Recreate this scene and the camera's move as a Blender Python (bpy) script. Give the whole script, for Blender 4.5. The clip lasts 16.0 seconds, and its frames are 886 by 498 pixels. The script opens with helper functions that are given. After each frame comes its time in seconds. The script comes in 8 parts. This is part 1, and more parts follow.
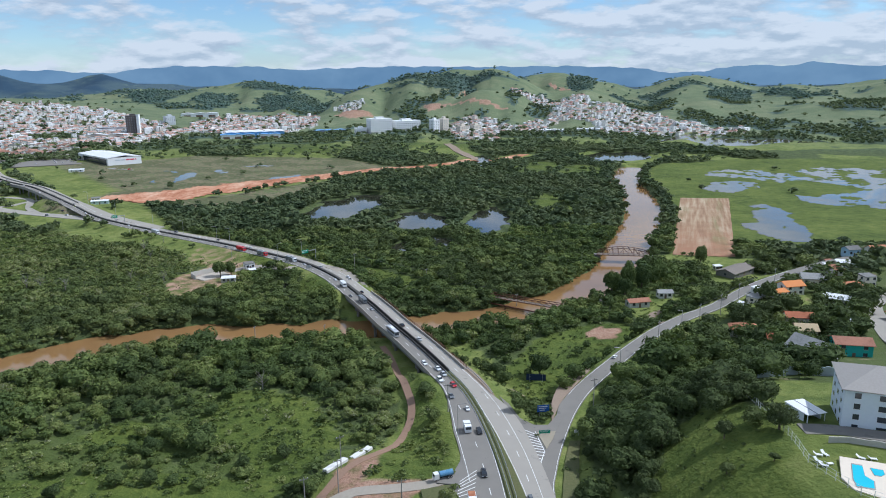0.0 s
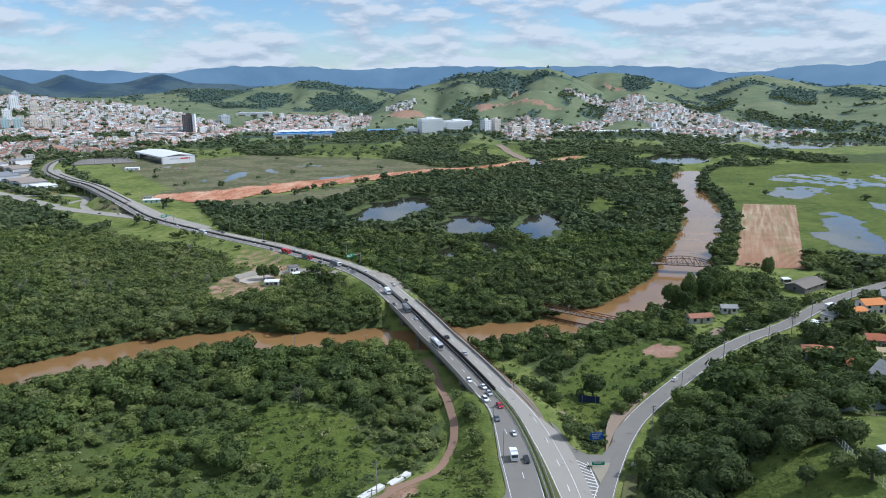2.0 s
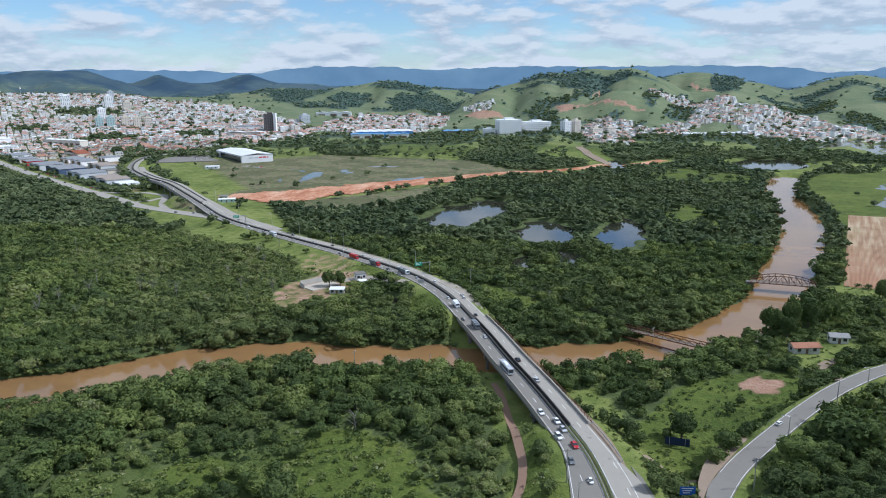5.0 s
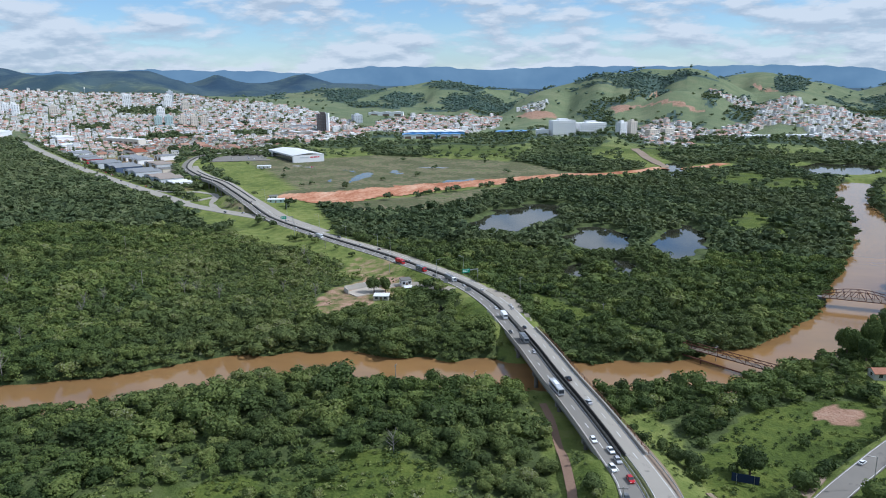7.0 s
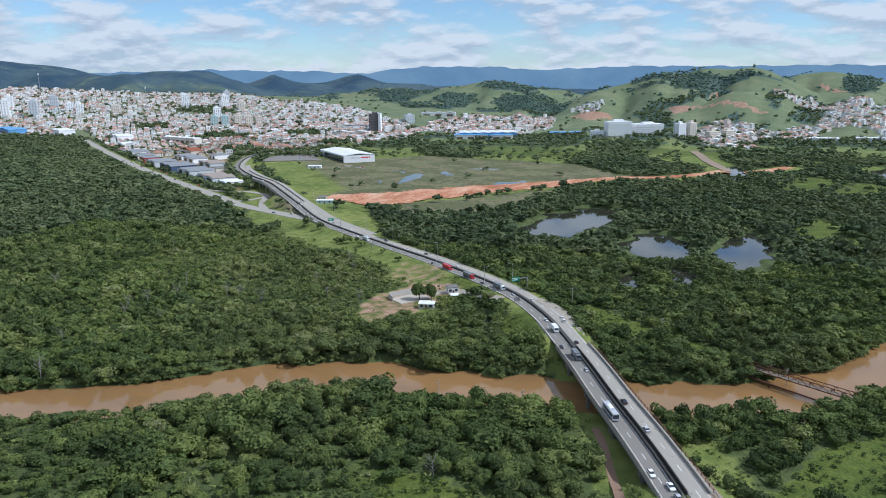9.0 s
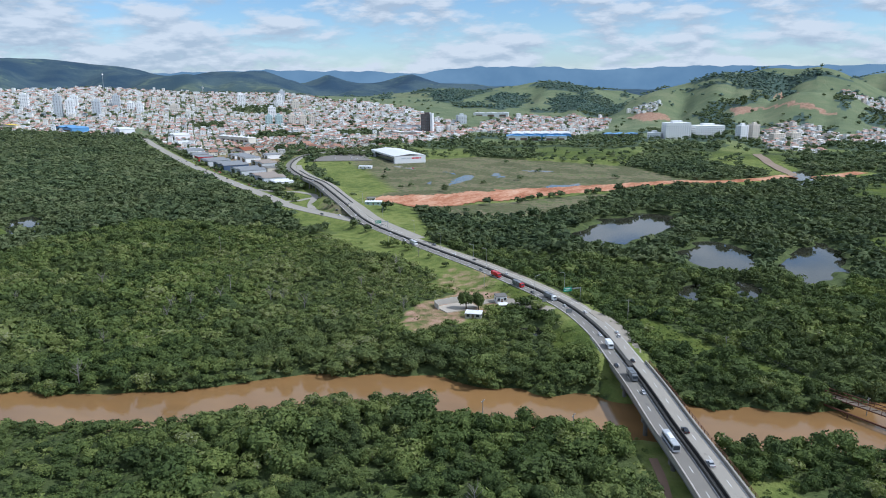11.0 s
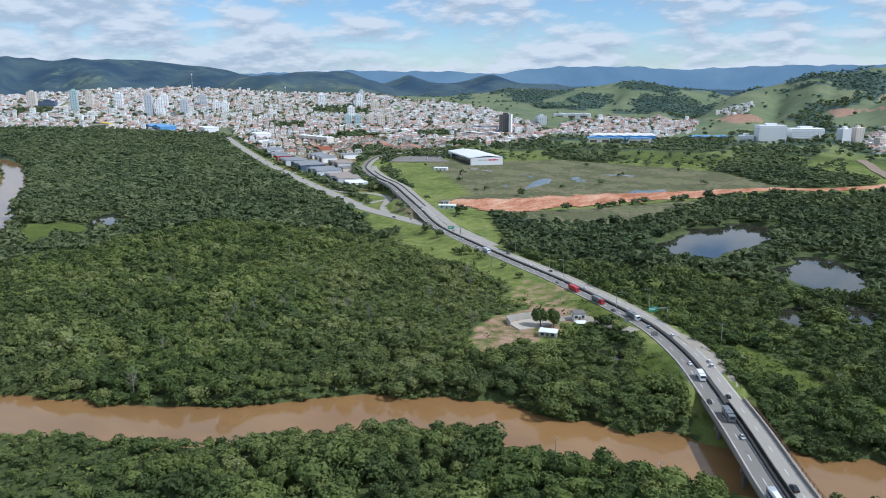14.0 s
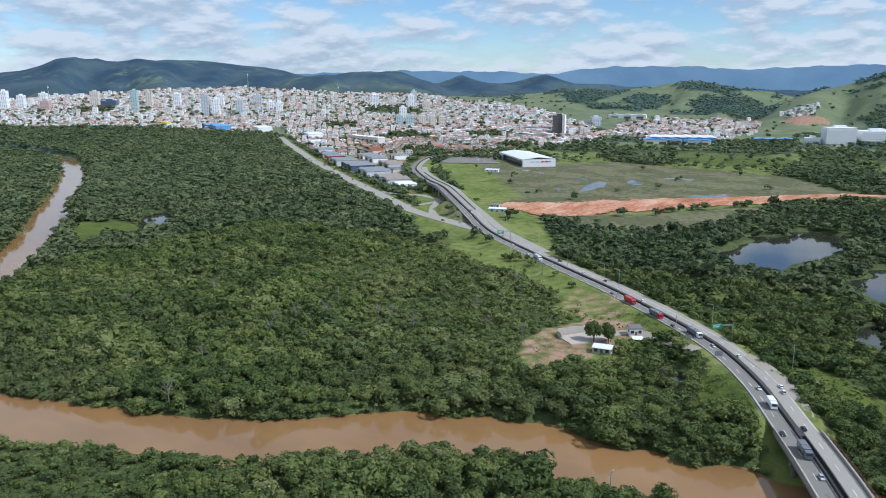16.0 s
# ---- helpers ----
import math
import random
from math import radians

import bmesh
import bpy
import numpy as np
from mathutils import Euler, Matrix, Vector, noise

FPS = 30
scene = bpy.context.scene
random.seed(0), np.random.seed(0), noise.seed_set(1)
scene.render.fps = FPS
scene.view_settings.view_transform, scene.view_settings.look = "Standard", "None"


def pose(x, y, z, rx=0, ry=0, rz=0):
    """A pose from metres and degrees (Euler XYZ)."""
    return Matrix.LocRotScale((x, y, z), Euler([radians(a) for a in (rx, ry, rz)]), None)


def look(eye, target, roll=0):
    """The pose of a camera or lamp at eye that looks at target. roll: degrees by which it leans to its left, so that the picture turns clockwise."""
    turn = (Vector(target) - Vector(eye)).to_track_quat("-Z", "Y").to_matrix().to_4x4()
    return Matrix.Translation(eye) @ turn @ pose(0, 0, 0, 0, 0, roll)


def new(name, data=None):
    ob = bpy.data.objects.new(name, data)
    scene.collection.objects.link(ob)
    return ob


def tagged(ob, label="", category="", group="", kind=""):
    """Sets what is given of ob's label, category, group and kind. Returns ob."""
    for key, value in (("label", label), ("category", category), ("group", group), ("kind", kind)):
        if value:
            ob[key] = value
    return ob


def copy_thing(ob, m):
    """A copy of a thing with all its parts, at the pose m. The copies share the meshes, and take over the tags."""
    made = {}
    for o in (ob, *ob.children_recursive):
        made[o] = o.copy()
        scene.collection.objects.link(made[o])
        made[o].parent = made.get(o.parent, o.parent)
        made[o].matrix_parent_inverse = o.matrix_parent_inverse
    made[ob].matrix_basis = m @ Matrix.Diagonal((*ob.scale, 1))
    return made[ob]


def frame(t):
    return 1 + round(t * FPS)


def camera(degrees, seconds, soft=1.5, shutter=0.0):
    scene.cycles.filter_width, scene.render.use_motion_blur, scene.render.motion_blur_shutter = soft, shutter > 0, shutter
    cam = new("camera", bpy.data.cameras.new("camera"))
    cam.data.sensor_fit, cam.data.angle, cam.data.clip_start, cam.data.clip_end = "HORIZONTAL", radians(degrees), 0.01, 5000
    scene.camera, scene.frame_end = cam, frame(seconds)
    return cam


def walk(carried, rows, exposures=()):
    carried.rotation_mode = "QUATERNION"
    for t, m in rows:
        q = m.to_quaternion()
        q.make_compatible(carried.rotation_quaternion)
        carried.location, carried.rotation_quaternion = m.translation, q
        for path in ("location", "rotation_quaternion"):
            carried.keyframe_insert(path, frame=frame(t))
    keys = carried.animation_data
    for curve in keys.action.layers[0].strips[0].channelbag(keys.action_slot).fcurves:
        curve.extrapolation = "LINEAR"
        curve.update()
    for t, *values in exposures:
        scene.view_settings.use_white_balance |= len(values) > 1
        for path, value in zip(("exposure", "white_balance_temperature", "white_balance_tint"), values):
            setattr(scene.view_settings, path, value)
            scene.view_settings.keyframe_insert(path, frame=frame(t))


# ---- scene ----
# camera: a drone about 100 m up, gliding ahead and turning to its left
cam = camera(63.49, 16.0, soft=1.0)
ROWS = [
    (0.0, 0.0, 0.0, 100.0, 76.768, -0.603, 0.0),
    (1.0, 0.38, 7.27, 99.97, 76.788, -0.59, 2.037),
    (2.0, 0.56, 14.49, 99.93, 76.809, -0.577, 4.085),
    (3.0, 0.55, 21.67, 99.89, 76.83, -0.565, 6.142),
    (4.0, 0.32, 28.8, 99.85, 76.85, -0.552, 8.207),
    (5.0, -0.12, 35.89, 99.81, 76.871, -0.539, 10.279),
    (6.0, -0.79, 42.92, 99.77, 76.891, -0.527, 12.357),
    (7.0, -1.69, 49.9, 99.72, 76.912, -0.514, 14.438),
    (8.0, -2.83, 56.83, 99.67, 76.933, -0.501, 16.522),
    (9.0, -4.22, 63.7, 99.62, 76.953, -0.489, 18.608),
    (10.0, -5.86, 70.51, 99.57, 76.974, -0.476, 20.694),
    (11.0, -7.77, 77.26, 99.51, 76.994, -0.463, 22.778),
    (12.0, -9.95, 83.94, 99.45, 77.015, -0.451, 24.859),
    (13.0, -12.41, 90.56, 99.39, 77.036, -0.438, 26.937),
    (14.0, -15.16, 97.12, 99.33, 77.056, -0.425, 29.009),
    (15.0, -18.2, 103.6, 99.27, 77.077, -0.413, 31.074),
    (16.0, -21.55, 110.02, 99.2, 77.097, -0.4, 33.132),
]
walk(cam, [(t, pose(x, y, z, 0, 0, yaw) @ pose(0, 0, 0, tilt) @ pose(0, 0, 0, 0, 0, lean)) for t, x, y, z, tilt, lean, yaw in ROWS],
     [(0.0, 0.0, 5650.0, 10.0), (16.0, 0.0, 5650.0, 10.0)])

# ---- sky and sun ----
SUN_FROM, SUN_UP = 80.0, 48.0  # degrees clockwise from +y, and above the horizon
world = bpy.data.worlds.new("sky")
scene.world = world
world.use_nodes = True
wn, wl = world.node_tree.nodes, world.node_tree.links
sky = wn.new("ShaderNodeTexSky")
sky.sky_type, sky.sun_disc = "NISHITA", False
sky.sun_elevation, sky.sun_rotation = radians(SUN_UP), radians(SUN_FROM)
sky.air_density, sky.dust_density, sky.ozone_density = 1.0, 0.0, 2.0
coord = wn.new("ShaderNodeTexCoord")
split = wn.new("ShaderNodeSeparateXYZ")
wl.new(coord.outputs["Generated"], split.inputs[0])


def wmath(op, a, b=None, clamp=False):
    n = wn.new("ShaderNodeMath")
    n.operation, n.use_clamp = op, clamp
    for i, v in enumerate((a, b)):
        if v is None:
            continue
        if isinstance(v, (int, float)):
            n.inputs[i].default_value = v
        else:
            wl.new(v, n.inputs[i])
    return n.outputs[0]


# heaps of fair-weather cloud, flatter towards the horizon, bright on top and grey below
def cloud_noise(lift, scale, detail, rough):
    place = wn.new("ShaderNodeCombineXYZ")
    wl.new(split.outputs["X"], place.inputs[0])
    wl.new(split.outputs["Y"], place.inputs[1])
    wl.new(wmath("MULTIPLY", wmath("ADD", split.outputs["Z"], lift), 3.4), place.inputs[2])
    n = wn.new("ShaderNodeTexNoise")
    n.inputs["Scale"].default_value, n.inputs["Detail"].default_value, n.inputs["Roughness"].default_value = scale, detail, rough
    wl.new(place.outputs[0], n.inputs["Vector"])
    return n.outputs["Fac"]


puffs, above, veil = cloud_noise(0.0, 10.0, 10, 0.56), cloud_noise(0.009, 10.0, 7, 0.54), cloud_noise(0.3, 2.6, 4, 0.5)
cover = wn.new("ShaderNodeMapRange")
cover.inputs["From Min"].default_value, cover.inputs["From Max"].default_value = 0.40, 0.51
wl.new(wmath("ADD", wmath("MULTIPLY", puffs, 0.75), wmath("MULTIPLY", veil, 0.25)), cover.inputs["Value"])
low = wmath("SUBTRACT", 1.0, wmath("MULTIPLY", split.outputs["Z"], 20.0), True)
amount = wmath("MULTIPLY", wmath("MAXIMUM", cover.outputs[0], wmath("MULTIPLY", low, 0.75)), 0.93)
shade = wn.new("ShaderNodeValToRGB")
shade.color_ramp.elements[0].color, shade.color_ramp.elements[1].color = (0.47, 0.545, 0.62, 1), (0.725, 0.76, 0.79, 1)
shade.color_ramp.elements[0].position, shade.color_ramp.elements[1].position = 0.30, 0.72
wl.new(wmath("ADD", 0.5, wmath("ADD", wmath("MULTIPLY", wmath("SUBTRACT", puffs, above), 3.0), wmath("MULTIPLY", wmath("SUBTRACT", puffs, 0.5), 0.5))), shade.inputs[0])
blue = wn.new("ShaderNodeBackground")
blue.inputs["Strength"].default_value = 0.10
clear = wn.new("ShaderNodeMix")
clear.data_type, clear.blend_type = "RGBA", "MULTIPLY"
clear.inputs["Factor"].default_value, clear.inputs[7].default_value = 1.0, (0.87, 1.0, 1.14, 1)
wl.new(sky.outputs[0], clear.inputs[6])
wl.new(clear.outputs[2], blue.inputs["Color"])
white = wn.new("ShaderNodeBackground")
white.inputs["Strength"].default_value = 0.95
wl.new(shade.outputs[0], white.inputs["Color"])
mixed = wn.new("ShaderNodeMixShader")
wl.new(amount, mixed.inputs[0])
wl.new(blue.outputs[0], mixed.inputs[1])
wl.new(white.outputs[0], mixed.inputs[2])
wl.new(mixed.outputs[0], wn["World Output"].inputs["Surface"])

lamp = bpy.data.lights.new("sun", "SUN")
lamp.energy, lamp.angle, lamp.color = 3.9, radians(0.55), (1.0, 0.965, 0.91)
sun = new("sun", lamp)
sun_way = Vector((math.sin(radians(SUN_FROM)) * math.cos(radians(SUN_UP)), math.cos(radians(SUN_FROM)) * math.cos(radians(SUN_UP)), math.sin(radians(SUN_UP))))
sun.matrix_world = look(sun_way * 400, (0, 0, 0))

# ---- materials ----


class Nodes:
    """A material and a short way to write its nodes."""

    def __init__(self, name):
        self.mat = bpy.data.materials.new(name)
        self.mat.use_nodes = True
        self.n, self.l = self.mat.node_tree.nodes, self.mat.node_tree.links
        self.bsdf = self.n["Principled BSDF"]
        self.place = self.n.new("ShaderNodeNewGeometry").outputs

    def put(self, value, socket):
        if isinstance(value, (int, float)):
            socket.default_value = value
        elif isinstance(value, tuple):
            socket.default_value = (*value, 1) if len(value) == 3 else value
        else:
            self.l.new(value, socket)

    def noise(self, size, detail=5, rough=0.55, at=None, stretch=None):
        n = self.n.new("ShaderNodeTexNoise")
        n.inputs["Scale"].default_value, n.inputs["Detail"].default_value, n.inputs["Roughness"].default_value = 1 / size, detail, rough
        at = at or self.place["Position"]
        if stretch:
            m = self.n.new("ShaderNodeMapping")
            m.inputs["Rotation"].default_value[2] = radians(stretch[0])
            m.inputs["Scale"].default_value = (1, stretch[1], 1)
            self.l.new(at, m.inputs[0])
            at = m.outputs[0]
        self.l.new(at, n.inputs["Vector"])
        return n.outputs["Fac"]

    def math(self, op, a, b=0.5, clamp=False):
        n = self.n.new("ShaderNodeMath")
        n.operation, n.use_clamp = op, clamp
        self.put(a, n.inputs[0])
        self.put(b, n.inputs[1])
        return n.outputs[0]

    def ramp(self, fac, *stops):
        n = self.n.new("ShaderNodeValToRGB")
        e = n.color_ramp.elements
        while len(e) < len(stops):
            e.new(0.5)
        for q, (pos, colour) in zip(e, stops):
            q.position, q.color = pos, (*colour, 1)
        self.l.new(fac, n.inputs[0])
        return n.outputs[0]

    def range(self, value, a, b, c=0.0, d=1.0):
        n = self.n.new("ShaderNodeMapRange")
        for i, v in enumerate((a, b, c, d)):
            n.inputs[i + 1].default_value = v
        self.l.new(value, n.inputs[0])
        return n.outputs[0]

    def mix(self, fac, a, b, kind="MIX"):
        n = self.n.new("ShaderNodeMix")
        n.data_type, n.blend_type = "RGBA", kind
        self.put(fac, n.inputs["Factor"])
        self.put(a, n.inputs[6])
        self.put(b, n.inputs[7])
        return n.outputs[2]

    def attr(self, name):
        n = self.n.new("ShaderNodeAttribute")
        n.attribute_name = name
        return n.outputs["Fac"]

    def bump(self, height, strength=0.3, depth=0.1):
        n = self.n.new("ShaderNodeBump")
        n.inputs["Strength"].default_value, n.inputs["Distance"].default_value = strength, depth
        self.l.new(height, n.inputs["Height"])
        self.l.new(n.outputs[0], self.bsdf.inputs["Normal"])

    def done(self, colour, rough=0.85, metal=0.0, spec=0.3):
        self.put(colour, self.bsdf.inputs["Base Color"])
        self.put(rough, self.bsdf.inputs["Roughness"])
        self.bsdf.inputs["Metallic"].default_value = metal
        self.bsdf.inputs["Specular IOR Level"].default_value = spec
        return self.mat


def plain(name, low_colour, high_colour, size=1.0, big=12.0, rough=0.8, metal=0.0, spec=0.3, bump=0.2, depth=0.05, vary=0.0, island=0.0):
    """A surface with grain, larger stains, relief, and some difference between things (vary) or pieces (island)."""
    m = Nodes(name)
    fine, wide = m.noise(size), m.noise(big, 3)
    colour = m.mix(m.math("ADD", m.math("MULTIPLY", fine, 0.6), m.math("MULTIPLY", wide, 0.4)), low_colour, high_colour)
    if vary or island:
        chance = m.n.new("ShaderNodeObjectInfo").outputs["Random"] if vary else m.place["Random Per Island"]
        k = vary or island
        colour = m.mix(1.0, colour, m.ramp(chance, (0.0, (1 - k, 1 - k, 1 - k)), (1.0, (1, 1, 1))), "MULTIPLY")
    m.bump(fine, bump, depth)
    return m.done(colour, m.range(wide, 0.3, 0.7, max(rough - 0.1, 0.02), min(rough + 0.08, 1)), metal, spec)


def ground_material():
    m = Nodes("ground")
    fine, mid, wide, huge = m.noise(0.9), m.noise(6, 6), m.noise(38, 5), m.noise(170, 4)
    grass = m.ramp(m.math("ADD", m.math("MULTIPLY", mid, 0.55), m.math("MULTIPLY", wide, 0.45)),
                   (0.30, (0.058, 0.082, 0.022)), (0.45, (0.125, 0.160, 0.040)), (0.56, (0.185, 0.215, 0.060)), (0.72, (0.25, 0.24, 0.10)))
    lush = m.ramp(m.math("ADD", m.math("MULTIPLY", mid, 0.34), m.math("ADD", m.math("MULTIPLY", wide, 0.36), m.math("MULTIPLY", fine, 0.30))), (0.34, (0.036, 0.054, 0.013)), (0.46, (0.072, 0.102, 0.021)), (0.58, (0.122, 0.150, 0.032)), (0.72, (0.175, 0.172, 0.060)))
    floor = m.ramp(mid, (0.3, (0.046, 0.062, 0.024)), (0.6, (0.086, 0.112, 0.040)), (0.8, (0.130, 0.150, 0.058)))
    marsh = m.ramp(m.math("ADD", m.math("MULTIPLY", mid, 0.4), m.math("MULTIPLY", wide, 0.6)), (0.34, (0.055, 0.072, 0.034)), (0.43, (0.135, 0.125, 0.066)), (0.48, (0.085, 0.105, 0.044)), (0.54, (0.205, 0.172, 0.108)), (0.60, (0.110, 0.140, 0.054)), (0.70, (0.20, 0.21, 0.08)))
    earth = m.ramp(m.math("ADD", m.math("MULTIPLY", fine, 0.4), m.math("MULTIPLY", mid, 0.6)), (0.3, (0.20, 0.115, 0.075)), (0.5, (0.33, 0.20, 0.14)), (0.7, (0.44, 0.31, 0.23)))
    # hill pasture with haze in its colour, bluer again by the far value
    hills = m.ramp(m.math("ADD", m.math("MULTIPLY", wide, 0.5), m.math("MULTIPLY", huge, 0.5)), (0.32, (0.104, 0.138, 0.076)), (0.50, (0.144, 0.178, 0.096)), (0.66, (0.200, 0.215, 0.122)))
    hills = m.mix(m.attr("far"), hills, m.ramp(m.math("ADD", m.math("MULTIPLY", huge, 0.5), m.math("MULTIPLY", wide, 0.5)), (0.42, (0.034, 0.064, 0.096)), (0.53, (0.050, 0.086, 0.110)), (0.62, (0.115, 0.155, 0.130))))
    colour = m.mix(m.attr("lush"), grass, lush)
    colour = m.mix(m.attr("hill"), colour, hills)
    colour = m.mix(m.attr("marsh"), colour, marsh)
    # woods floor: forest tone plus painted haze on hill and far ground
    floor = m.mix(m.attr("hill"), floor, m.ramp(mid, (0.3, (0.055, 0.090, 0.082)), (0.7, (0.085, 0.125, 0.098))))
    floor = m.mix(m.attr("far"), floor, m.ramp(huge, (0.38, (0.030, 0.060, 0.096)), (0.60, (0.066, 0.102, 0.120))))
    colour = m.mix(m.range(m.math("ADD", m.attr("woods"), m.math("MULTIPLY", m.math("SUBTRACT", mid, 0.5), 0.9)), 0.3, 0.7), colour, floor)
    colour = m.mix(m.range(m.math("ADD", m.attr("earth"), m.math("MULTIPLY", m.math("SUBTRACT", mid, 0.5), 1.3)), 0.35, 0.7), colour, earth)
    m.bump(m.math("ADD", mid, m.math("MULTIPLY", fine, 0.6)), 0.9, 0.9)
    return m.done(colour, 0.95, 0, 0.15)


def leaf_material(name, *stops):
    m = Nodes(name)
    tint, piece, grain = m.attr("tint"), m.place["Random Per Island"], m.noise(0.55, 4, 0.7)
    fac = m.math("ADD", m.math("MULTIPLY", tint, 0.66), m.math("ADD", m.math("MULTIPLY", piece, 0.20), m.math("MULTIPLY", m.math("SUBTRACT", grain, 0.38), 0.75)))
    colour = m.ramp(fac, *stops)
    colour = m.mix(m.range(m.noise(120, 3), 0.42, 0.62, 0.0, 0.35), colour, (0.15, 0.165, 0.075))
    m.bump(grain, 0.8, 0.5)
    m.done(colour, 0.7, 0, 0.06)
    thin = m.n.new("ShaderNodeBsdfTranslucent")
    m.l.new(m.mix(1.0, colour, (1.10, 1.15, 0.70), "MULTIPLY"), thin.inputs["Color"])
    both = m.n.new("ShaderNodeMixShader")
    both.inputs[0].default_value = 0.20
    m.l.new(m.bsdf.outputs[0], both.inputs[1])
    m.l.new(thin.outputs[0], both.inputs[2])
    m.l.new(both.outputs[0], m.n["Material Output"].inputs["Surface"])
    return m.mat


def water_material(name, colour, other, rough, ripple):
    m = Nodes(name)
    wide = m.noise(46, 4, stretch=(20, 2.4))
    m.bump(m.math("ADD", m.noise(1.6, 3), m.math("MULTIPLY", m.noise(7, 3), 0.7)), ripple, 0.12)
    return m.done(m.mix(m.range(wide, 0.35, 0.68), colour, other), rough, 0, 0.5)


GROUND = ground_material()
LEAF = leaf_material("leaves", (0.0, (0.032, 0.051, 0.022)), (0.25, (0.062, 0.092, 0.034)), (0.50, (0.106, 0.146, 0.048)), (0.72, (0.164, 0.206, 0.060)), (0.88, (0.222, 0.250, 0.084)), (1.0, (0.31, 0.31, 0.22)))
# paler and bluer than the near leaves: distance haze put into the colour
LEAF_FAR = leaf_material("hazed_far_leaves", (0.0, (0.046, 0.068, 0.040)), (0.4, (0.086, 0.118, 0.058)), (0.75, (0.138, 0.170, 0.080)), (1.0, (0.21, 0.23, 0.13)))
# hill woods have the blue of haze mixed into their leaf colours
LEAF_HILL = leaf_material("hazed_hill_leaves", (0.0, (0.085, 0.140, 0.130)), (0.5, (0.115, 0.175, 0.150)), (1.0, (0.16, 0.215, 0.155)))
BARK = plain("bark", (0.06, 0.045, 0.03), (0.20, 0.16, 0.12), 0.3, 3, 0.9)
RIVER_WATER = water_material("brown_water", (0.285, 0.160, 0.064), (0.225, 0.130, 0.056), 0.09, 0.06)
POND_WATER = water_material("pond_water", (0.028, 0.030, 0.022), (0.045, 0.045, 0.032), 0.05, 0.04)
FLOOD_WATER = water_material("flood_water", (0.07, 0.068, 0.05), (0.10, 0.09, 0.06), 0.06, 0.04)


def asphalt_material(name, low_colour, high_colour):
    m = Nodes(name)
    fine, wide, streak = m.noise(0.35), m.noise(9, 5), m.noise(3.5, 4)
    colour = m.mix(m.math("ADD", m.math("MULTIPLY", wide, 0.6), m.math("MULTIPLY", streak, 0.4)), low_colour, high_colour)
    colour = m.mix(m.range(m.noise(4.5, 6, 0.7), 0.60, 0.68, 0, 0.45), colour, (0.055, 0.055, 0.058))
    m.bump(fine, 0.25, 0.02)
    return m.done(colour, 0.85, 0, 0.3)


ASPHALT = asphalt_material("asphalt", (0.165, 0.153, 0.137), (0.250, 0.232, 0.205))
ASPHALT_PALE = asphalt_material("worn_asphalt", (0.280, 0.258, 0.224), (0.390, 0.358, 0.312))
CONCRETE = plain("concrete", (0.22, 0.21, 0.19), (0.38, 0.36, 0.33), 0.6, 6, 0.85)
CONCRETE_DARK = plain("stained_concrete", (0.10, 0.095, 0.09), (0.24, 0.23, 0.21), 0.5, 5, 0.9)
PAINT = plain("road_paint", (0.62, 0.62, 0.60), (0.80, 0.80, 0.78), 0.3, 2, 0.7)
STEEL = plain("galvanised_steel", (0.42, 0.43, 0.44), (0.60, 0.61, 0.62), 0.4, 3, 0.45, 0.8)
RUST = plain("rusty_steel", (0.10, 0.045, 0.028), (0.20, 0.095, 0.06), 0.3, 3, 0.8, 0.2)
_clay = Nodes("red_earth")
_mix = _clay.math("ADD", _clay.math("MULTIPLY", _clay.noise(3, 5), 0.35), _clay.math("ADD", _clay.math("MULTIPLY", _clay.noise(12, 5, stretch=(-38, 0.3)), 0.4), _clay.math("MULTIPLY", _clay.noise(45, 4), 0.25)))
_clay.bump(_clay.noise(2.5), 0.6, 0.4)
DIRT = _clay.done(_clay.ramp(_mix, (0.38, (0.26, 0.095, 0.050)), (0.47, (0.42, 0.185, 0.105)), (0.54, (0.52, 0.28, 0.175)), (0.64, (0.62, 0.42, 0.30))), 0.95, 0, 0.1)
TRACK = plain("dirt_track", (0.20, 0.145, 0.105), (0.34, 0.265, 0.20), 0.8, 9, 0.95, bump=0.4, depth=0.1)

# ---- mesh helpers ----


def mesh_object(name, verts, faces, material, parent=None, label="", smooth_shade=False):
    me = bpy.data.meshes.new(name)
    me.from_pydata([tuple(map(float, v)) for v in verts], [], [tuple(map(int, f)) for f in faces])
    for mt in (material if isinstance(material, (list, tuple)) else [material]):
        me.materials.append(mt)
    if smooth_shade:
        me.polygons.foreach_set("use_smooth", [True] * len(me.polygons))
    ob = new(name, me)
    if parent:
        ob.parent = parent
    return tagged(ob, label)


def part(name, bm, material, parent=None, label=""):
    """Links a bmesh as one mesh object under a thing or a part."""
    me = bpy.data.meshes.new(name)
    bm.to_mesh(me)
    bm.free()
    for mt in (material if isinstance(material, (list, tuple)) else [material]):
        me.materials.append(mt)
    ob = new(name, me)
    if parent:
        ob.parent = parent
    return tagged(ob, label)


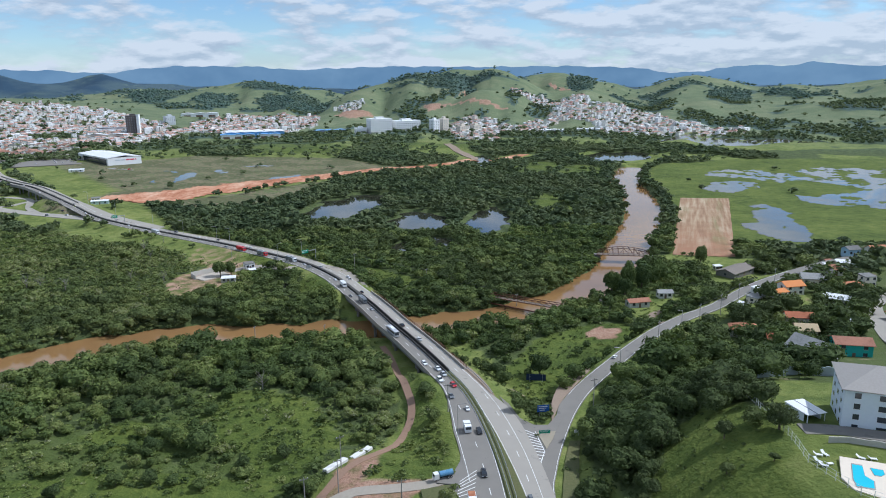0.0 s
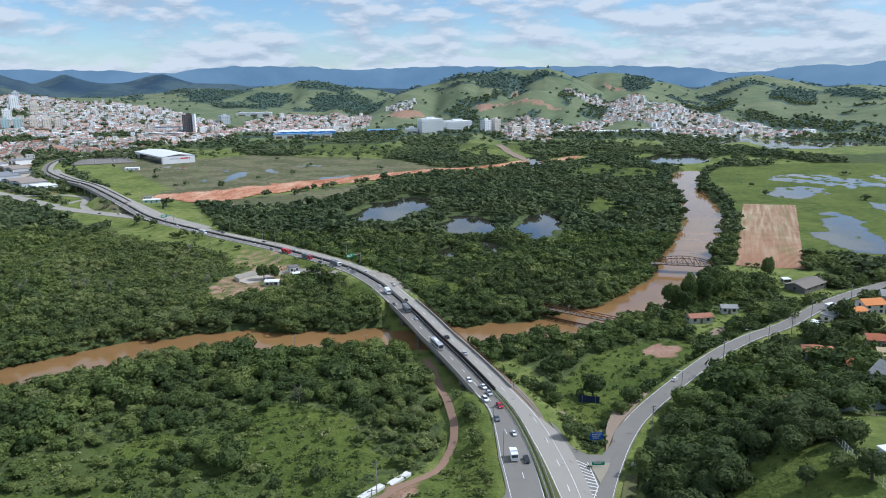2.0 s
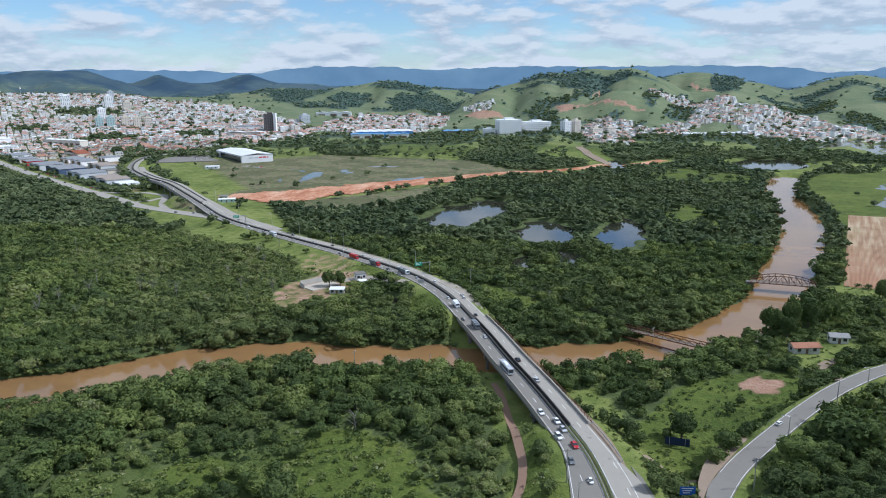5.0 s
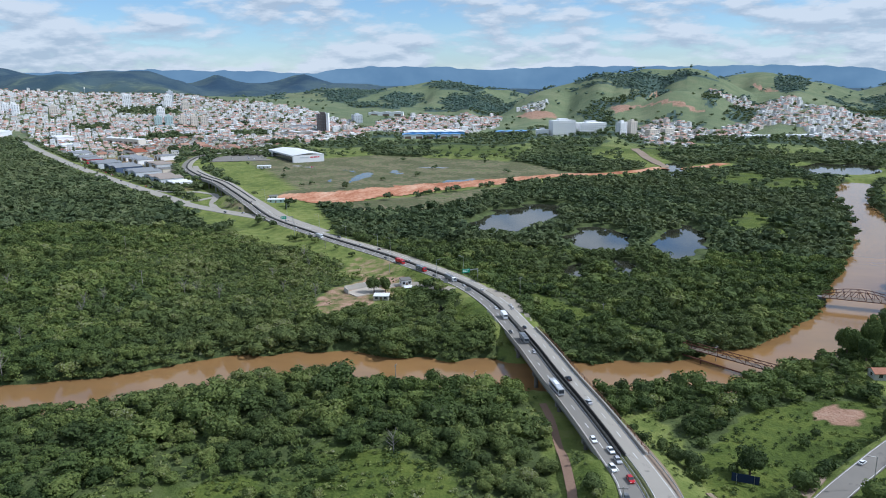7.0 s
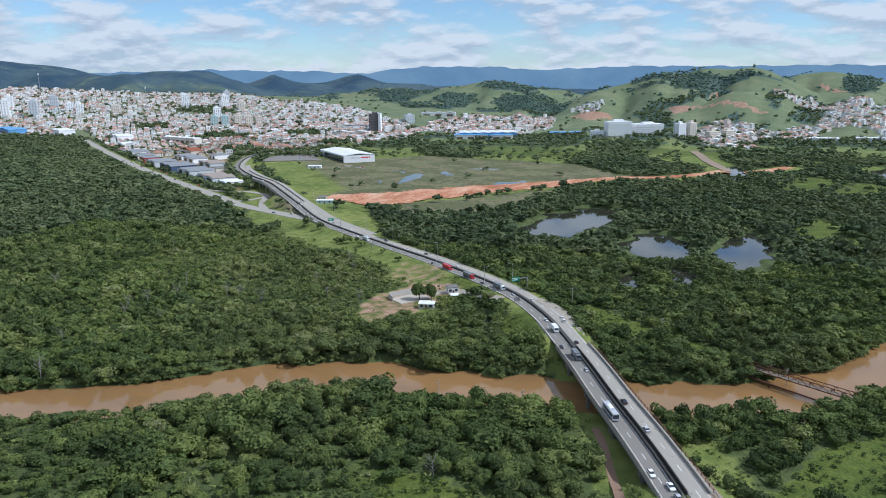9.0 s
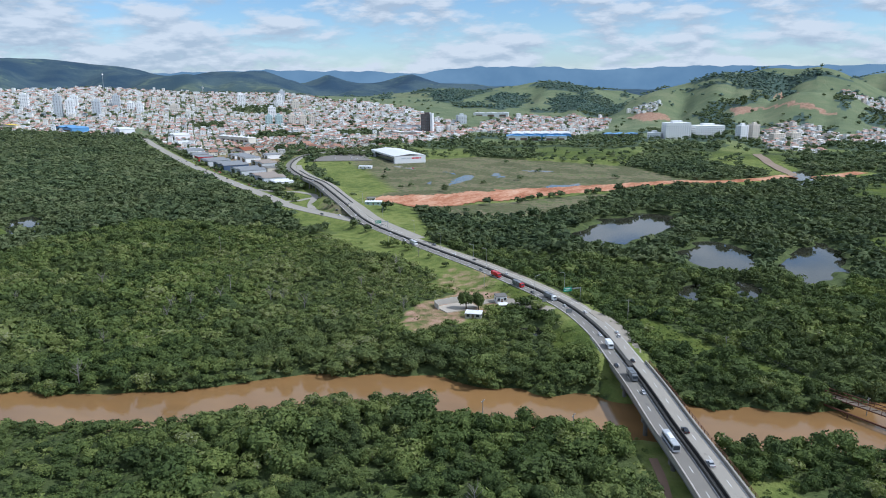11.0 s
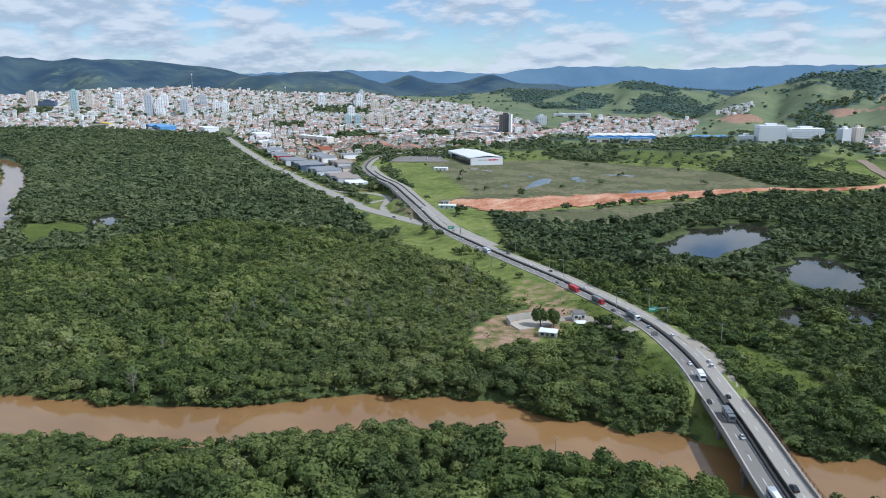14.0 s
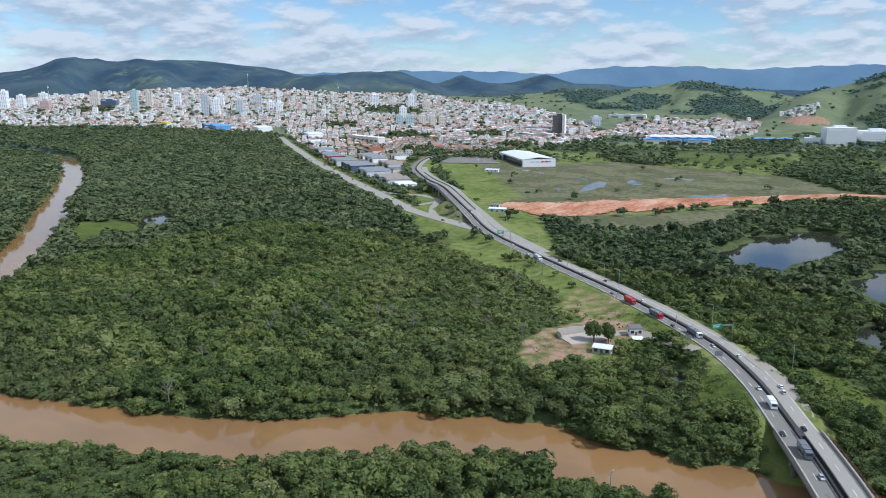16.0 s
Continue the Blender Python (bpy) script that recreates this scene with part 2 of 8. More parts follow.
def leaves_object(name, corners, material, attrs=(), parent=None):
    """One mesh of loose small faces from an array (n, corners, 3), with float values per vertex."""
    n, k = corners.shape[:2]
    me = bpy.data.meshes.new(name)
    me.vertices.add(n * k)
    me.vertices.foreach_set("co", np.ascontiguousarray(corners, np.float32).ravel())
    me.loops.add(n * k)
    me.loops.foreach_set("vertex_index", np.arange(n * k, dtype=np.int32))
    me.polygons.add(n)
    me.polygons.foreach_set("loop_start", np.arange(0, n * k, k, dtype=np.int32))
    me.materials.append(material)
    for key, values in attrs:
        me.attributes.new(key, "FLOAT", "POINT").data.foreach_set("value", np.ascontiguousarray(values, np.float32))
    me.update(calc_edges=True)
    ob = new(name, me)
    if parent:
        ob.parent = parent
    return ob


def boxed(bm, x0, y0, z0, x1, y1, z1, turn=0.0, mat=0, bevel=0.0):
    """Adds a box, turned about its middle, to a bmesh."""
    made = bmesh.ops.create_cube(bm, size=1.0, matrix=Matrix.Translation(((x0 + x1) / 2, (y0 + y1) / 2, (z0 + z1) / 2)) @ Matrix.Rotation(turn, 4, "Z")
                                 @ Matrix.Diagonal((x1 - x0, y1 - y0, z1 - z0, 1)))
    faces = {f for v in made["verts"] for f in v.link_faces}
    for f in faces:
        f.material_index = mat
    if bevel:
        bmesh.ops.bevel(bm, geom=list({e for f in faces for e in f.edges}), offset=bevel, segments=1, affect="EDGES")
    return bm


def box(x0, y0, z0, x1, y1, z1, bevel=0.0):
    return boxed(bmesh.new(), x0, y0, z0, x1, y1, z1, 0, 0, bevel)


def tube(radius, a, b, sides=8, top=None):
    """A bmesh bar between two places."""
    bm = bmesh.new()
    a, b = Vector(a), Vector(b)
    m = Matrix.Translation((a + b) / 2) @ (b - a).to_track_quat("Z", "Y").to_matrix().to_4x4()
    bmesh.ops.create_cone(bm, cap_ends=True, segments=sides, radius1=radius, radius2=radius if top is None else top, depth=(b - a).length, matrix=m)
    return bm


def along(line):
    """Unit way and right-hand side of a line in plan."""
    d = np.gradient(line[:, :2], axis=0)
    d /= np.linalg.norm(d, axis=1)[:, None]
    return d, np.stack([d[:, 1], -d[:, 0]], 1)


def strip(line, left, right, lift=0.0, thick=0.3):
    """Vertices and faces of a solid strip beside a line (offsets to the right are plus; may vary along it)."""
    _, side = along(line)
    left, right = np.broadcast_to(left, len(line)), np.broadcast_to(right, len(line))
    rows = []
    for off, dz in ((left, 0), (right, 0), (right, -thick), (left, -thick)):
        rows.append(np.column_stack([line[:, :2] + side * off[:, None], line[:, 2] + lift + dz]))
    v = np.stack(rows, 1).reshape(-1, 3)
    f = []
    for i in range(len(line) - 1):
        for k in range(4):
            f.append((4 * i + k, 4 * i + 4 + k, 4 * i + 4 + (k + 1) % 4, 4 * i + (k + 1) % 4))
    f += [(0, 1, 2, 3), (4 * len(line) - 1, 4 * len(line) - 2, 4 * len(line) - 3, 4 * len(line) - 4)]
    return v, f


def inside(poly, x, y):
    """True where places lie in a polygon."""
    hit = np.zeros(np.shape(x), bool)
    for (x0, y0), (x1, y1) in zip(poly, poly[1:] + poly[:1]):
        cross = (y0 > y) != (y1 > y)
        hit ^= cross & (x < (x1 - x0) * (y - y0) / (y1 - y0 + 1e-9) + x0)
    return hit

# ---- the lie of the land ----
EYE0 = np.array((-10.0, 60.0))  # middle of the flight, from which the far hills are laid out

RIVER = np.array([(-1420, 690), (-1300, 700), (-1180, 704), (-1075, 692), (-985, 655), (-900, 608), (-820, 562), (-750, 516), (-660, 455), (-560, 388), (-500, 345), (-455, 310), (-408, 262), (-352, 222),
                  (-300, 204), (-268, 205), (-238, 213), (-205, 225), (-175, 238), (-157, 254), (-140, 268), (-118, 278), (-100, 282),
                  (-80, 281), (-55, 284), (-36, 286), (-14, 291), (6, 296), (28, 302), (50, 320), (68, 337), (86, 362), (102, 393),
                  (113, 428), (136, 489), (161, 562), (177, 650), (186, 730), (206, 800), (228, 846)], float)
HIGHWAY = np.array([(17, -60, 4), (19, 60, 4), (17, 130, 4), (14, 172, 4.2), (8, 205, 4.6), (-0.6, 228.2, 4.9), (-10.5, 251.8, 5), (-20.3, 273.4, 5), (-30.7, 297.7, 5),
                    (-41, 320, 4.8), (-54, 347, 4.4), (-71, 373, 4), (-90, 393, 3.6), (-111, 412, 3.2), (-137, 434, 2.8), (-169, 458, 2.5),
                    (-201, 482, 2.5), (-253, 523, 3), (-296, 568, 5.4), (-337, 612, 7.4), (-381, 661, 7.6),
                    (-424, 700, 7.2), (-477, 758, 6), (-512, 805, 4.8), (-553, 876, 3.2), (-574, 930, 3), (-576, 968, 3), (-556, 1012, 3), (-500, 1050, 3)], float)
SIDE = np.array([(22.5, 110, 4), (23, 150, 4), (25.1, 162.4, 4), (28.2, 173.7, 4.05), (31.4, 183.2, 4.1), (35.3, 193.6, 4.3), (40.7, 205, 4.6), (45.9, 213.4, 4.8), (52.4, 222.3, 5.2), (59.8, 231.9, 5.6),
                 (68.5, 243, 6), (82, 258.5, 6.6), (97, 272, 7.2), (113, 284, 7.6), (140, 311, 8), (170, 335, 8), (215, 366, 7), (280, 400, 5)], float)
AVENUE = np.array([(-245, 517, 2.2), (-262, 528, 1.9), (-305, 549, 1.3), (-356, 575, 1), (-403, 610, 1), (-482, 666, 1), (-564, 726, 1.2), (-670, 803, 2.5), (-840, 935, 5), (-961, 1029, 9), (-1060, 1110, 13)], float)
SLIP = np.array([(-196, 488.5, 2.5), (-246.5, 531, 2.6), (-287.5, 575.5, 2.9), (-328.5, 619.5, 4), (-373, 668.5, 5.5), (-416.5, 707, 6), (-470, 764, 5.6), (-504, 810, 4.7)], float)


def smooth(points, step):
    """A smooth line (Catmull-Rom) through a few plan points, at an even step."""
    p = np.vstack([2 * points[0] - points[1], points, 2 * points[-1] - points[-2]])
    out = []
    for a, b, c, d in zip(p, p[1:], p[2:], p[3:]):
        n = max(2, int(np.linalg.norm(c - b) / step))
        s = np.linspace(0, 1, n, endpoint=False)[:, None]
        out.append(0.5 * (2 * b + (c - a) * s + (2 * a - 5 * b + 4 * c - d) * s ** 2 + (3 * b - a - 3 * c + d) * s ** 3))
    return np.vstack(out + [points[-1:]])


def off_line(x, y, line):
    """Distance of places from a line, the line's third value there (0 if it has none), and the signed side (right is plus)."""
    best = np.full(x.shape, 1e9)
    third, side = np.zeros(x.shape), np.zeros(x.shape)
    for a, b in zip(line, line[1:]):
        d = b[:2] - a[:2]
        s = np.clip(((x - a[0]) * d[0] + (y - a[1]) * d[1]) / (d @ d), 0, 1)
        ex, ey = x - a[0] - s * d[0], y - a[1] - s * d[1]
        r = np.hypot(ex, ey)
        near = r < best
        best = np.where(near, r, best)
        if len(a) > 2:
            third = np.where(near, a[2] + s * (b[2] - a[2]), third)
        side = np.where(near, np.sign(d[1] * ex - d[0] * ey), side)
    return best, third, side


def step(a, b, v):
    s = np.clip((v - a) / (b - a), 0, 1)
    return s * s * (3 - 2 * s)


def waves(x, y, size, seed):
    """Cheap smooth noise between -1 and 1."""
    out = np.zeros(np.shape(x))
    r = np.random.RandomState(seed)
    for k in range(7):
        a, ph, f = r.uniform(0, 2 * np.pi), r.uniform(0, 2 * np.pi), r.uniform(0.6, 1.7) * 2 * np.pi / size
        out = out + np.sin((x * np.cos(a) + y * np.sin(a)) * f + ph)
    return out / 3.4


# ponds and floods: middle, half sizes, turn in degrees, water level
PONDS = [(-80, 586, 27, 68, -14, -1.4), (-16, 520, 21, 36, 8, -1.4), (33, 520, 15, 58, -10, -1.4), (-499, 442, 13, 38, 48, -1.0), (232, 955, 46, 70, -35, -1.0),
         (52, 915, 13, 76, 0, -1.0), (0, 446, 8, 18, 10, -1.2), (-82, 352, 7, 6, 0, -1.2), (-26, 430, 6, 22, 0, -1.2), (-900, 760, 14, 50, 25, -1.0)]
# shallow water lying on grass: outline, and how much of it is broken up by tufts
FLOODS = [([(246, 564), (259, 568), (264, 555), (263, 530), (249, 500), (250, 488), (244, 456), (231, 435), (216, 432), (210, 439), (208, 458), (204, 476), (207, 490), (222, 495), (231, 527)], 0.0),
          ([(237, 656), (260, 692), (286, 710), (304, 693), (293, 659), (260, 631), (245, 638)], 0.2), ([(276, 746), (291, 778), (321, 801), (351, 783), (366, 748), (356, 705), (326, 687), (311, 717)], 0.7),
          ([(306, 618), (323, 607), (360, 630), (430, 650), (520, 640), (500, 560), (400, 540), (340, 540), (325, 551), (312, 560), (293, 574)], 0.35),
          ([(349, 714), (400, 794), (429, 812), (488, 786), (560, 780), (600, 700), (520, 660), (389, 622), (379, 664), (363, 696)], 0.8),
          ([(331, 1162), (396, 1211), (459, 1227), (509, 1184), (546, 1135), (600, 1110), (511, 1089), (438, 1078), (394, 1074), (403, 1122)], 0.3),
          ([(-281, 735), (-292, 778), (-291, 819), (-278, 816), (-271, 783), (-275, 758), (-274, 728)], 0.15), ([(-274, 850), (-263, 847), (-239, 815), (-252, 802)], 0.15), ([(-190, 764), (-176, 781), (-157, 789), (-150, 778), (-166, 761), (-180, 749)], 0.1),
          ([(-312, 759), (-311, 769), (-295, 736), (-296, 727)], 0.2), ([(-330, 840), (-322, 846), (-300, 826), (-306, 820)], 0.2), ([(-250, 880), (-238, 890), (-205, 884), (-215, 872)], 0.2), ([(-410, 868), (-400, 880), (-360, 858), (-372, 850)], 0.4)]
# far ranges: distance from EYE0, half depth of the near and the far slope, and the crest as bearing (degrees to the left of +y) and height
WEST_CREST = [(36, 40), (41, 120), (43.7, 159), (44.9, 181), (46.2, 200), (47.4, 209), (49.0, 227), (50.9, 238), (52.9, 243), (54.2, 234), (54.9, 248), (55.9, 233), (56.9, 236), (57.6, 252), (58.4, 243), (59.0, 251),
              (60.1, 240), (61.1, 211), (62.2, 184), (63.5, 167), (68, 150), (80, 120)]
MID_CREST = [(31, 60), (33.8, 106), (34.9, 120), (36.0, 156), (36.8, 172), (39.8, 171), (42.0, 161), (43.0, 151), (43.7, 146), (44.9, 130), (48, 70), (52, 0)]
CONE_CREST = [(10, 60), (16, 80), (20.0, 92), (22.6, 102), (23.8, 128), (24.8, 152), (25.9, 134), (26.7, 116), (27.8, 108), (29.5, 108), (30.4, 123), (31.4, 155), (32.5, 121), (33.4, 110), (36, 100), (42, 60)]
FIRST_CREST = [(2, 10), (6.1, 40), (7.9, 57), (9.7, 69), (11.4, 86), (13.1, 102), (14.4, 104), (15.6, 100), (16.5, 95), (17.7, 88), (19.4, 76), (20.6, 76), (22.5, 75), (24.4, 64), (30, 40), (36, 20)]
RED_CREST = [(-11, 20), (-8.5, 70), (-7.0, 98), (-6.5, 105), (-5.6, 121), (-4.3, 133), (-3.4, 130), (-1.1, 129), (0.2, 118), (1.4, 127), (2.5, 117), (3.8, 97), (6.1, 72), (7.9, 48), (9.7, 18), (12, 0)]
PASTURE_CREST = [(-19, 40), (-15.6, 64), (-14.3, 78), (-12.6, 94), (-11.3, 113), (-10.0, 124), (-8.9, 124), (-7.6, 119), (-6.5, 106), (-5.6, 90), (-3, 40)]
EAST_CREST = [(-45, 90), (-36, 96), (-32.0, 94), (-31.1, 89), (-29.8, 77), (-29.1, 70), (-28.1, 65), (-26.2, 74), (-24.4, 70), (-22.8, 78), (-21.3, 93), (-19.8, 107), (-18.8, 104), (-17.6, 91), (-16.4, 76), (-15.6, 62), (-12, 30)]
RANGES = [(4250, 800, 400, WEST_CREST), (3800, 620, 300, MID_CREST), (4000, 560, 300, CONE_CREST), (2700, 520, 420, FIRST_CREST), (2250, 400, 350, RED_CREST), (2600, 560, 400, PASTURE_CREST), (2650, 640, 400, EAST_CREST)]
# low spurs before them: bearing, distance, height, half width in degrees, half depth
SPURS = [(-3.5, 1790, 68, 3.4, 200), (-12.0, 1880, 46, 4.6, 280), (-24.0, 1950, 34, 5.0, 260), (-31.0, 1900, 40, 4.0, 260), (17.5, 2150, 30, 5.0, 200), (6.6, 2050, 48, 2.4, 220), (25.0, 2900, 50, 5.0, 300)]
TOWN_RISE = [(-12, 0.0), (5, 0.10), (14, 0.22), (20, 0.42), (28, 0.60), (35.5, 0.74), (41, 0.80), (45, 0.90), (48, 1.0), (52, 0.94), (58, 0.82), (70, 0.5)]


def land(x, y):
    """Height of the ground, without the beds of river and ponds and without road banks."""
    dx, dy = x - EYE0[0], y - EYE0[1]
    r, az = np.hypot(dx, dy), np.degrees(np.arctan2(-dx, dy))
    level = np.maximum(step(150, 190, x) * step(400, 440, y) * (1 - step(1250, 1330, y)), step(-480, -400, x) * (1 - step(-120, -60, x)) * step(640, 700, y) * (1 - step(960, 1050, y)))
    z = (0.5 * waves(x, y, 90, 1) + 0.25 * waves(x, y, 23, 2)) * (1 - 0.92 * level)
    far = np.zeros(np.shape(x))
    for d, near, back, crest_line in RANGES:
        h = np.interp(az, *zip(*crest_line))
        spur = 1 + 0.20 * np.sin(az * 0.80 + d) + 0.10 * np.sin(az * 1.9 + 2 * d + r / 260) + 0.03 * np.sin(az * 3.7 + r / 150)
        q = np.where(r < d, (d - r) / (near * spur), (r - d) / back)
        far = np.maximum(far, h * np.exp(-1.1 * q ** 1.6))
    for a, d, h, w, b in SPURS:
        knoll = h * np.exp(-((az - a) / w) ** 2 - ((r - d) / b) ** 2)
        far = np.sqrt(far ** 2 + knoll ** 2)
    town = 92 * step(1120, 2350, r) * np.interp(az, *zip(*TOWN_RISE)) * (1 - 0.8 * step(2450, 3200, r))
    far = np.maximum(far, town)
    rough = step(900, 1700, r)
    z = z + far * (1 + rough * (0.04 + 0.10 * step(3000, 3400, r) * (1 - step(3700, 4000, r))) * waves(x, y, 420, 5)) + rough * (2.5 * waves(x, y, 330, 3) + 2 * waves(x, y, 160, 4)) * step(1500, 2400, r)
    # a level yard beside the highway
    z = z + 3.3 * np.exp(-(np.abs(x + 12) / 23) ** 4 - (np.abs(y - 152) / 24) ** 4)
    # the hill on the right hand of the side road
    d, zr, side = off_line(x, y, SIDE)
    top = 8 + 19 * (1 - step(130, 250, y)) + 3 * (1 - step(60, 140, y))
    up = (top - zr) * step(2, 46, (d - 5) * (side > 0)) * (side > 0) * (1 - step(330, 420, y)) * (y < 500)
    fall = 1 - step(150, 420, x) * 0.55
    z = z + np.where(side > 0, (zr * step(0, 12, d) * (1 - step(330, 480, y)) * (1 - step(300, 520, x)) + up * fall) * (y < 520), 0)
    return z


def bed(x, y, z):
    """Digs the river and the ponds."""
    d, _, _ = off_line(x, y, RIVER)
    d = d + 2.2 * waves(x, y, 26, 7)
    z = z - (z + 5.5) * (1 - step(10.5, 17.5, d))
    for px, py, a, b, turn, level in PONDS:
        c, s = np.cos(np.radians(turn)), np.sin(np.radians(turn))
        u, v = (x - px) * c + (y - py) * s, -(x - px) * s + (y - py) * c
        rough = 0.22
        q = np.hypot(u / a, v / b) + rough * waves(x, y, 1.3 * min(a, b), int(abs(px)) % 97)
        z = z - np.maximum(z - level + 1.6, 0) * (1 - step(0.82, 1.12, q))
    return z


def banks(x, y, z):
    """Lays the ground under the roads, as banks and cuttings, but for the bridges."""
    for line, half, reach in ((HIGHWAY, 11.5, 11), (SIDE, 4.2, 5), (AVENUE, 7, 8), (SLIP, 4.5, 8)):
        d, zr, _ = off_line(x, y, line)
        if line is HIGHWAY:
            half = np.interp(y, (205, 225), (11.5, 8.0))
        w = 1 - step(half, half + reach, d)
        if line is HIGHWAY:
            w = w * step(40, 54, np.hypot(x + 20, y - 275)) * step(42, 58, np.hypot(x + 368, y - 646))
        z = z + w * (zr - 0.25 - z)
    return z


def ground(x, y):
    x, y = np.asarray(x, float), np.asarray(y, float)
    return banks(x, y, bed(x, y, land(x, y)))
# ---- end of the land ----

# ---- what grows where ----
MEADOWS = [  # open lush grass
    [(-71, 216), (-64, 223), (-49, 218), (-41, 209), (-31, 194), (-24, 184), (-34, 178), (-35, 161), (-43, 158), (-51, 161), (-53, 175), (-61, 191), (-68, 202)], [(-106, 192), (-98, 201), (-88, 197), (-89, 185), (-99, 182)],
    [(-170, 120), (-40, 120), (-44, 158), (-54, 167), (-68, 171), (-79, 168.5), (-94, 169.5), (-106, 167.5), (-125, 168), (-170, 160)],
    [(-74.6, 204), (-66.8, 213.9), (-50.8, 215.7), (-42.3, 199.4), (-43.6, 188.8), (-54, 179.4), (-66.5, 189.3)],
    [(21, 215), (33, 208), (43, 223), (52, 233), (62, 250), (50, 252), (34, 242), (20, 236)],
    [(140, 324), (150, 323), (192, 360), (196, 372), (176, 363), (142, 333)], [(56, 268), (58, 279), (66, 283), (75, 277), (69, 264), (61, 267)],
    [(-372, 592), (-299, 533), (-238, 484), (-184, 439), (-204, 440), (-253, 474), (-284, 494), (-372, 572)], [(-401, 752), (-394, 790), (-363, 797), (-360, 776)],
    [(20, 236), (30, 214), (40, 222), (60, 246), (76, 262), (84, 276), (70, 288), (52, 280), (36, 266)],
    [(40, 60), (140, 60), (140, 140), (78, 150), (66, 168), (52, 158), (42, 130)],
    [(70, 600), (66, 572), (76, 545), (84, 556), (97, 530), (112, 556), (104, 580), (116, 612), (98, 622), (92, 645), (82, 610)],
    [(80, 770), (170, 740), (190, 830), (120, 900), (85, 850)],
    [(-458, 350), (-520, 388), (-540, 404), (-525, 424), (-491, 422), (-467, 404), (-473, 390), (-468, 372), (-438, 346)],
    [(-72, 330), (-52, 322), (-46, 338), (-60, 352), (-74, 350)],
    [(-112, 392), (-90, 376), (-76, 384), (-110, 412)],
    [(-380, 1120), (-200, 1020), (-90, 1080), (-180, 1180), (-330, 1190)], [(-90, 1110), (60, 1090), (60, 1170), (-80, 1190)],
    [(120, 1000), (190, 1010), (180, 1060), (110, 1050)], [(-50, 372), (-12, 341), (20, 326), (36, 322), (34, 330), (-4, 350), (-40, 382)]]
PLAIN = [(176, 430), (300, 420), (420, 440), (760, 560), (760, 800), (560, 880), (360, 900), (236, 830), (214, 790), (204, 720), (196, 640), (176, 545), (152, 480)]
MARSH = [(-292, 655), (-372, 765), (-470, 880), (-500, 935), (-430, 948), (-330, 1010), (-130, 960), (-60, 850), (-100, 815), (-190, 752), (-310, 680)]
MARSH_EDGE = [(-322, 640), (-305, 695), (-190, 772), (-100, 842), (-60, 868), (-56, 840), (-112, 800), (-200, 735), (-262, 672)]
SEDGE = [(-262, 606), (-205, 580), (-155, 596), (-128, 650), (-112, 740), (-128, 728), (-172, 680), (-218, 630)]
EARTH_STRIP = [(-318, 630), (-309, 652), (-296, 662), (-265, 677), (-232, 709), (-202, 741), (-166, 763), (-136, 788), (-112, 814), (-70, 848), (-60, 838), (-98, 796), (-109, 766), (-128, 745), (-151, 720), (-177, 692), (-199, 659), (-218, 638), (-232, 619), (-245, 611), (-262, 606), (-290, 622)]
CLEARING = [(-142, 352), (-138, 338), (-127, 327), (-119, 332), (-115, 345), (-108, 366), (-100, 382), (-112, 396), (-130, 394), (-140, 372)]
FIELD = [(203.6, 606), (243, 600.5), (167, 397), (134, 406)]
TOWN = [(-1600, 720), (-1497, 814), (-1396, 868), (-1300, 940), (-1213, 984), (-1097, 1020), (-1012, 1062), (-955, 1046), (-850, 965), (-765, 912), (-710, 905), (-650, 940), (-605, 990), (-570, 1045), (-529, 1147), (-478, 1306),
        (-510, 1447), (-600, 1560), (-820, 1800), (-950, 1861), (-1164, 1930), (-1438, 2000), (-1750, 1950), (-2068, 1500), (-2100, 1250), (-1900, 800)]
MIDTOWN = [(-506, 1425), (-553, 1631), (-523, 1854), (-420, 1857), (-314, 1872), (-274, 1574), (-302, 1446), (-296, 1325), (-419, 1378)]
SHOPS = [(-395, 640), (-475, 690), (-620, 782), (-700, 845), (-740, 905), (-650, 950), (-590, 950), (-575, 880), (-535, 810), (-490, 745), (-430, 685)]
YARD = [(-34, 146), (-30.5, 156), (-29, 164), (-26.5, 170), (-21, 177.5), (-16.5, 179), (-17, 172), (-20.5, 161.5), (-17.5, 159.6), (-6, 160), (2, 161.5), (3, 157), (-5.5, 154.8), (-8, 146)]
SCRUB = [(-130, 167), (-40, 165), (-34, 190), (-40, 218), (-82, 224), (-92, 202), (-130, 188)]
INFIELD = [(-20, 161), (-4, 160.5), (2, 164), (3.5, 172), (3, 181), (1.5, 192), (-1, 205), (-6, 222), (-12, 232), (-9.5, 205), (-9.5, 196), (-12, 187), (-18, 175)]
PATCH = [(57, 269), (59, 278), (66, 282), (73.5, 276.5), (68.5, 265), (61, 268)]
HIGH_VERGE = [(-372, 592), (-299, 533), (-238, 484), (-184, 439), (-204, 436), (-253, 468), (-284, 490), (-372, 568)]
OLIVE = [(-300, 400), (-250, 340), (-150, 318), (-96, 340), (-92, 384), (-180, 446), (-260, 500)]
DRYTRI = [(-319, 569), (-336, 600), (-352, 622), (-340, 612), (-296, 566), (-262, 530), (-268, 530)]
SHORE = [(-152, 438), (-138, 437), (-119, 415), (-116, 395), (-126, 384), (-152, 397)]
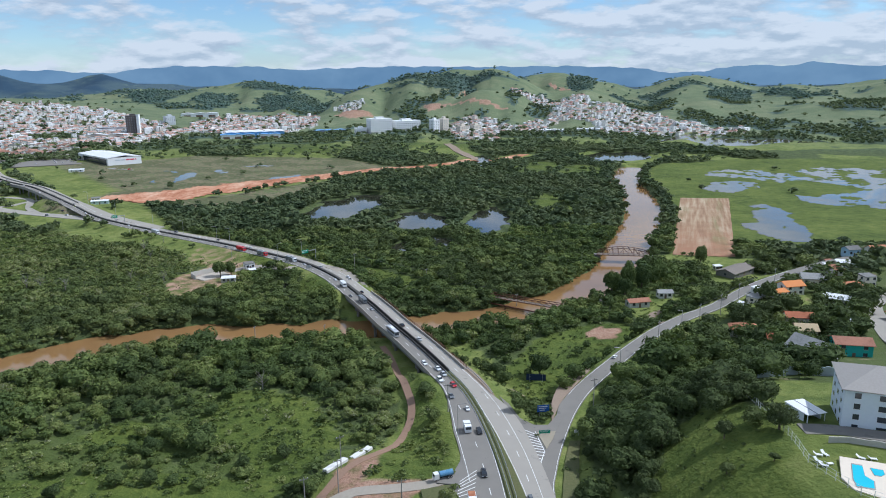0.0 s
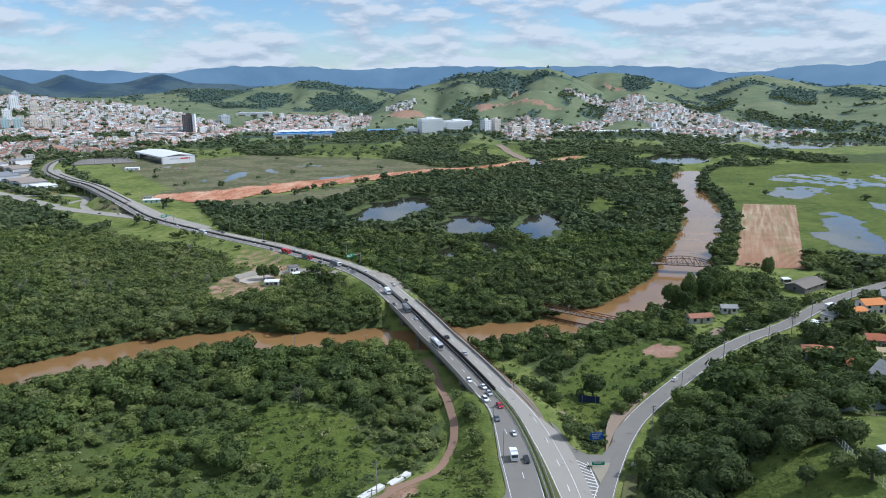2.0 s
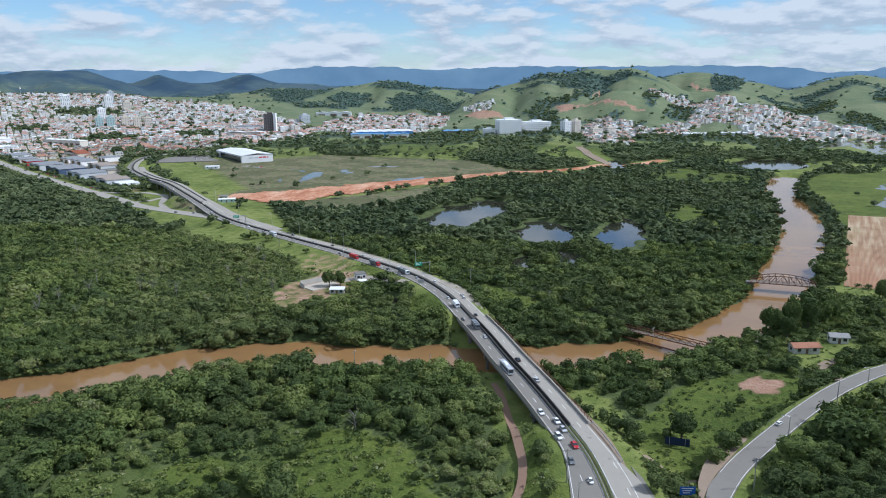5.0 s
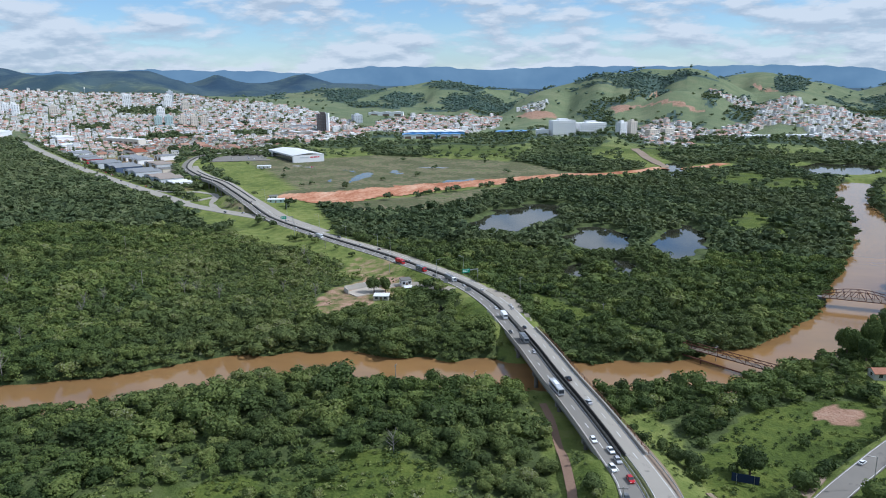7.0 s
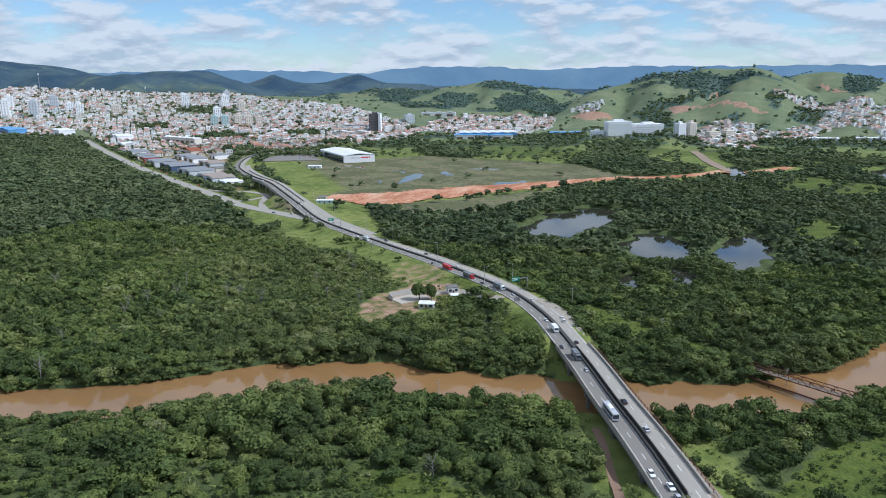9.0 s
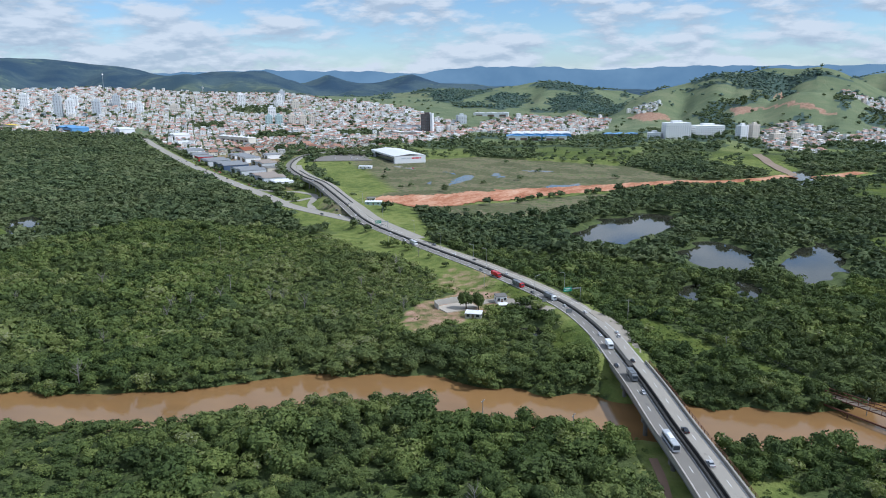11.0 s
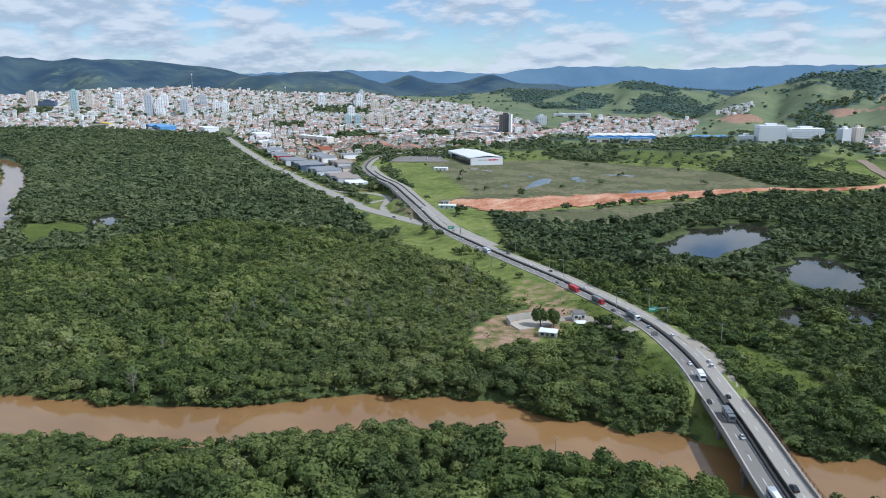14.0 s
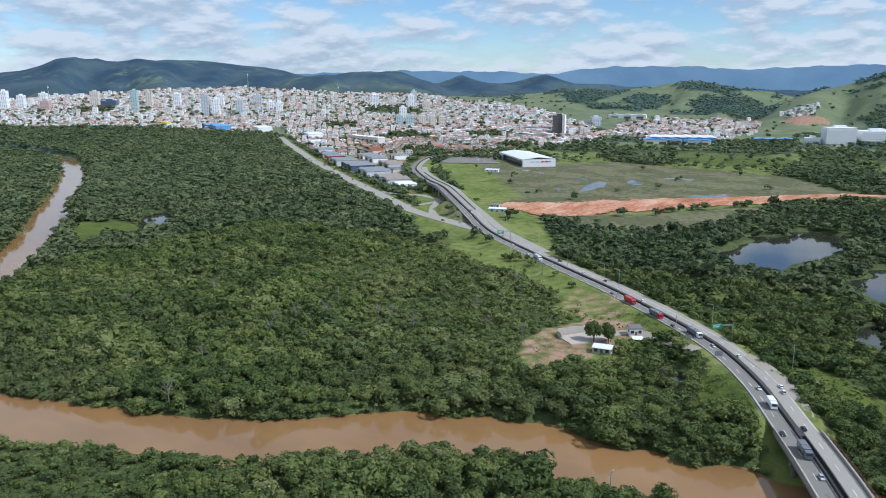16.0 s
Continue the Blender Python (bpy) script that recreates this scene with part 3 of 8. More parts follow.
HUTS = [(150, 388, 15), (168, 384, 12), (132, 394, 12), (112, 392, 8), (-345, 590, 20), (-366, 622, 18), (-330, 566, 16), (-392, 640, 18), (-28, 171, 5), (-23.5, 176.5, 5), (-24, 166, 6), (-20, 176, 5), (87, 302, 10), (103, 316, 9), (95, 308, 8), (152, 352, 17), (146, 344, 10), (147, 371, 7), (128, 288, 9), (150, 293, 10), (-107, 378, 9), (-110, 352, 7), (-0.6, 159.6, 8), (-4, 153, 6)]
SLIPSIDE = [(-205, 488), (-300, 600), (-420, 735), (-530, 880), (-560, 960), (-470, 970), (-372, 775), (-288, 668), (-258, 604), (-190, 506)]
VILLAGE = [(76, 190), (100, 178), (140, 150), (320, 150), (380, 340), (240, 360), (170, 320), (130, 290), (108, 268), (96, 240), (84, 215)]
GARDEN = [(58, 60), (68, 128), (74, 150), (84, 186), (112, 186), (160, 150), (160, 60)]
EASTTOWN = [(19, 1349), (10, 1565), (61, 1636), (110, 1604), (139, 1457), (213, 1630), (232, 1506), (191, 1378), (122, 1332), (67, 1264), (109, 1188), (36, 1217)]
ESTATE = [(201, 2114), (217, 1955), (300, 2114), (294, 1866), (352, 2082), (372, 1791), (457, 1796), (510, 1782), (485, 1488), (510, 1397), (592, 1384), (539, 1282), (395, 1209), (325, 1310), (284, 1307), (320, 1532), (256, 1581), (232, 1506), (220, 1544), (250, 1709), (286, 1813), (233, 1905), (187, 1965)]
HAMLET = [(-291, 1940), (-279, 1990), (-218, 1998), (-202, 1963), (-219, 1871), (-266, 1895)]
BUILT = [TOWN, MIDTOWN, EASTTOWN, ESTATE, HAMLET]

FAR_EARTH = np.array([(-100, 806), (-59, 839), (-18, 858), (22, 903), (48, 925), (85, 939), (114, 981)], float)
FAR_TRACK = np.array([(9, 1169), (22, 1055), (34, 976), (48, 925)], float)
HILL_WOODS = [[(-167, 2288), (-61, 2240), (45, 2234), (142, 2235), (190, 2190), (233, 2185), (117, 2147), (104, 2154), (2, 2036), (-148, 2151), (-168, 2204), (-142, 2170), (-27, 2108)],
              [(-418, 2584), (-409, 2719), (-301, 2292), (-234, 2294), (-237, 2252), (-288, 2264), (-396, 2636)],
              [(-118, 1841), (-89, 1902), (-23, 1940), (61, 2131), (102, 2106), (45, 2036), (-21, 1820), (-59, 1849), (-28, 1604), (38, 1658), (-26, 1496), (-87, 1656)],
              [(163, 1843), (197, 2080), (212, 1970), (186, 1774), (164, 1722)],
              [(200, 1730), (230, 1847), (326, 2118), (269, 1714), (238, 1677), (199, 1670)],
              [(416, 2346), (450, 2462), (522, 2594), (513, 2437), (433, 2147), (423, 2302)],
              [(-802, 2571), (-756, 2585), (-660, 2599), (-587, 2629), (-495, 2562), (-484, 2405), (-565, 2437), (-623, 2447), (-691, 2560), (-779, 2591)],
              [(-551, 2150), (-570, 2380), (-513, 2368), (-416, 2436), (-305, 2065), (-327, 1995), (-392, 1934), (-461, 2042)],
              [(-845, 2098), (-1057, 2445), (-935, 2526), (-854, 2573), (-841, 2266), (-828, 2137)],
              [(695, 1917), (776, 2124), (911, 2323), (992, 2342), (764, 1832), (719, 1863)],
              [(407, 2419), (464, 2531), (519, 2514), (445, 2235), (401, 2274)],
              [(578, 1780), (602, 1619), (694, 1628), (700, 1454), (622, 1331), (589, 1457), (498, 1459)],
              [(641, 1329), (732, 1404), (788, 1331), (782, 1272), (707, 1149), (616, 1234)],
              [(455, 1846), (647, 2211), (608, 1877), (561, 1773), (499, 1847)],
              [(-798, 2345), (-742, 2401), (-683, 2450), (-616, 2088), (-660, 2025)],
              [(1028, 2385), (1074, 2252), (1085, 2133), (966, 1925), (975, 2179)],
              [(872, 1683), (1116, 1925), (990, 1623), (938, 1535), (852, 1571)],
              [(23, 1619), (75, 1660), (142, 1547), (116, 1525), (45, 1523)]]
HILL_CUTS = [[(30, 1946), (61, 2113), (89, 1848), (94, 1818), (69, 2131)],
              [(-47, 1844), (-8, 1826), (63, 1771), (120, 1738), (162, 1692), (151, 1687), (96, 1715), (16, 1784), (-31, 1712)],
              [(-276, 1860), (-259, 1880), (-182, 1884), (-171, 1848), (-221, 1752)],
              [(346, 2425), (369, 2324), (405, 2281), (388, 2260), (351, 2297)]]
PATH = np.array([(-24, 262), (-20.2, 251), (-16.1, 234.7), (-14, 224.8), (-11.7, 213.6), (-10.3, 205.3), (-10.2, 197.5), (-11.5, 190.4), (-13.8, 182.7), (-18.1, 176.8), (-22.1, 171.5), (-25.9, 166), (-29, 158.2), (-33, 148)], float)


def reedy(x, y):
    """True on the low near shores of the three large ponds."""
    hit = np.zeros(np.shape(x), bool)
    for px, py, a, b, _, _ in PONDS[:3]:
        hit |= np.hypot((x - px) / (a * 1.15), (y - py + 14) / (b * 0.9)) < 1.0
    return hit


def wooded(x, y):
    """How thickly trees stand, from 0 to 1."""
    x, y = np.asarray(x, float), np.asarray(y, float)
    w = np.full(x.shape, 1.0)
    r = np.hypot(x - EYE0[0], y - EYE0[1])
    near_river = off_line(x, y, RIVER)[0]
    for poly in MEADOWS:
        w[inside(poly, x, y)] = 0.02
    w = np.where((w < 0.03) & (y > 480) & (waves(x, y, 34, 57) > 0.25), 0.45, w)
    w[inside(PLAIN, x, y)] = 0.004
    w[inside(MARSH, x, y)] = 0.005
    w[inside(SEDGE, x, y)] = 0.015
    w[inside(MARSH_EDGE, x, y)] = 0.006
    w[inside(EARTH_STRIP, x, y)] = 0
    w[inside(SCRUB, x, y)] = np.minimum(w[inside(SCRUB, x, y)], 0.42)
    w[inside(CLEARING, x, y)] = 0.03
    w[inside(INFIELD, x, y)] = np.where(y[inside(INFIELD, x, y)] > 192, 0.6, 0.10)
    w[inside(SHORE, x, y)] = 0.05
    w[inside(FIELD, x, y)] = 0
    w[inside(YARD, x, y)] = 0
    w[inside(SLIPSIDE, x, y)] = 0.012
    w[inside(SHOPS, x, y)] = 0.02
    w[inside(GARDEN, x, y)] = 0.0
    w[inside(VILLAGE, x, y)] = 0.52
    for poly in BUILT:
        w[inside(poly, x, y)] = 0.15
    w[near_river < 11.8] = 0
    w[(near_river > 11.8) & (near_river < 24)] = np.maximum(w[(near_river > 11.8) & (near_river < 24)], 0.97)
    for line, clear in ((HIGHWAY, 11), (SIDE, 5.4), (AVENUE, 11), (SLIP, 8), (PATH, 3.6)):
        w[off_line(x, y, line)[0] < clear] = 0
    near_side, _, hand = off_line(x, y, SIDE)
    w[(near_side < 8.5) & (hand > 0) & (y < 300)] = 0
    w[reedy(x, y)] = 0.02
    for outline, _ in FLOODS[:6]:
        w[inside(outline, x, y) | inside(outline, x, y + 12)] = 0.0
    for dy in (30, 60, 90):
        w[inside(FLOODS[5][0], x, y + dy)] = 0.01
    w[np.hypot((x - 236) / 46, (y - 915) / 62) < 1] = 0.01
    for dx, dy in ((0, 12), (0, -10), (10, 0), (-8, 0)):
        w[inside(EARTH_STRIP, x + dx, y + dy)] = 0.0
    for line in (FAR_EARTH, FAR_TRACK):
        w[off_line(x, y + 14, line)[0] < 22] = 0.0
    for hx, hy, hr in HUTS:
        w[np.hypot(x - hx, y - hy) < hr] = 0.0
    d, _, side = off_line(x, y, HIGHWAY)
    w[(d < 27) & (side < 0) & (y > 395) & (y < 640)] *= 0.12
    w[(d < 24) & (y < 262)] *= np.where(side[(d < 24) & (y < 262)] < 0, 0.6, 0.22)
    # the far hills: woods in patches, on the upper slopes and in the folds
    patch = waves(x, y, 420, 11) + 0.7 * waves(x, y, 150, 12)
    hills = np.where(patch > 1.0, 0.8, 0.025)
    for poly in HILL_WOODS:
        hills = np.where(inside(poly, x + 9 * waves(x, y, 70, 15), y + 14 * waves(x, y, 90, 16)), 1.0, hills)
    hills = np.where((r > 3000) & (patch > -0.35), 1.0, hills)
    hills = np.where((x < -900) & (r < 1800), 1.0, hills)
    for poly in HILL_CUTS:
        hills = np.where(inside(poly, x, y), 0.0, hills)
    out = np.ones(x.shape, bool)
    for poly in BUILT:
        out &= ~inside(poly, x, y)
    w = np.where((r > 1380) & out, hills, w)
    mid = (r > 900) & (r <= 1380) & out
    w = np.where(mid & (x > -600), w * np.where(waves(x, y, 210, 13) > -0.25, 1.0, 0.15), w)
    return w


# ---- the ground: one sheet to the horizon ----
def spaced(*spans):
    return np.unique(np.concatenate([np.arange(a, b + 0.01, d) for a, b, d in spans]))


gx = spaced((-4900, -1400, 50), (-1400, -640, 12), (-640, -300, 7), (-300, 200, 3.2), (200, 460, 5), (460, 700, 12), (700, 1500, 30), (1500, 4900, 60))
gy = spaced((-600, 60, 30), (60, 420, 3.2), (420, 680, 5), (680, 1000, 9), (1000, 1500, 20), (1500, 2300, 20), (2300, 4900, 40))
X, Y = np.meshgrid(gx, gy)
Z = ground(X, Y)
nx, ny = len(gx), len(gy)
index = np.arange(nx * ny).reshape(ny, nx)
faces = np.stack([index[:-1, :-1], index[:-1, 1:], index[1:, 1:], index[1:, :-1]], -1).reshape(-1, 4)
me = bpy.data.meshes.new("ground")
me.vertices.add(nx * ny)
me.vertices.foreach_set("co", np.stack([X, Y, Z], -1).astype(np.float32).ravel())
me.loops.add(faces.size)
me.loops.foreach_set("vertex_index", faces.astype(np.int32).ravel())
me.polygons.add(len(faces))
me.polygons.foreach_set("loop_start", np.arange(0, faces.size, 4, dtype=np.int32))
me.polygons.foreach_set("use_smooth", np.ones(len(faces), bool))
radius = np.hypot(X - EYE0[0], Y - EYE0[1])
lush = np.zeros(X.shape)
for poly in MEADOWS + [PLAIN, SCRUB, INFIELD]:
    lush[inside(poly, X, Y)] = 1
lush[inside(PLAIN, X, Y)] = 0.85
lush[inside(INFIELD, X, Y)] = 0.9
lush[inside(HIGH_VERGE, X, Y)] = 0
lush[inside(GARDEN, X, Y)] = 0.4
marsh = np.where(inside(MARSH, X, Y) | inside(SEDGE, X, Y) | inside(MARSH_EDGE, X, Y) | inside(DRYTRI, X, Y), 1.0, 0.0)
earth = np.where(inside(CLEARING, X, Y), 0.58, np.where(inside(SHORE, X, Y), 0.42, 0.0))
for poly in HILL_CUTS:
    earth = np.maximum(earth, 0.8 * inside(poly, X, Y))
earth = np.maximum(earth, 0.8 * inside(PATCH, X, Y))
earth = np.maximum(earth, 0.75 * inside(YARD, X, Y))
earth = np.maximum(earth, 0.55 * inside(SHOPS, X, Y))
for poly in BUILT:
    earth = np.maximum(earth, 0.32 * inside(poly, X, Y))
earth = np.maximum(earth, 0.25 * inside(VILLAGE, X, Y))
# hill and far grow with distance and bring in the hazed colours
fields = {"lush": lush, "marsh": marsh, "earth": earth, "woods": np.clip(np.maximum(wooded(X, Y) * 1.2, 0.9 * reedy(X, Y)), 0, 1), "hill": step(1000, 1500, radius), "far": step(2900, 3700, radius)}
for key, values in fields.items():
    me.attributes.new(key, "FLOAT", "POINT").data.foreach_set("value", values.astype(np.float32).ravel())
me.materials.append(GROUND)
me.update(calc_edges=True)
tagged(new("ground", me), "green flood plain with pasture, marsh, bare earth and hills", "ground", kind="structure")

# ---- the farthest ridge, a plain backdrop of distance ----
RIDGE = [(-50, 150), (-40, 160), (-31.7, 158), (-29.5, 160), (-27.4, 188), (-25.9, 165), (-22.6, 173), (-20.2, 143), (-17.8, 130), (-14.9, 168), (-9.7, 183), (-3, 184), (3.8, 193), (8.3, 183), (11.3, 175),
         (13.9, 197), (19.7, 202), (22.1, 190), (24.7, 160), (28.4, 180), (32, 182), (36, 190), (45, 170), (60, 150), (80, 150)]
bearings = np.arange(-48, 79, 0.4)
crest = np.interp(bearings, *zip(*RIDGE)) + 3 * np.sin(bearings * 2.3) + 2 * np.sin(bearings * 5.1 + 1) + 1.2 * np.sin(bearings * 11.7)
v, f = [], []
for b, h in zip(np.radians(bearings), crest):
    for q in range(5):
        d = 4500 + 55 * q + 14 * math.sin(b * 40 + q * 1.3)
        v.append((EYE0[0] - d * math.sin(b), EYE0[1] + d * math.cos(b), -30 + (h + 30) * (q / 4) ** 0.8))
f = [(5 * i + q, 5 * i + q + 1, 5 * i + q + 6, 5 * i + q + 5) for i in range(len(bearings) - 1) for q in range(4)]
# the ridge glows by itself in a haze blue, whatever the sun does
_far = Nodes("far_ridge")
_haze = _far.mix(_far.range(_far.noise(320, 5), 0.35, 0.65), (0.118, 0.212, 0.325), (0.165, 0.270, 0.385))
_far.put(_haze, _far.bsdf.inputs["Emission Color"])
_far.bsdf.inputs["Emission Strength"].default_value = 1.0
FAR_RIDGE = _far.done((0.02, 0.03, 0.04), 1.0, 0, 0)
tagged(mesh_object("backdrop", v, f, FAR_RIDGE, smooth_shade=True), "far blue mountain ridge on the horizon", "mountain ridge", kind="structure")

# ---- water ----
line = smooth(RIVER, 8)
_, side = along(line)
edge = 19.0
v = np.stack([np.column_stack([line - side * edge, np.full(len(line), -2.5)]), np.column_stack([line + side * edge, np.full(len(line), -2.5)])], 1).reshape(-1, 3)
f = [(2 * i, 2 * i + 1, 2 * i + 3, 2 * i + 2) for i in range(len(line) - 1)]
tagged(mesh_object("water", v, f, RIVER_WATER), "wide muddy brown river in flood", "river", kind="structure")


def sheet(px, py, a, b, turn, level, material, label):
    n = 48
    q = np.linspace(0, 2 * np.pi, n, endpoint=False)
    c, s = math.cos(radians(turn)), math.sin(radians(turn))
    u, w = 1.5 * a * np.cos(q), 1.5 * b * np.sin(q)
    v = np.column_stack([px + u * c - w * s, py + u * s + w * c, np.full(n, level)])
    return tagged(mesh_object("water", v, [tuple(range(n))], material), label, "pond", kind="structure")


for k, (px, py, a, b, turn, level) in enumerate(PONDS):
    sheet(px, py, a, b, turn, level, POND_WATER, "still dark pond among trees")
for k, (outline, broken) in enumerate(FLOODS):
    fx0, fy0 = np.array(outline).min(0) - 8
    fx1, fy1 = np.array(outline).max(0) + 8
    wx, wy = np.meshgrid(np.arange(fx0, fx1, 2.2), np.arange(fy0, fy1, 3.2))
    fit_x, fit_y = wx + 2.2 * waves(wx, wy, 27, 81 + k) + 0.4 * waves(wx, wy, 9, 82), wy + 3.5 * waves(wx, wy, 34, 83 + k) + 0.7 * waves(wx, wy, 12, 84)
    wet = inside(outline, fit_x, fit_y) & (waves(wx, wy * 0.6, 30, 85 + k) + 0.7 * waves(wx, wy * 0.6, 11, 86) < 1.35 - 1.25 * broken)
    ids = np.arange(wx.size).reshape(wx.shape)
    quads = [(ids[i, j], ids[i, j + 1], ids[i + 1, j + 1], ids[i + 1, j]) for i, j in zip(*np.nonzero(wet[:-1, :-1] & wet[1:, 1:]))]
    held = sorted({n for q in quads for n in q})
    back = {n: m for m, n in enumerate(held)}
    film_points = np.stack([wx, wy, ground(wx, wy) + 0.10], -1).reshape(-1, 3)[held]
    tagged(mesh_object("water", film_points, [tuple(back[n] for n in q) for q in quads], FLOOD_WATER, smooth_shade=True), "shallow flood water lying on grass", "flood water", kind="structure")

# ---- roads ----
highway = smooth(HIGHWAY, 4)
side_road = smooth(SIDE, 4)
avenue = smooth(AVENUE, 6)


def road(name, line, left, right, material, label, lift=0.0):
    v, f = strip(line, left, right, lift, 0.5)
    return tagged(mesh_object(name, v, f, material), label, "road", kind="structure")


LEFT_EDGE = -np.interp(highway[:, 1], (172, 186, 199, 215), (10.0, 9.8, 8.2, 6.0))
RIGHT_EDGE = np.interp(highway[:, 1], (188, 198, 206, 215), (10.0, 9.0, 6.8, 6.0))
west = road("road", highway, LEFT_EDGE, -0.95, ASPHALT, "grey asphalt carriageway of a divided highway")
east = road("road", highway, 0.95, RIGHT_EDGE, ASPHALT_PALE, "pale worn asphalt carriageway of a divided highway")
lane = road("road", side_road, np.interp(side_road[:, 1], (186, 198), (-1.0, -2.8)), 2.9, ASPHALT, "worn grey asphalt side road climbing past trees", 0.02)
road("road", avenue, -5.5, 5.5, ASPHALT_PALE, "wide pale avenue into the town")


def nearest(line, x, y):
    return int(np.argmin(np.hypot(line[:, 0] - x, line[:, 1] - y)))


def stretch(line, a, b):
    """The piece of a line between the points nearest to two places."""
    i, j = sorted((nearest(line, *a), nearest(line, *b)))
    return line[i:j + 1]


def stations(line, gap, start=0.0):
    """Places at an even gap along a line, with the heading in degrees (0: +y)."""
    seg = np.linalg.norm(np.diff(line[:, :2], axis=0), axis=1)
    s = np.concatenate([[0], np.cumsum(seg)])
    for d in np.arange(start, s[-1], gap):
        p = [np.interp(d, s, line[:, k]) for k in range(3)]
        q = [np.interp(min(d + 1, s[-1]), s, line[:, k]) - np.interp(max(d - 1, 0), s, line[:, k]) for k in range(2)]
        yield p, math.degrees(math.atan2(-q[0], q[1]))


def slab(name, outline, z, thick, material, label="", category="", kind="structure", parent=None):
    """A flat plate with a plan outline."""
    bm = bmesh.new()
    level = z if callable(z) else (lambda x, y: z)
    top = [bm.verts.new((x, y, level(x, y))) for x, y in outline]
    low = [bm.verts.new((x, y, level(x, y) - thick)) for x, y in outline]
    bm.faces.new(top)
    bm.faces.new(low[::-1])
    for i in range(len(top)):
        j = (i + 1) % len(top)
        bm.faces.new((top[i], low[i], low[j], top[j]))
    bmesh.ops.recalc_face_normals(bm, faces=bm.faces)
    ob = part(name, bm, material, parent, label)
    return tagged(ob, "", category, kind=kind if not parent else "")


def draped(name, outline_line, left, right, lift, material, label, category):
    """A strip that follows the ground."""
    line = np.column_stack([outline_line[:, :2], ground(outline_line[:, 0], outline_line[:, 1])])
    v, f = strip(line, left, right, lift, 0.4)
    for k in range(len(v)):
        if k % 4 < 2:
            v[k, 2] = max(v[k, 2], float(ground(v[k, 0], v[k, 1])) + lift)
    return tagged(mesh_object(name, v, f, material), label, category, kind="structure")


# markings: dashes between the lanes, lines along the edges
def dashes(parent, line, off, gap, length, wide, lift, start=0.0):
    n = 0
    base = box(-wide / 2, -length / 2, 0, wide / 2, length / 2, 0.012)
    me = bpy.data.meshes.new("lane_dash")
    base.to_mesh(me)
    base.free()
    me.materials.append(PAINT)
    for p, head in stations(line, gap, start):
        ob = new("lane_dash", me)
        ob.parent = parent
        a = radians(head)
        ob.matrix_basis = pose(p[0] + off * math.cos(a), p[1] + off * math.sin(a), p[2] + lift, 0, 0, head)
        n += 1
    return n


marked = stretch(highway, (17, -56), (-312, 590))
for piece, middle_line in ((stretch(highway, (17, -56), (8, 205)), 5.0), (stretch(highway, (3, 218), (-312, 590)), 3.45)):
    dashes(west, piece, -middle_line, 11.5, 3.0, 0.17, 0.006, 3)
    dashes(east, piece, middle_line, 11.5, 3.0, 0.17, 0.006, 8)
wider = np.interp(marked[:, 1], (150, 172, 196), (1.0, 0.45, 0.0))  # the median opens towards the junction
for parent, offs in ((west, (0.45 - np.interp(marked[:, 1], (172, 186, 199, 215), (9.8, 9.6, 8.2, 6.0)), -1.2 - 0.6 * wider)), (east, (1.2 + 2.2 * wider, np.interp(marked[:, 1], (172, 198, 215), (7.0, 6.4, 5.6))))):
    for off in offs:
        v, f = strip(marked, off - 0.07, off + 0.07, 0.012, 0.01)
        mesh_object("edge_line", v, f, PAINT, parent)
for off, begin in ((-2.5, (42, 207)), (2.6, (23, 140))):
    v, f = strip(stretch(side_road, begin, (170, 335)), off - 0.06, off + 0.06, 0.034, 0.01)
    mesh_object("edge_line", v, f, PAINT, lane)

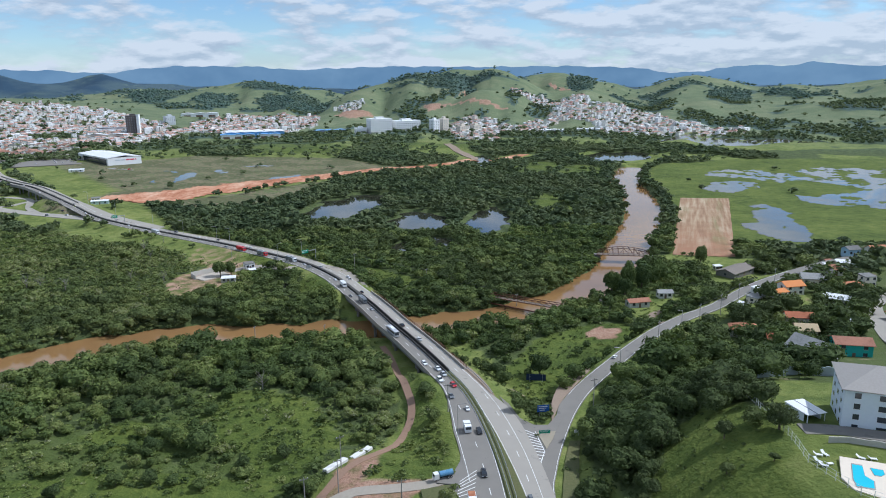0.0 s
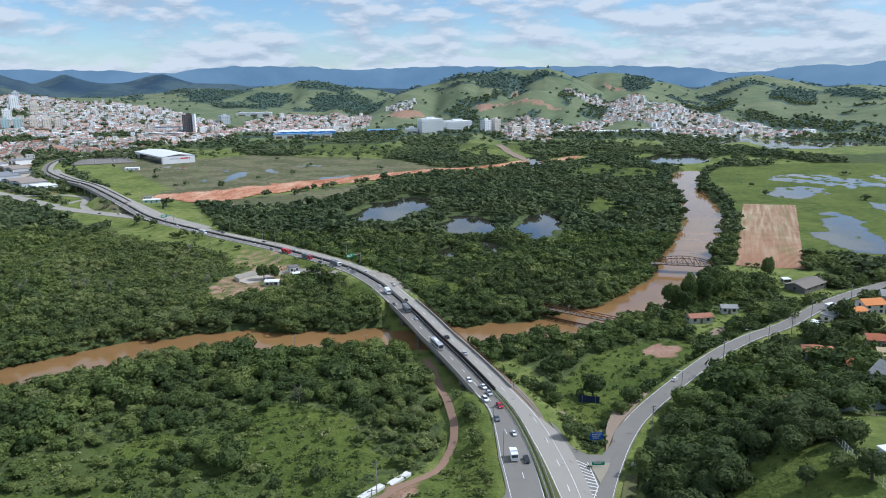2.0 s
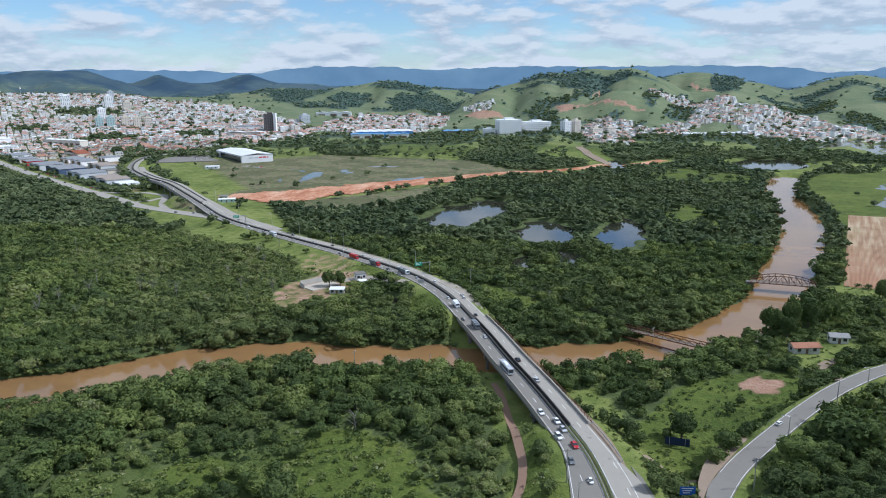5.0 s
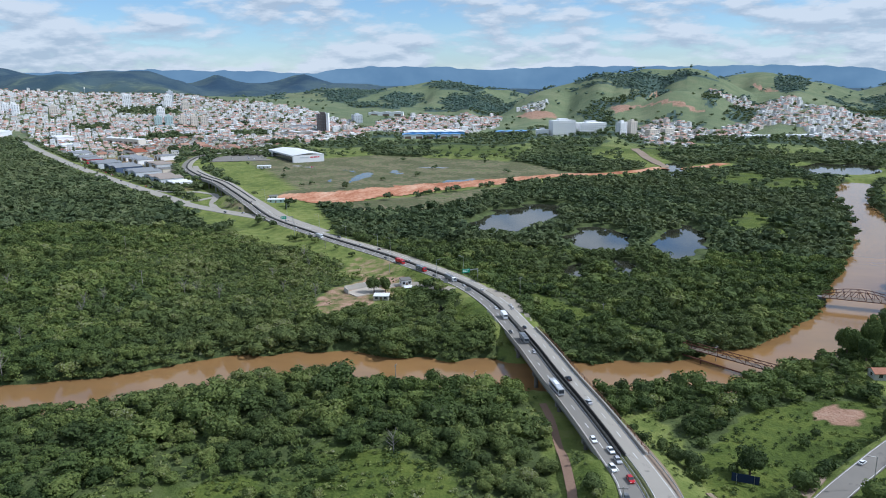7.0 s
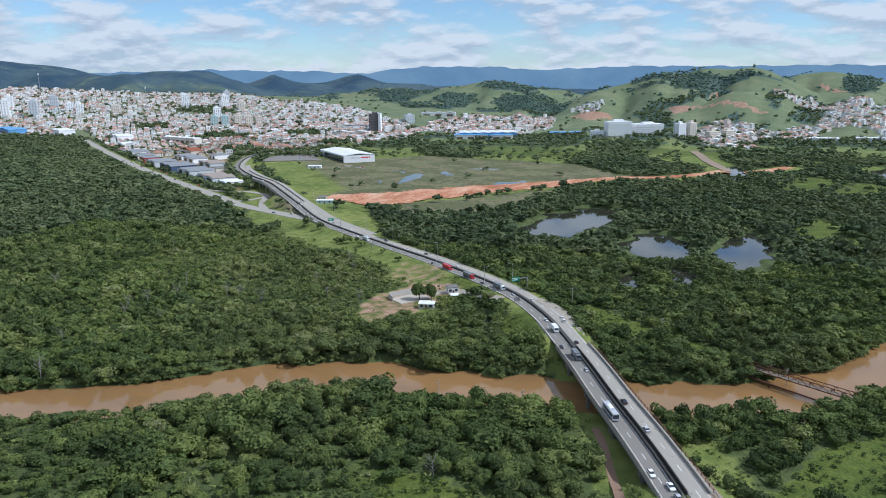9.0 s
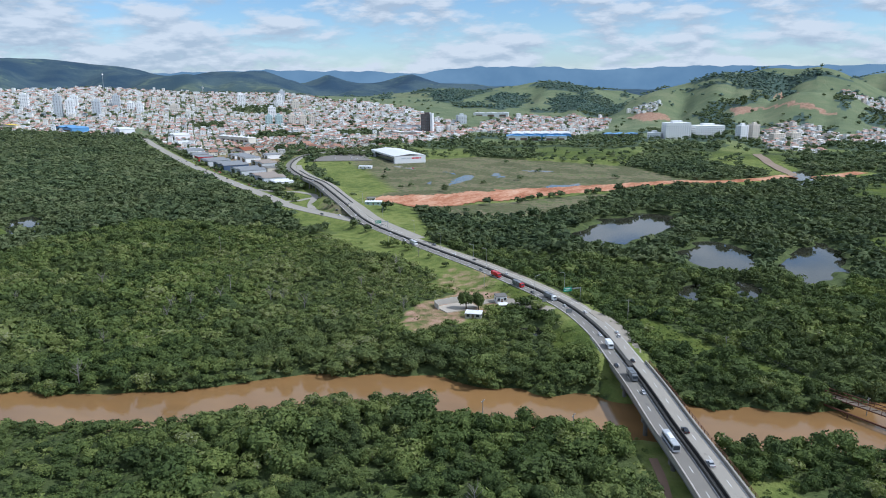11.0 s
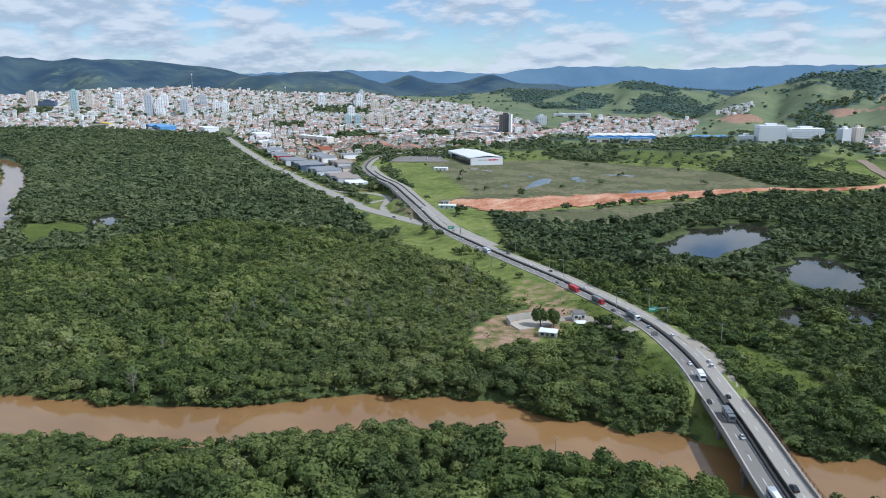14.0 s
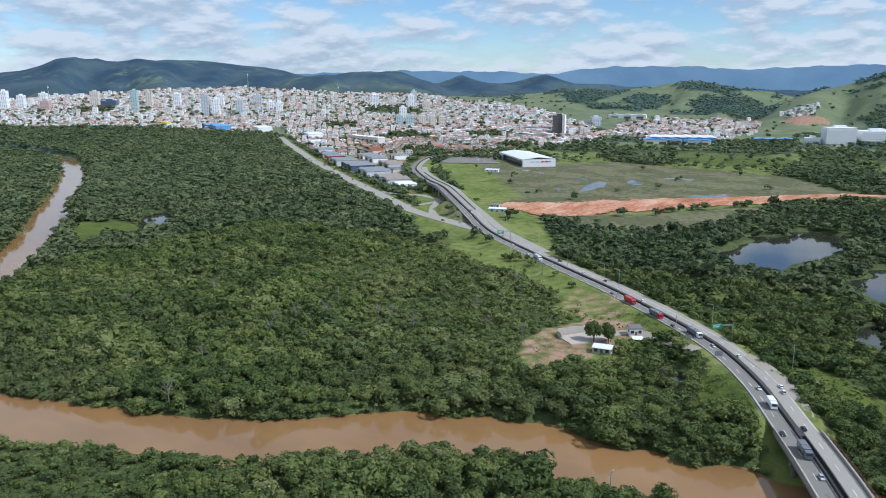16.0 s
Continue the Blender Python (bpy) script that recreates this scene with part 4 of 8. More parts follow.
# the river bridge: two decks with parapets, cross beams and columns, and a footway with a rail
span = stretch(highway, (1, 223), (-38, 316))
# black for stained concrete and for the shade of the gap between decks
STAIN_AND_SHADE = plain("stained_shaded_concrete", (0.035, 0.033, 0.031), (0.10, 0.095, 0.088), 0.5, 5, 0.9)
LICHEN = plain("weathered_parapet", (0.22, 0.20, 0.17), (0.42, 0.39, 0.34), 0.5, 4, 0.9)
for name, a, b, label in (("bridge", -6.4, -0.05, "concrete road bridge deck with low parapets over the river"), ("bridge", 0.05, 6.4, "concrete road bridge deck with footway rail over the river")):
    root = tagged(new(name), label, "bridge", "twin decks over the river")
    v, f = strip(span, a, b, -0.5, 0.35)
    mesh_object("deck", v, f, CONCRETE, root)
    for off in (a + 0.8, a + 2.3, b - 2.3, b - 0.8):
        v, f = strip(span, off - 0.3, off + 0.3, -0.85, 1.3)
        mesh_object("girder", v, f, CONCRETE_DARK, root)
    for off in (max(a, 0.62) if a > 0 else a, min(b, -0.62) - 0.3 if b < 0 else b - 0.3):
        inner = abs(off + 0.15) < 2
        v, f = strip(span, off, off + 0.3, 0.85, 1.4)
        mesh_object("parapet", v, f, STAIN_AND_SHADE if inner else LICHEN, root, "inner parapet, black with stain and painted shade" if inner else "")
    # added dark strip along the joint, coloured like the shaded gap
    v, f = strip(span, min(abs(a), abs(b)) * (1 if a > 0 else -1) - 0.2, min(abs(a), abs(b)) * (1 if a > 0 else -1) + 0.2, -0.2, 0.28)
    mesh_object("gap_shade", v, f, STAIN_AND_SHADE, root)
    for p, head in stations(span, 24, 14):
        t = radians(head)
        for off in (a + 1.5, b - 1.5):
            cx, cy = p[0] + off * math.cos(t), p[1] + off * math.sin(t)
            part("column", tube(0.65, (cx, cy, -5.6), (cx, cy, 2.4), 14), CONCRETE_DARK, root)
        cx, cy = p[0] + (a + b) / 2 * math.cos(t), p[1] + (a + b) / 2 * math.sin(t)
        cap = part("cross_beam", box(-2.9, -0.7, -0.6, 2.9, 0.7, 0.6, 0.08), CONCRETE_DARK, root)
        cap.matrix_basis = pose(cx, cy, 2.3, 0, 0, head)
    if a > 0:
        v, f = strip(span, b + 0.02, b + 0.95, -0.05, 0.2)
        mesh_object("footway", v, f, CONCRETE, root)
        rail_mesh = None
        for p, head in stations(span, 2.4, 0.5):
            t = radians(head)
            x, y = p[0] + (b + 0.88) * math.cos(t), p[1] + (b + 0.88) * math.sin(t)
            if rail_mesh is None:
                post = part("rail_post", box(-0.06, -0.06, 0, 0.06, 0.06, 1.15), RUST, root)
                rail_mesh = post.data
            else:
                post = new("rail_post", rail_mesh)
                post.parent = root
            post.matrix_basis = pose(x, y, p[2] - 0.05, 0, 0, head)
        for h in (1.1, 0.6):
            v, f = strip(span, b + 0.83, b + 0.93, h, 0.09)
            mesh_object("handrail", v, f, RUST, root)

# median: a stained barrier behind the bridge, grass and guard rails before it
v, f = strip(stretch(highway, (-37, 313), (-290, 562)), -0.62, 0.62, 0.80, 1.05)
tagged(mesh_object("barrier", v, f, STAIN_AND_SHADE), "dark stained concrete median barrier along the highway", "barrier", kind="structure")
v, f = strip(stretch(highway, (-296, 568), (-576, 968)), -0.62, 0.62, 0.80, 1.05)
tagged(mesh_object("barrier", v, f, STAIN_AND_SHADE), "dark stained concrete median barrier on the flyover", "barrier", kind="structure")
front = stretch(highway, (17, -56), (0, 225))
VERGE = plain("verge_grass", (0.045, 0.070, 0.022), (0.17, 0.155, 0.070), 0.7, 6, 0.95, bump=0.6, depth=0.2)
opening = np.interp(front[:, 1], (150, 172, 196), (1.0, 0.45, 0.0))
v, f = strip(front, -0.95 - 0.6 * opening, 0.95 + 2.2 * opening, 0.06, 0.5)
tagged(mesh_object("verge", v, f, VERGE), "narrow strip of dry grass between two carriageways", "verge", kind="structure")


def guard_rail(line, off, gap, label):
    root = tagged(new("guard_rail"), label, "guard rail", "steel rails beside the roads")
    v, f = strip(line, off - 0.05, off + 0.05, 0.78, 0.32)
    mesh_object("beam", v, f, STEEL, root)
    shared = None
    for p, head in stations(line, gap, 0.5):
        t = radians(head)
        if shared is None:
            post = part("post", box(-0.07, -0.07, -0.3, 0.07, 0.07, 0.75), STEEL, root)
            shared = post.data
        else:
            post = new("post", shared)
            post.parent = root
        post.matrix_basis = pose(p[0] + off * math.cos(t), p[1] + off * math.sin(t), p[2], 0, 0, head)
    return root


guard_rail(front, -0.7, 4, "grey steel guard rail on a grass median")
guard_rail(front, 0.7, 4, "grey steel guard rail on a grass median")
guard_rail(stretch(highway, (8, 205), (0, 226)), 7.3, 4, "short steel guard rail before the bridge")
guard_rail(stretch(highway, (-42, 322), (-50, 340)), -7.0, 4, "short steel guard rail after the bridge")

# flyover into the town
fly = stretch(highway, (-316, 590), (-420, 697))
root = tagged(new("bridge"), "long grey concrete flyover beside the town's first shops", "bridge")
for off0, off1 in ((-6.4, -0.5), (0.5, 6.4)):
    v, f = strip(fly, off0, off1, -0.5, 1.1)
    mesh_object("deck", v, f, CONCRETE, root)
for off in (-6.4, 6.1):
    v, f = strip(stretch(highway, (-300, 573), (-470, 750)), off, off + 0.3, 0.9, 1.5)
    mesh_object("parapet", v, f, CONCRETE, root)
for p, head in stations(fly, 26, 13):
    t = radians(head)
    for off in (-5, -2, 2, 5):
        cx, cy = p[0] + off * math.cos(t), p[1] + off * math.sin(t)
        part("column", tube(0.6, (cx, cy, -0.5), (cx, cy, p[2] - 1.5), 12), CONCRETE, root)

# slip roads and paved corners
slip = smooth(SLIP, 5)
road("road", slip, -3.2, 3.2, ASPHALT_PALE, "pale slip road beside the flyover", 0.05)
APRON_Z = 4.03


def rising(base, rate):
    return lambda x, y: base + rate * max(y - 172, 0)


slab("pavement", [(23.2, 159), (23.8, 172), (22.0, 182), (19.5, 194), (17.0, 206), (19.4, 200.8), (21.8, 191.4), (25.4, 187.1), (29.4, 187), (32.7, 192.9), (34.8, 200.4), (38.6, 206.6), (36, 195), (31, 183.5), (27.2, 172), (25.2, 160)],
     rising(4.09, 0.012), 0.5, ASPHALT, "asphalt junction between highway and side road", "junction")
gore = tagged(new("road_marking"), "white hatched gore at a road fork", "road marking")
A, B, C, D = (Vector(p) for p in ((20.9, 186.2), (25.2, 183.2), (26.4, 172.3), (23.4, 163.1)))
for i in range(13):
    s = (i + 0.5) / 13
    a = A.lerp(D, s)
    b = (B.lerp(C, s / 0.6) if s < 0.6 else C.lerp(D, (s - 0.6) / 0.4)) + Vector((0, -1.0))
    w = (b - a).normalized() * 0.0 + Vector((0, 0.18))
    slab("stripe", [tuple(a - w), tuple(b - w), tuple(b + w), tuple(a + w)], rising(APRON_Z + 0.09, 0.012), 0.012, PAINT, parent=gore)
for a, b in ((A, D), (B, C), (C, D)):
    w = Vector((0.10, 0))
    slab("edge_line", [tuple(a - w), tuple(b - w), tuple(b + w), tuple(a + w)], rising(APRON_Z + 0.094, 0.012), 0.012, PAINT, parent=gore)
slab("island", [(25.6, 182.6), (31.0, 183.2), (29.4, 178.6), (27.0, 173.4)], APRON_Z + 0.28, 0.3, plain("island_earth", (0.24, 0.21, 0.15), (0.36, 0.32, 0.25), 0.6), "bare traffic island with a low kerb", "traffic island")
slab("verge", [(26.6, 120), (31, 120), (31.4, 150), (35.4, 171.6), (37, 178), (34.0, 178), (30.6, 166), (27.4, 150)], 4.10, 0.5, VERGE, "mown grass verge beside a road", "verge")
slab("forecourt", [(30.6, 188.4), (34.6, 199.6), (37.0, 204.6), (40.3, 210.2), (45.2, 218.6), (49.4, 225.6), (48.7, 228), (44.2, 224), (39.5, 218.6), (35.3, 210), (33.6, 205), (32.4, 200.6), (31.6, 194.6)],
     rising(4.14, 0.013), 0.9, TRACK, "bare gravel apron beside the side road", "gravel yard")
path = smooth(PATH, 3)
draped("track", path, -1.15, 1.15, 0.12, plain("rutted_red_track", (0.21, 0.125, 0.085), (0.33, 0.22, 0.155), 0.6, 6, 0.95, bump=0.5, depth=0.1), "rutted reddish dirt track down to the river", "track")
yard = smooth(np.array([(4, 161.5), (0, 159.4), (-6, 157.4), (-14, 156), (-22, 155.2), (-28, 151), (-36, 144)], float), 3)
GRAVEL = plain("pale_gravel", (0.26, 0.225, 0.18), (0.40, 0.36, 0.30), 0.8, 7, 0.95)
dusty = stretch(highway, (10, 200), (-8, 246))
v, f = strip(dusty, 6.02, 6.3 + 2.4 * np.sin(np.linspace(2.7, 0.25, len(dusty))), -0.06, 0.6)
tagged(mesh_object("shoulder", v, f, TRACK), "bare dusty shoulder at the foot of the bridge", "shoulder", kind="structure")
shoulder = stretch(highway, (-62, 360), (-200, 482))
v, f = strip(shoulder, 6.02, 6.02 + 2.8 * np.sin(np.linspace(0.15, 2.9, len(shoulder))), -0.02, 0.5)
tagged(mesh_object("shoulder", v, f, GRAVEL), "pale gravel shoulder beside the carriageway", "shoulder", kind="structure")
draped("track", yard, -1.9, 1.9, 0.16, GRAVEL, "pale gravel access road joining the highway", "track")
slab("pavement", [(1.6, 140), (8, 140), (6.5, 180), (4.3, 178), (4.1, 173), (3.9, 168), (2.4, 163.4), (-2, 161.0), (-2, 157.6), (2, 157.0), (1.6, 150)], 4.12, 0.8, ASPHALT, "widened asphalt shoulder at an access road", "shoulder")
slab("verge", [(-6.0, 154.6), (1.7, 156.8), (1.3, 150), (1.3, 138), (-5.5, 138), (-5.2, 150)], 4.20, 0.9, VERGE, "small triangle of mown grass beside an access road", "verge")
mouth = tagged(new("road_marking"), "white hatched lines at the mouth of an access road", "road marking")
for i in range(9):
    s = i / 8
    a, b = Vector((7.9, 163.2)).lerp(Vector((6.6, 148)), s), Vector((3.6, 158.2)).lerp(Vector((2.0, 147)), s)
    slab("stripe", [(a.x, a.y - 0.14), (b.x, b.y - 0.14), (b.x, b.y + 0.14), (a.x, a.y + 0.14)], 4.145, 0.012, PAINT, parent=mouth)
slab("pavement", [(-35.5, 321), (-36.5, 331), (-40, 342), (-44, 351), (-48, 358), (-54, 366), (-62, 373), (-63, 369), (-52, 354), (-44, 339), (-38, 326)], 4.28, 0.9, GRAVEL, "pale lay-by beside the carriageway", "lay-by")
draped("track", smooth(np.array([(-79, 368.5), (-88, 373), (-96, 378), (-103, 382), (-110, 384), (-116, 378)], float), 3), -2.8, 2.8, 0.2, GRAVEL, "pale gravel entrance beside the highway", "entrance")
draped("track", smooth(np.array([(35, 206), (30.5, 207.2), (25.6, 212), (21.5, 217.5)], float), 2), -0.9, 0.9, 0.35, TRACK, "narrow dirt path round an island of shrubs", "track")
draped("track", smooth(np.array([(86, 266), (84, 276), (83.5, 284), (90, 294.5), (100, 303), (106, 312)], float), 3), -1.7, 1.7, 0.2, TRACK, "pale dirt lane down to riverside huts", "track")
loop_road = smooth(np.array([(-318, 556), (-334, 574), (-347, 594), (-357, 614), (-370, 634), (-392, 644), (-418, 640), (-440, 644)], float), 4)
draped("road", smooth(np.array([(-372, 588), (-366, 606), (-360, 622), (-352, 636)], float), 4), -2.6, 2.6, 0.22, ASPHALT_PALE, "short pale road joining the avenue under the flyover", "road")
draped("road", loop_road, -3, 3, 0.2, ASPHALT_PALE, "looped pale slip road under the flyover", "road")

# the ploughed field and the bare earth strip
FURROW = Nodes("ploughed_soil")
FURROW.noise(3.0, 4, stretch=(0, 1.0))
_bed = FURROW.n.new("ShaderNodeTexWave")
_bed.inputs["Scale"].default_value, _bed.inputs["Distortion"].default_value = 0.55, 1.5
_turn = FURROW.n.new("ShaderNodeMapping")
_turn.inputs["Rotation"].default_value[2] = radians(19)
FURROW.l.new(FURROW.place["Position"], _turn.inputs[0])
FURROW.l.new(_turn.outputs[0], _bed.inputs["Vector"])
_line = FURROW.noise(2.6, 3, at=_turn.outputs[0], stretch=(0, 0.06))
_soil = FURROW.ramp(FURROW.math("ADD", FURROW.math("MULTIPLY", _line, 0.6), FURROW.math("MULTIPLY", FURROW.noise(30, 5), 0.4)), (0.36, (0.24, 0.135, 0.075)), (0.50, (0.36, 0.235, 0.14)), (0.62, (0.46, 0.36, 0.24)))
_soil = FURROW.mix(FURROW.math("MULTIPLY", _bed.outputs["Fac"], 0.10), _soil, (0.44, 0.34, 0.22))
_soil = FURROW.mix(FURROW.range(FURROW.noise(15, 4, at=_turn.outputs[0], stretch=(0, 0.10)), 0.54, 0.66, 0, 0.6), _soil, (0.15, 0.17, 0.055))
_spot = FURROW.n.new("ShaderNodeSeparateXYZ")
FURROW.l.new(FURROW.place["Position"], _spot.inputs[0])
_soil = FURROW.mix(FURROW.math("MULTIPLY", FURROW.range(_spot.outputs["Y"], 500, 420, 0, 0.8), FURROW.range(FURROW.noise(18, 4), 0.35, 0.6, 0.4, 1.0)), _soil, (0.34, 0.165, 0.095))
FURROW.bump(_bed.outputs["Fac"], 0.5, 0.3)
FURROW = FURROW.done(_soil, 0.95)
fx = [Vector(p) for p in FIELD]
v, f = [], []
for i in range(25):
    for j in range(9):
        a = fx[3].lerp(fx[0], i / 24).lerp(fx[2].lerp(fx[1], i / 24), j / 8)
        v.append((a.x + 0.15 * math.sin(i * 1.7 + j), a.y, float(ground(a.x, a.y)) + 0.22))
f = [(i * 9 + j, i * 9 + j + 1, i * 9 + j + 10, i * 9 + j + 9) for i in range(24) for j in range(8)]
tagged(mesh_object("field", v, f, FURROW, smooth_shade=True), "ploughed brown field with pale furrows", "field", kind="structure")

strip_x, strip_y = np.meshgrid(np.arange(-330, -50, 3.5), np.arange(600, 860, 3.5))
inside_strip = inside(EARTH_STRIP, strip_x + 2 * waves(strip_x, strip_y, 30, 41), strip_y + 3 * waves(strip_x, strip_y, 22, 42))
mound = 0.55 + 0.45 * waves(strip_x, strip_y, 20, 43) + 0.6 * np.maximum(waves(strip_x, strip_y, 45, 44), 0)
sz = np.maximum(ground(strip_x, strip_y), -0.3) + 0.15 + 0.5 * mound
ids = np.arange(strip_x.size).reshape(strip_x.shape)
quad = [(ids[i, j], ids[i, j + 1], ids[i + 1, j + 1], ids[i + 1, j]) for i in range(ids.shape[0] - 1) for j in range(ids.shape[1] - 1) if inside_strip[i, j] and inside_strip[i + 1, j + 1]]
used = sorted({k for q in quad for k in q})
back = {k: n for n, k in enumerate(used)}
pts = np.stack([strip_x, strip_y, sz], -1).reshape(-1, 3)[used]
tagged(mesh_object("earthwork", pts, [tuple(back[k] for k in q) for q in quad], DIRT, smooth_shade=True), "long strip of bare reddish earthworks", "earthwork", kind="structure")
draped("track", smooth(FAR_EARTH, 8), -9, 7, 0.35, DIRT, "bare reddish earth bank beside the far river", "earthwork")
draped("track", smooth(FAR_TRACK, 8), -6, 6, 0.45, TRACK, "wide pale dirt road towards the far houses", "track")


# ---- steel bridges over the river ----
def truss_bridge(a, b, high, deep, wide, label, arch):
    root = tagged(new("truss_bridge"), label, "bridge")
    a, b = Vector(a), Vector(b)
    way = (b - a).normalized()
    cross = Vector((way.y, -way.x, 0)) * wide / 2
    n = 10
    deck = bmesh.new()
    q = [deck.verts.new(p) for p in (a - cross, b - cross, b + cross, a + cross)]
    top = bmesh.ops.extrude_face_region(deck, geom=[deck.faces.new(q)])["geom"]
    for vert in top:
        if isinstance(vert, bmesh.types.BMVert):
            vert.co.z += 0.25
    part("floor", deck, plain("weathered_planks", (0.12, 0.09, 0.07), (0.24, 0.19, 0.15), 0.5, 3, 0.9), root)
    for sign in (-1, 1):
        low = [a.lerp(b, i / n) + cross * sign for i in range(n + 1)]
        up = [p + Vector((0, 0, high * (1 - arch * (2 * i / n - 1) ** 2) if arch else high)) for i, p in enumerate(low)]
        for i in range(n):
            part("top_chord", tube(0.16, up[i], up[i + 1], 6), RUST, root)
            part("bottom_chord", tube(0.16, low[i], low[i + 1], 6), RUST, root)
            part("diagonal", tube(0.10, low[i] if i < n / 2 else up[i], up[i + 1] if i < n / 2 else low[i + 1], 6), RUST, root)
        for i in range(n + 1):
            part("upright", tube(0.10, low[i], up[i] + Vector((0, 0, 0.05)), 6), RUST, root)
    for end in (a, b):
        part("abutment", box(end.x - 1.6, end.y - 1.6, -5, end.x + 1.6, end.y + 1.6, end.z + 0.1, 0.1), CONCRETE_DARK, root)
    return root


truss_bridge((89, 402, 1.6), (118, 397, 1.6), 4.2, 0, 5.0, "rusty steel truss bridge with an arched top", 0.62)
truss_bridge((23, 322, 1.0), (52, 303.5, 1.0), 1.9, 0, 2.6, "narrow rusty steel footbridge over muddy water", 0)
root = tagged(new("pipe"), "brown steel pipe hung across the river", "pipe")
part("run", tube(0.3, (21, 319, -0.9), (50, 298, -0.9), 10), RUST, root)
for s in (0.25, 0.72):
    px, py = 21 + 29 * s, 319 - 21 * s
    part("trestle", tube(0.22, (px, py, -5.6), (px, py, -0.9), 8), RUST, root)


# ---- road furniture ----
SIGN_BLUE = plain("sign_blue", (0.02, 0.09, 0.34), (0.03, 0.13, 0.42), 0.8, 2, 0.5)
SIGN_GREEN = plain("sign_green", (0.01, 0.20, 0.12), (0.02, 0.27, 0.17), 0.8, 2, 0.5)
SIGN_BACK = plain("sign_back", (0.20, 0.21, 0.22), (0.30, 0.31, 0.32), 0.8, 2, 0.6, 0.5)


def board_sign(x, y, head, wide, high, lift, face, label, bars=3):
    z = float(ground(x, y))
    root = tagged(new("road_sign"), label, "road sign")
    root.matrix_basis = pose(x, y, z, 0, 0, head)
    for s in (-0.32, 0.32):
        part("post", tube(0.06, (s * wide, 0, -0.4), (s * wide, 0, lift + high), 8), STEEL, root)
    panel = part("panel", box(-wide / 2, -0.09, lift, wide / 2, -0.05, lift + high, 0.01), face, root)
    for i in range(bars):
        zz = lift + high * (0.78 - 0.26 * i)
        bar = part("text_bar", box(-wide * (0.4 - 0.05 * i), -0.105, zz - high * 0.05, wide * (0.36 - 0.1 * i), -0.093, zz + high * 0.05), PAINT, root)
    return root


board_sign(29.0, 194.5, 8, 3.6, 2.2, 1.6, SIGN_BLUE, "blue road sign with white lines of text on two posts")
board_sign(31.0, 225.5, 172, 6.5, 2.3, 0.8, plain("sign_dark", (0.010, 0.022, 0.060), (0.016, 0.032, 0.085), 0.8, 2, 0.6), "large dark blue road sign on two posts beside a tree", 2)
board_sign(27.6, 181.3, 5, 3.2, 1.0, 0.8, SIGN_GREEN, "low green direction sign on a traffic island", 2)
board_sign(-84.4, 375.9, 215, 2.2, 1.6, 1.0, SIGN_BACK, "grey back of a small road sign", 0)
board_sign(-70.5, 363.5, 215, 2.8, 1.8, 1.0, SIGN_BACK, "grey back of a road sign by the carriageway", 0)
board_sign(36.6, 181.5, 20, 1.8, 0.9, 1.1, PAINT, "small white sign beside the side road", 0)


def gantry(x, y, head, label):
    z = float(ground(x, y))
    root = tagged(new("sign_gantry"), label, "sign gantry")
    root.matrix_basis = pose(x, y, z, 0, 0, head)
    part("column", tube(0.22, (0, 0, -0.3), (0, 0, 6.4), 10), STEEL, root)
    part("arm", box(-8.2, -0.12, 5.9, 0.1, 0.12, 6.2, 0.02), STEEL, root)
    part("arm", box(-8.2, -0.12, 6.9 - 0.8, 0.1, 0.12, 6.35), STEEL, root)
    panel = part("panel", box(-8.6, -0.24, 5.0, -4.6, -0.16, 7.0, 0.02), SIGN_GREEN, root)
    for i in range(2):
        part("text_bar", box(-8.3, -0.262, 6.3 - 0.7 * i, -5.2 - 0.5 * i, -0.246, 6.55 - 0.7 * i), PAINT, root)
    return root


gantry(-70.8, 387.0, 40, "green cantilever road sign on a grey steel mast")
gantry(-228, 505, 38, "green cantilever road sign above a slip road")


def street_lamp(x, y, head, label="tall grey steel street lamp beside the highway"):
    root = tagged(new("street_lamp"), label, "street lamp", "lamps along the highway")
    part("pole", tube(0.13, (0, 0, -0.3), (0, 0, 9.5), 8, 0.07), STEEL, root)
    part("arm", tube(0.05, (0, 0, 9.4), (1.9, 0, 9.9), 6), STEEL, root)
    part("lamp_head", box(1.7, -0.16, 9.82, 2.6, 0.16, 10.0, 0.03), CONCRETE, root)
    root.matrix_basis = pose(x, y, float(ground(x, y)), 0, 0, head)
    return root


first = None
for x, y, h in ((-81, 399.5, 215), (-132.7, 429.5 + 6, 215), (-172, 459 + 6, 215), (-143, 443, 215), (-205, 498, 215), (-250, 540, 215), (-300, 600, 215), (-92, 387, 35), (-122, 402, 35),
                (-210, 470, 35), (3.6, 181, 0), (58, 221, 200), (90, 257, 215)):
    if first is None:
        first = street_lamp(x, y, h)
    else:
        copy_thing(first, pose(x, y, float(ground(x, y)), 0, 0, h))


def utility_pole(x, y, head, high=9.0):
    root = tagged(new("utility_pole"), "slim grey concrete utility pole with a crossarm", "utility pole", "poles of the power lines")
    part("pole", tube(0.16, (0, 0, -0.4), (0, 0, high), 8, 0.10), CONCRETE, root)
    part("crossarm", box(-1.1, -0.06, high - 0.6, 1.1, 0.06, high - 0.45), CONCRETE_DARK, root)
    for s in (-0.95, 0, 0.95):
        part("insulator", tube(0.05, (s, 0, high - 0.45), (s, 0, high - 0.2), 6), PAINT, root)
    root.matrix_basis = pose(x, y, float(ground(x, y)), 0, 0, head)
    return root


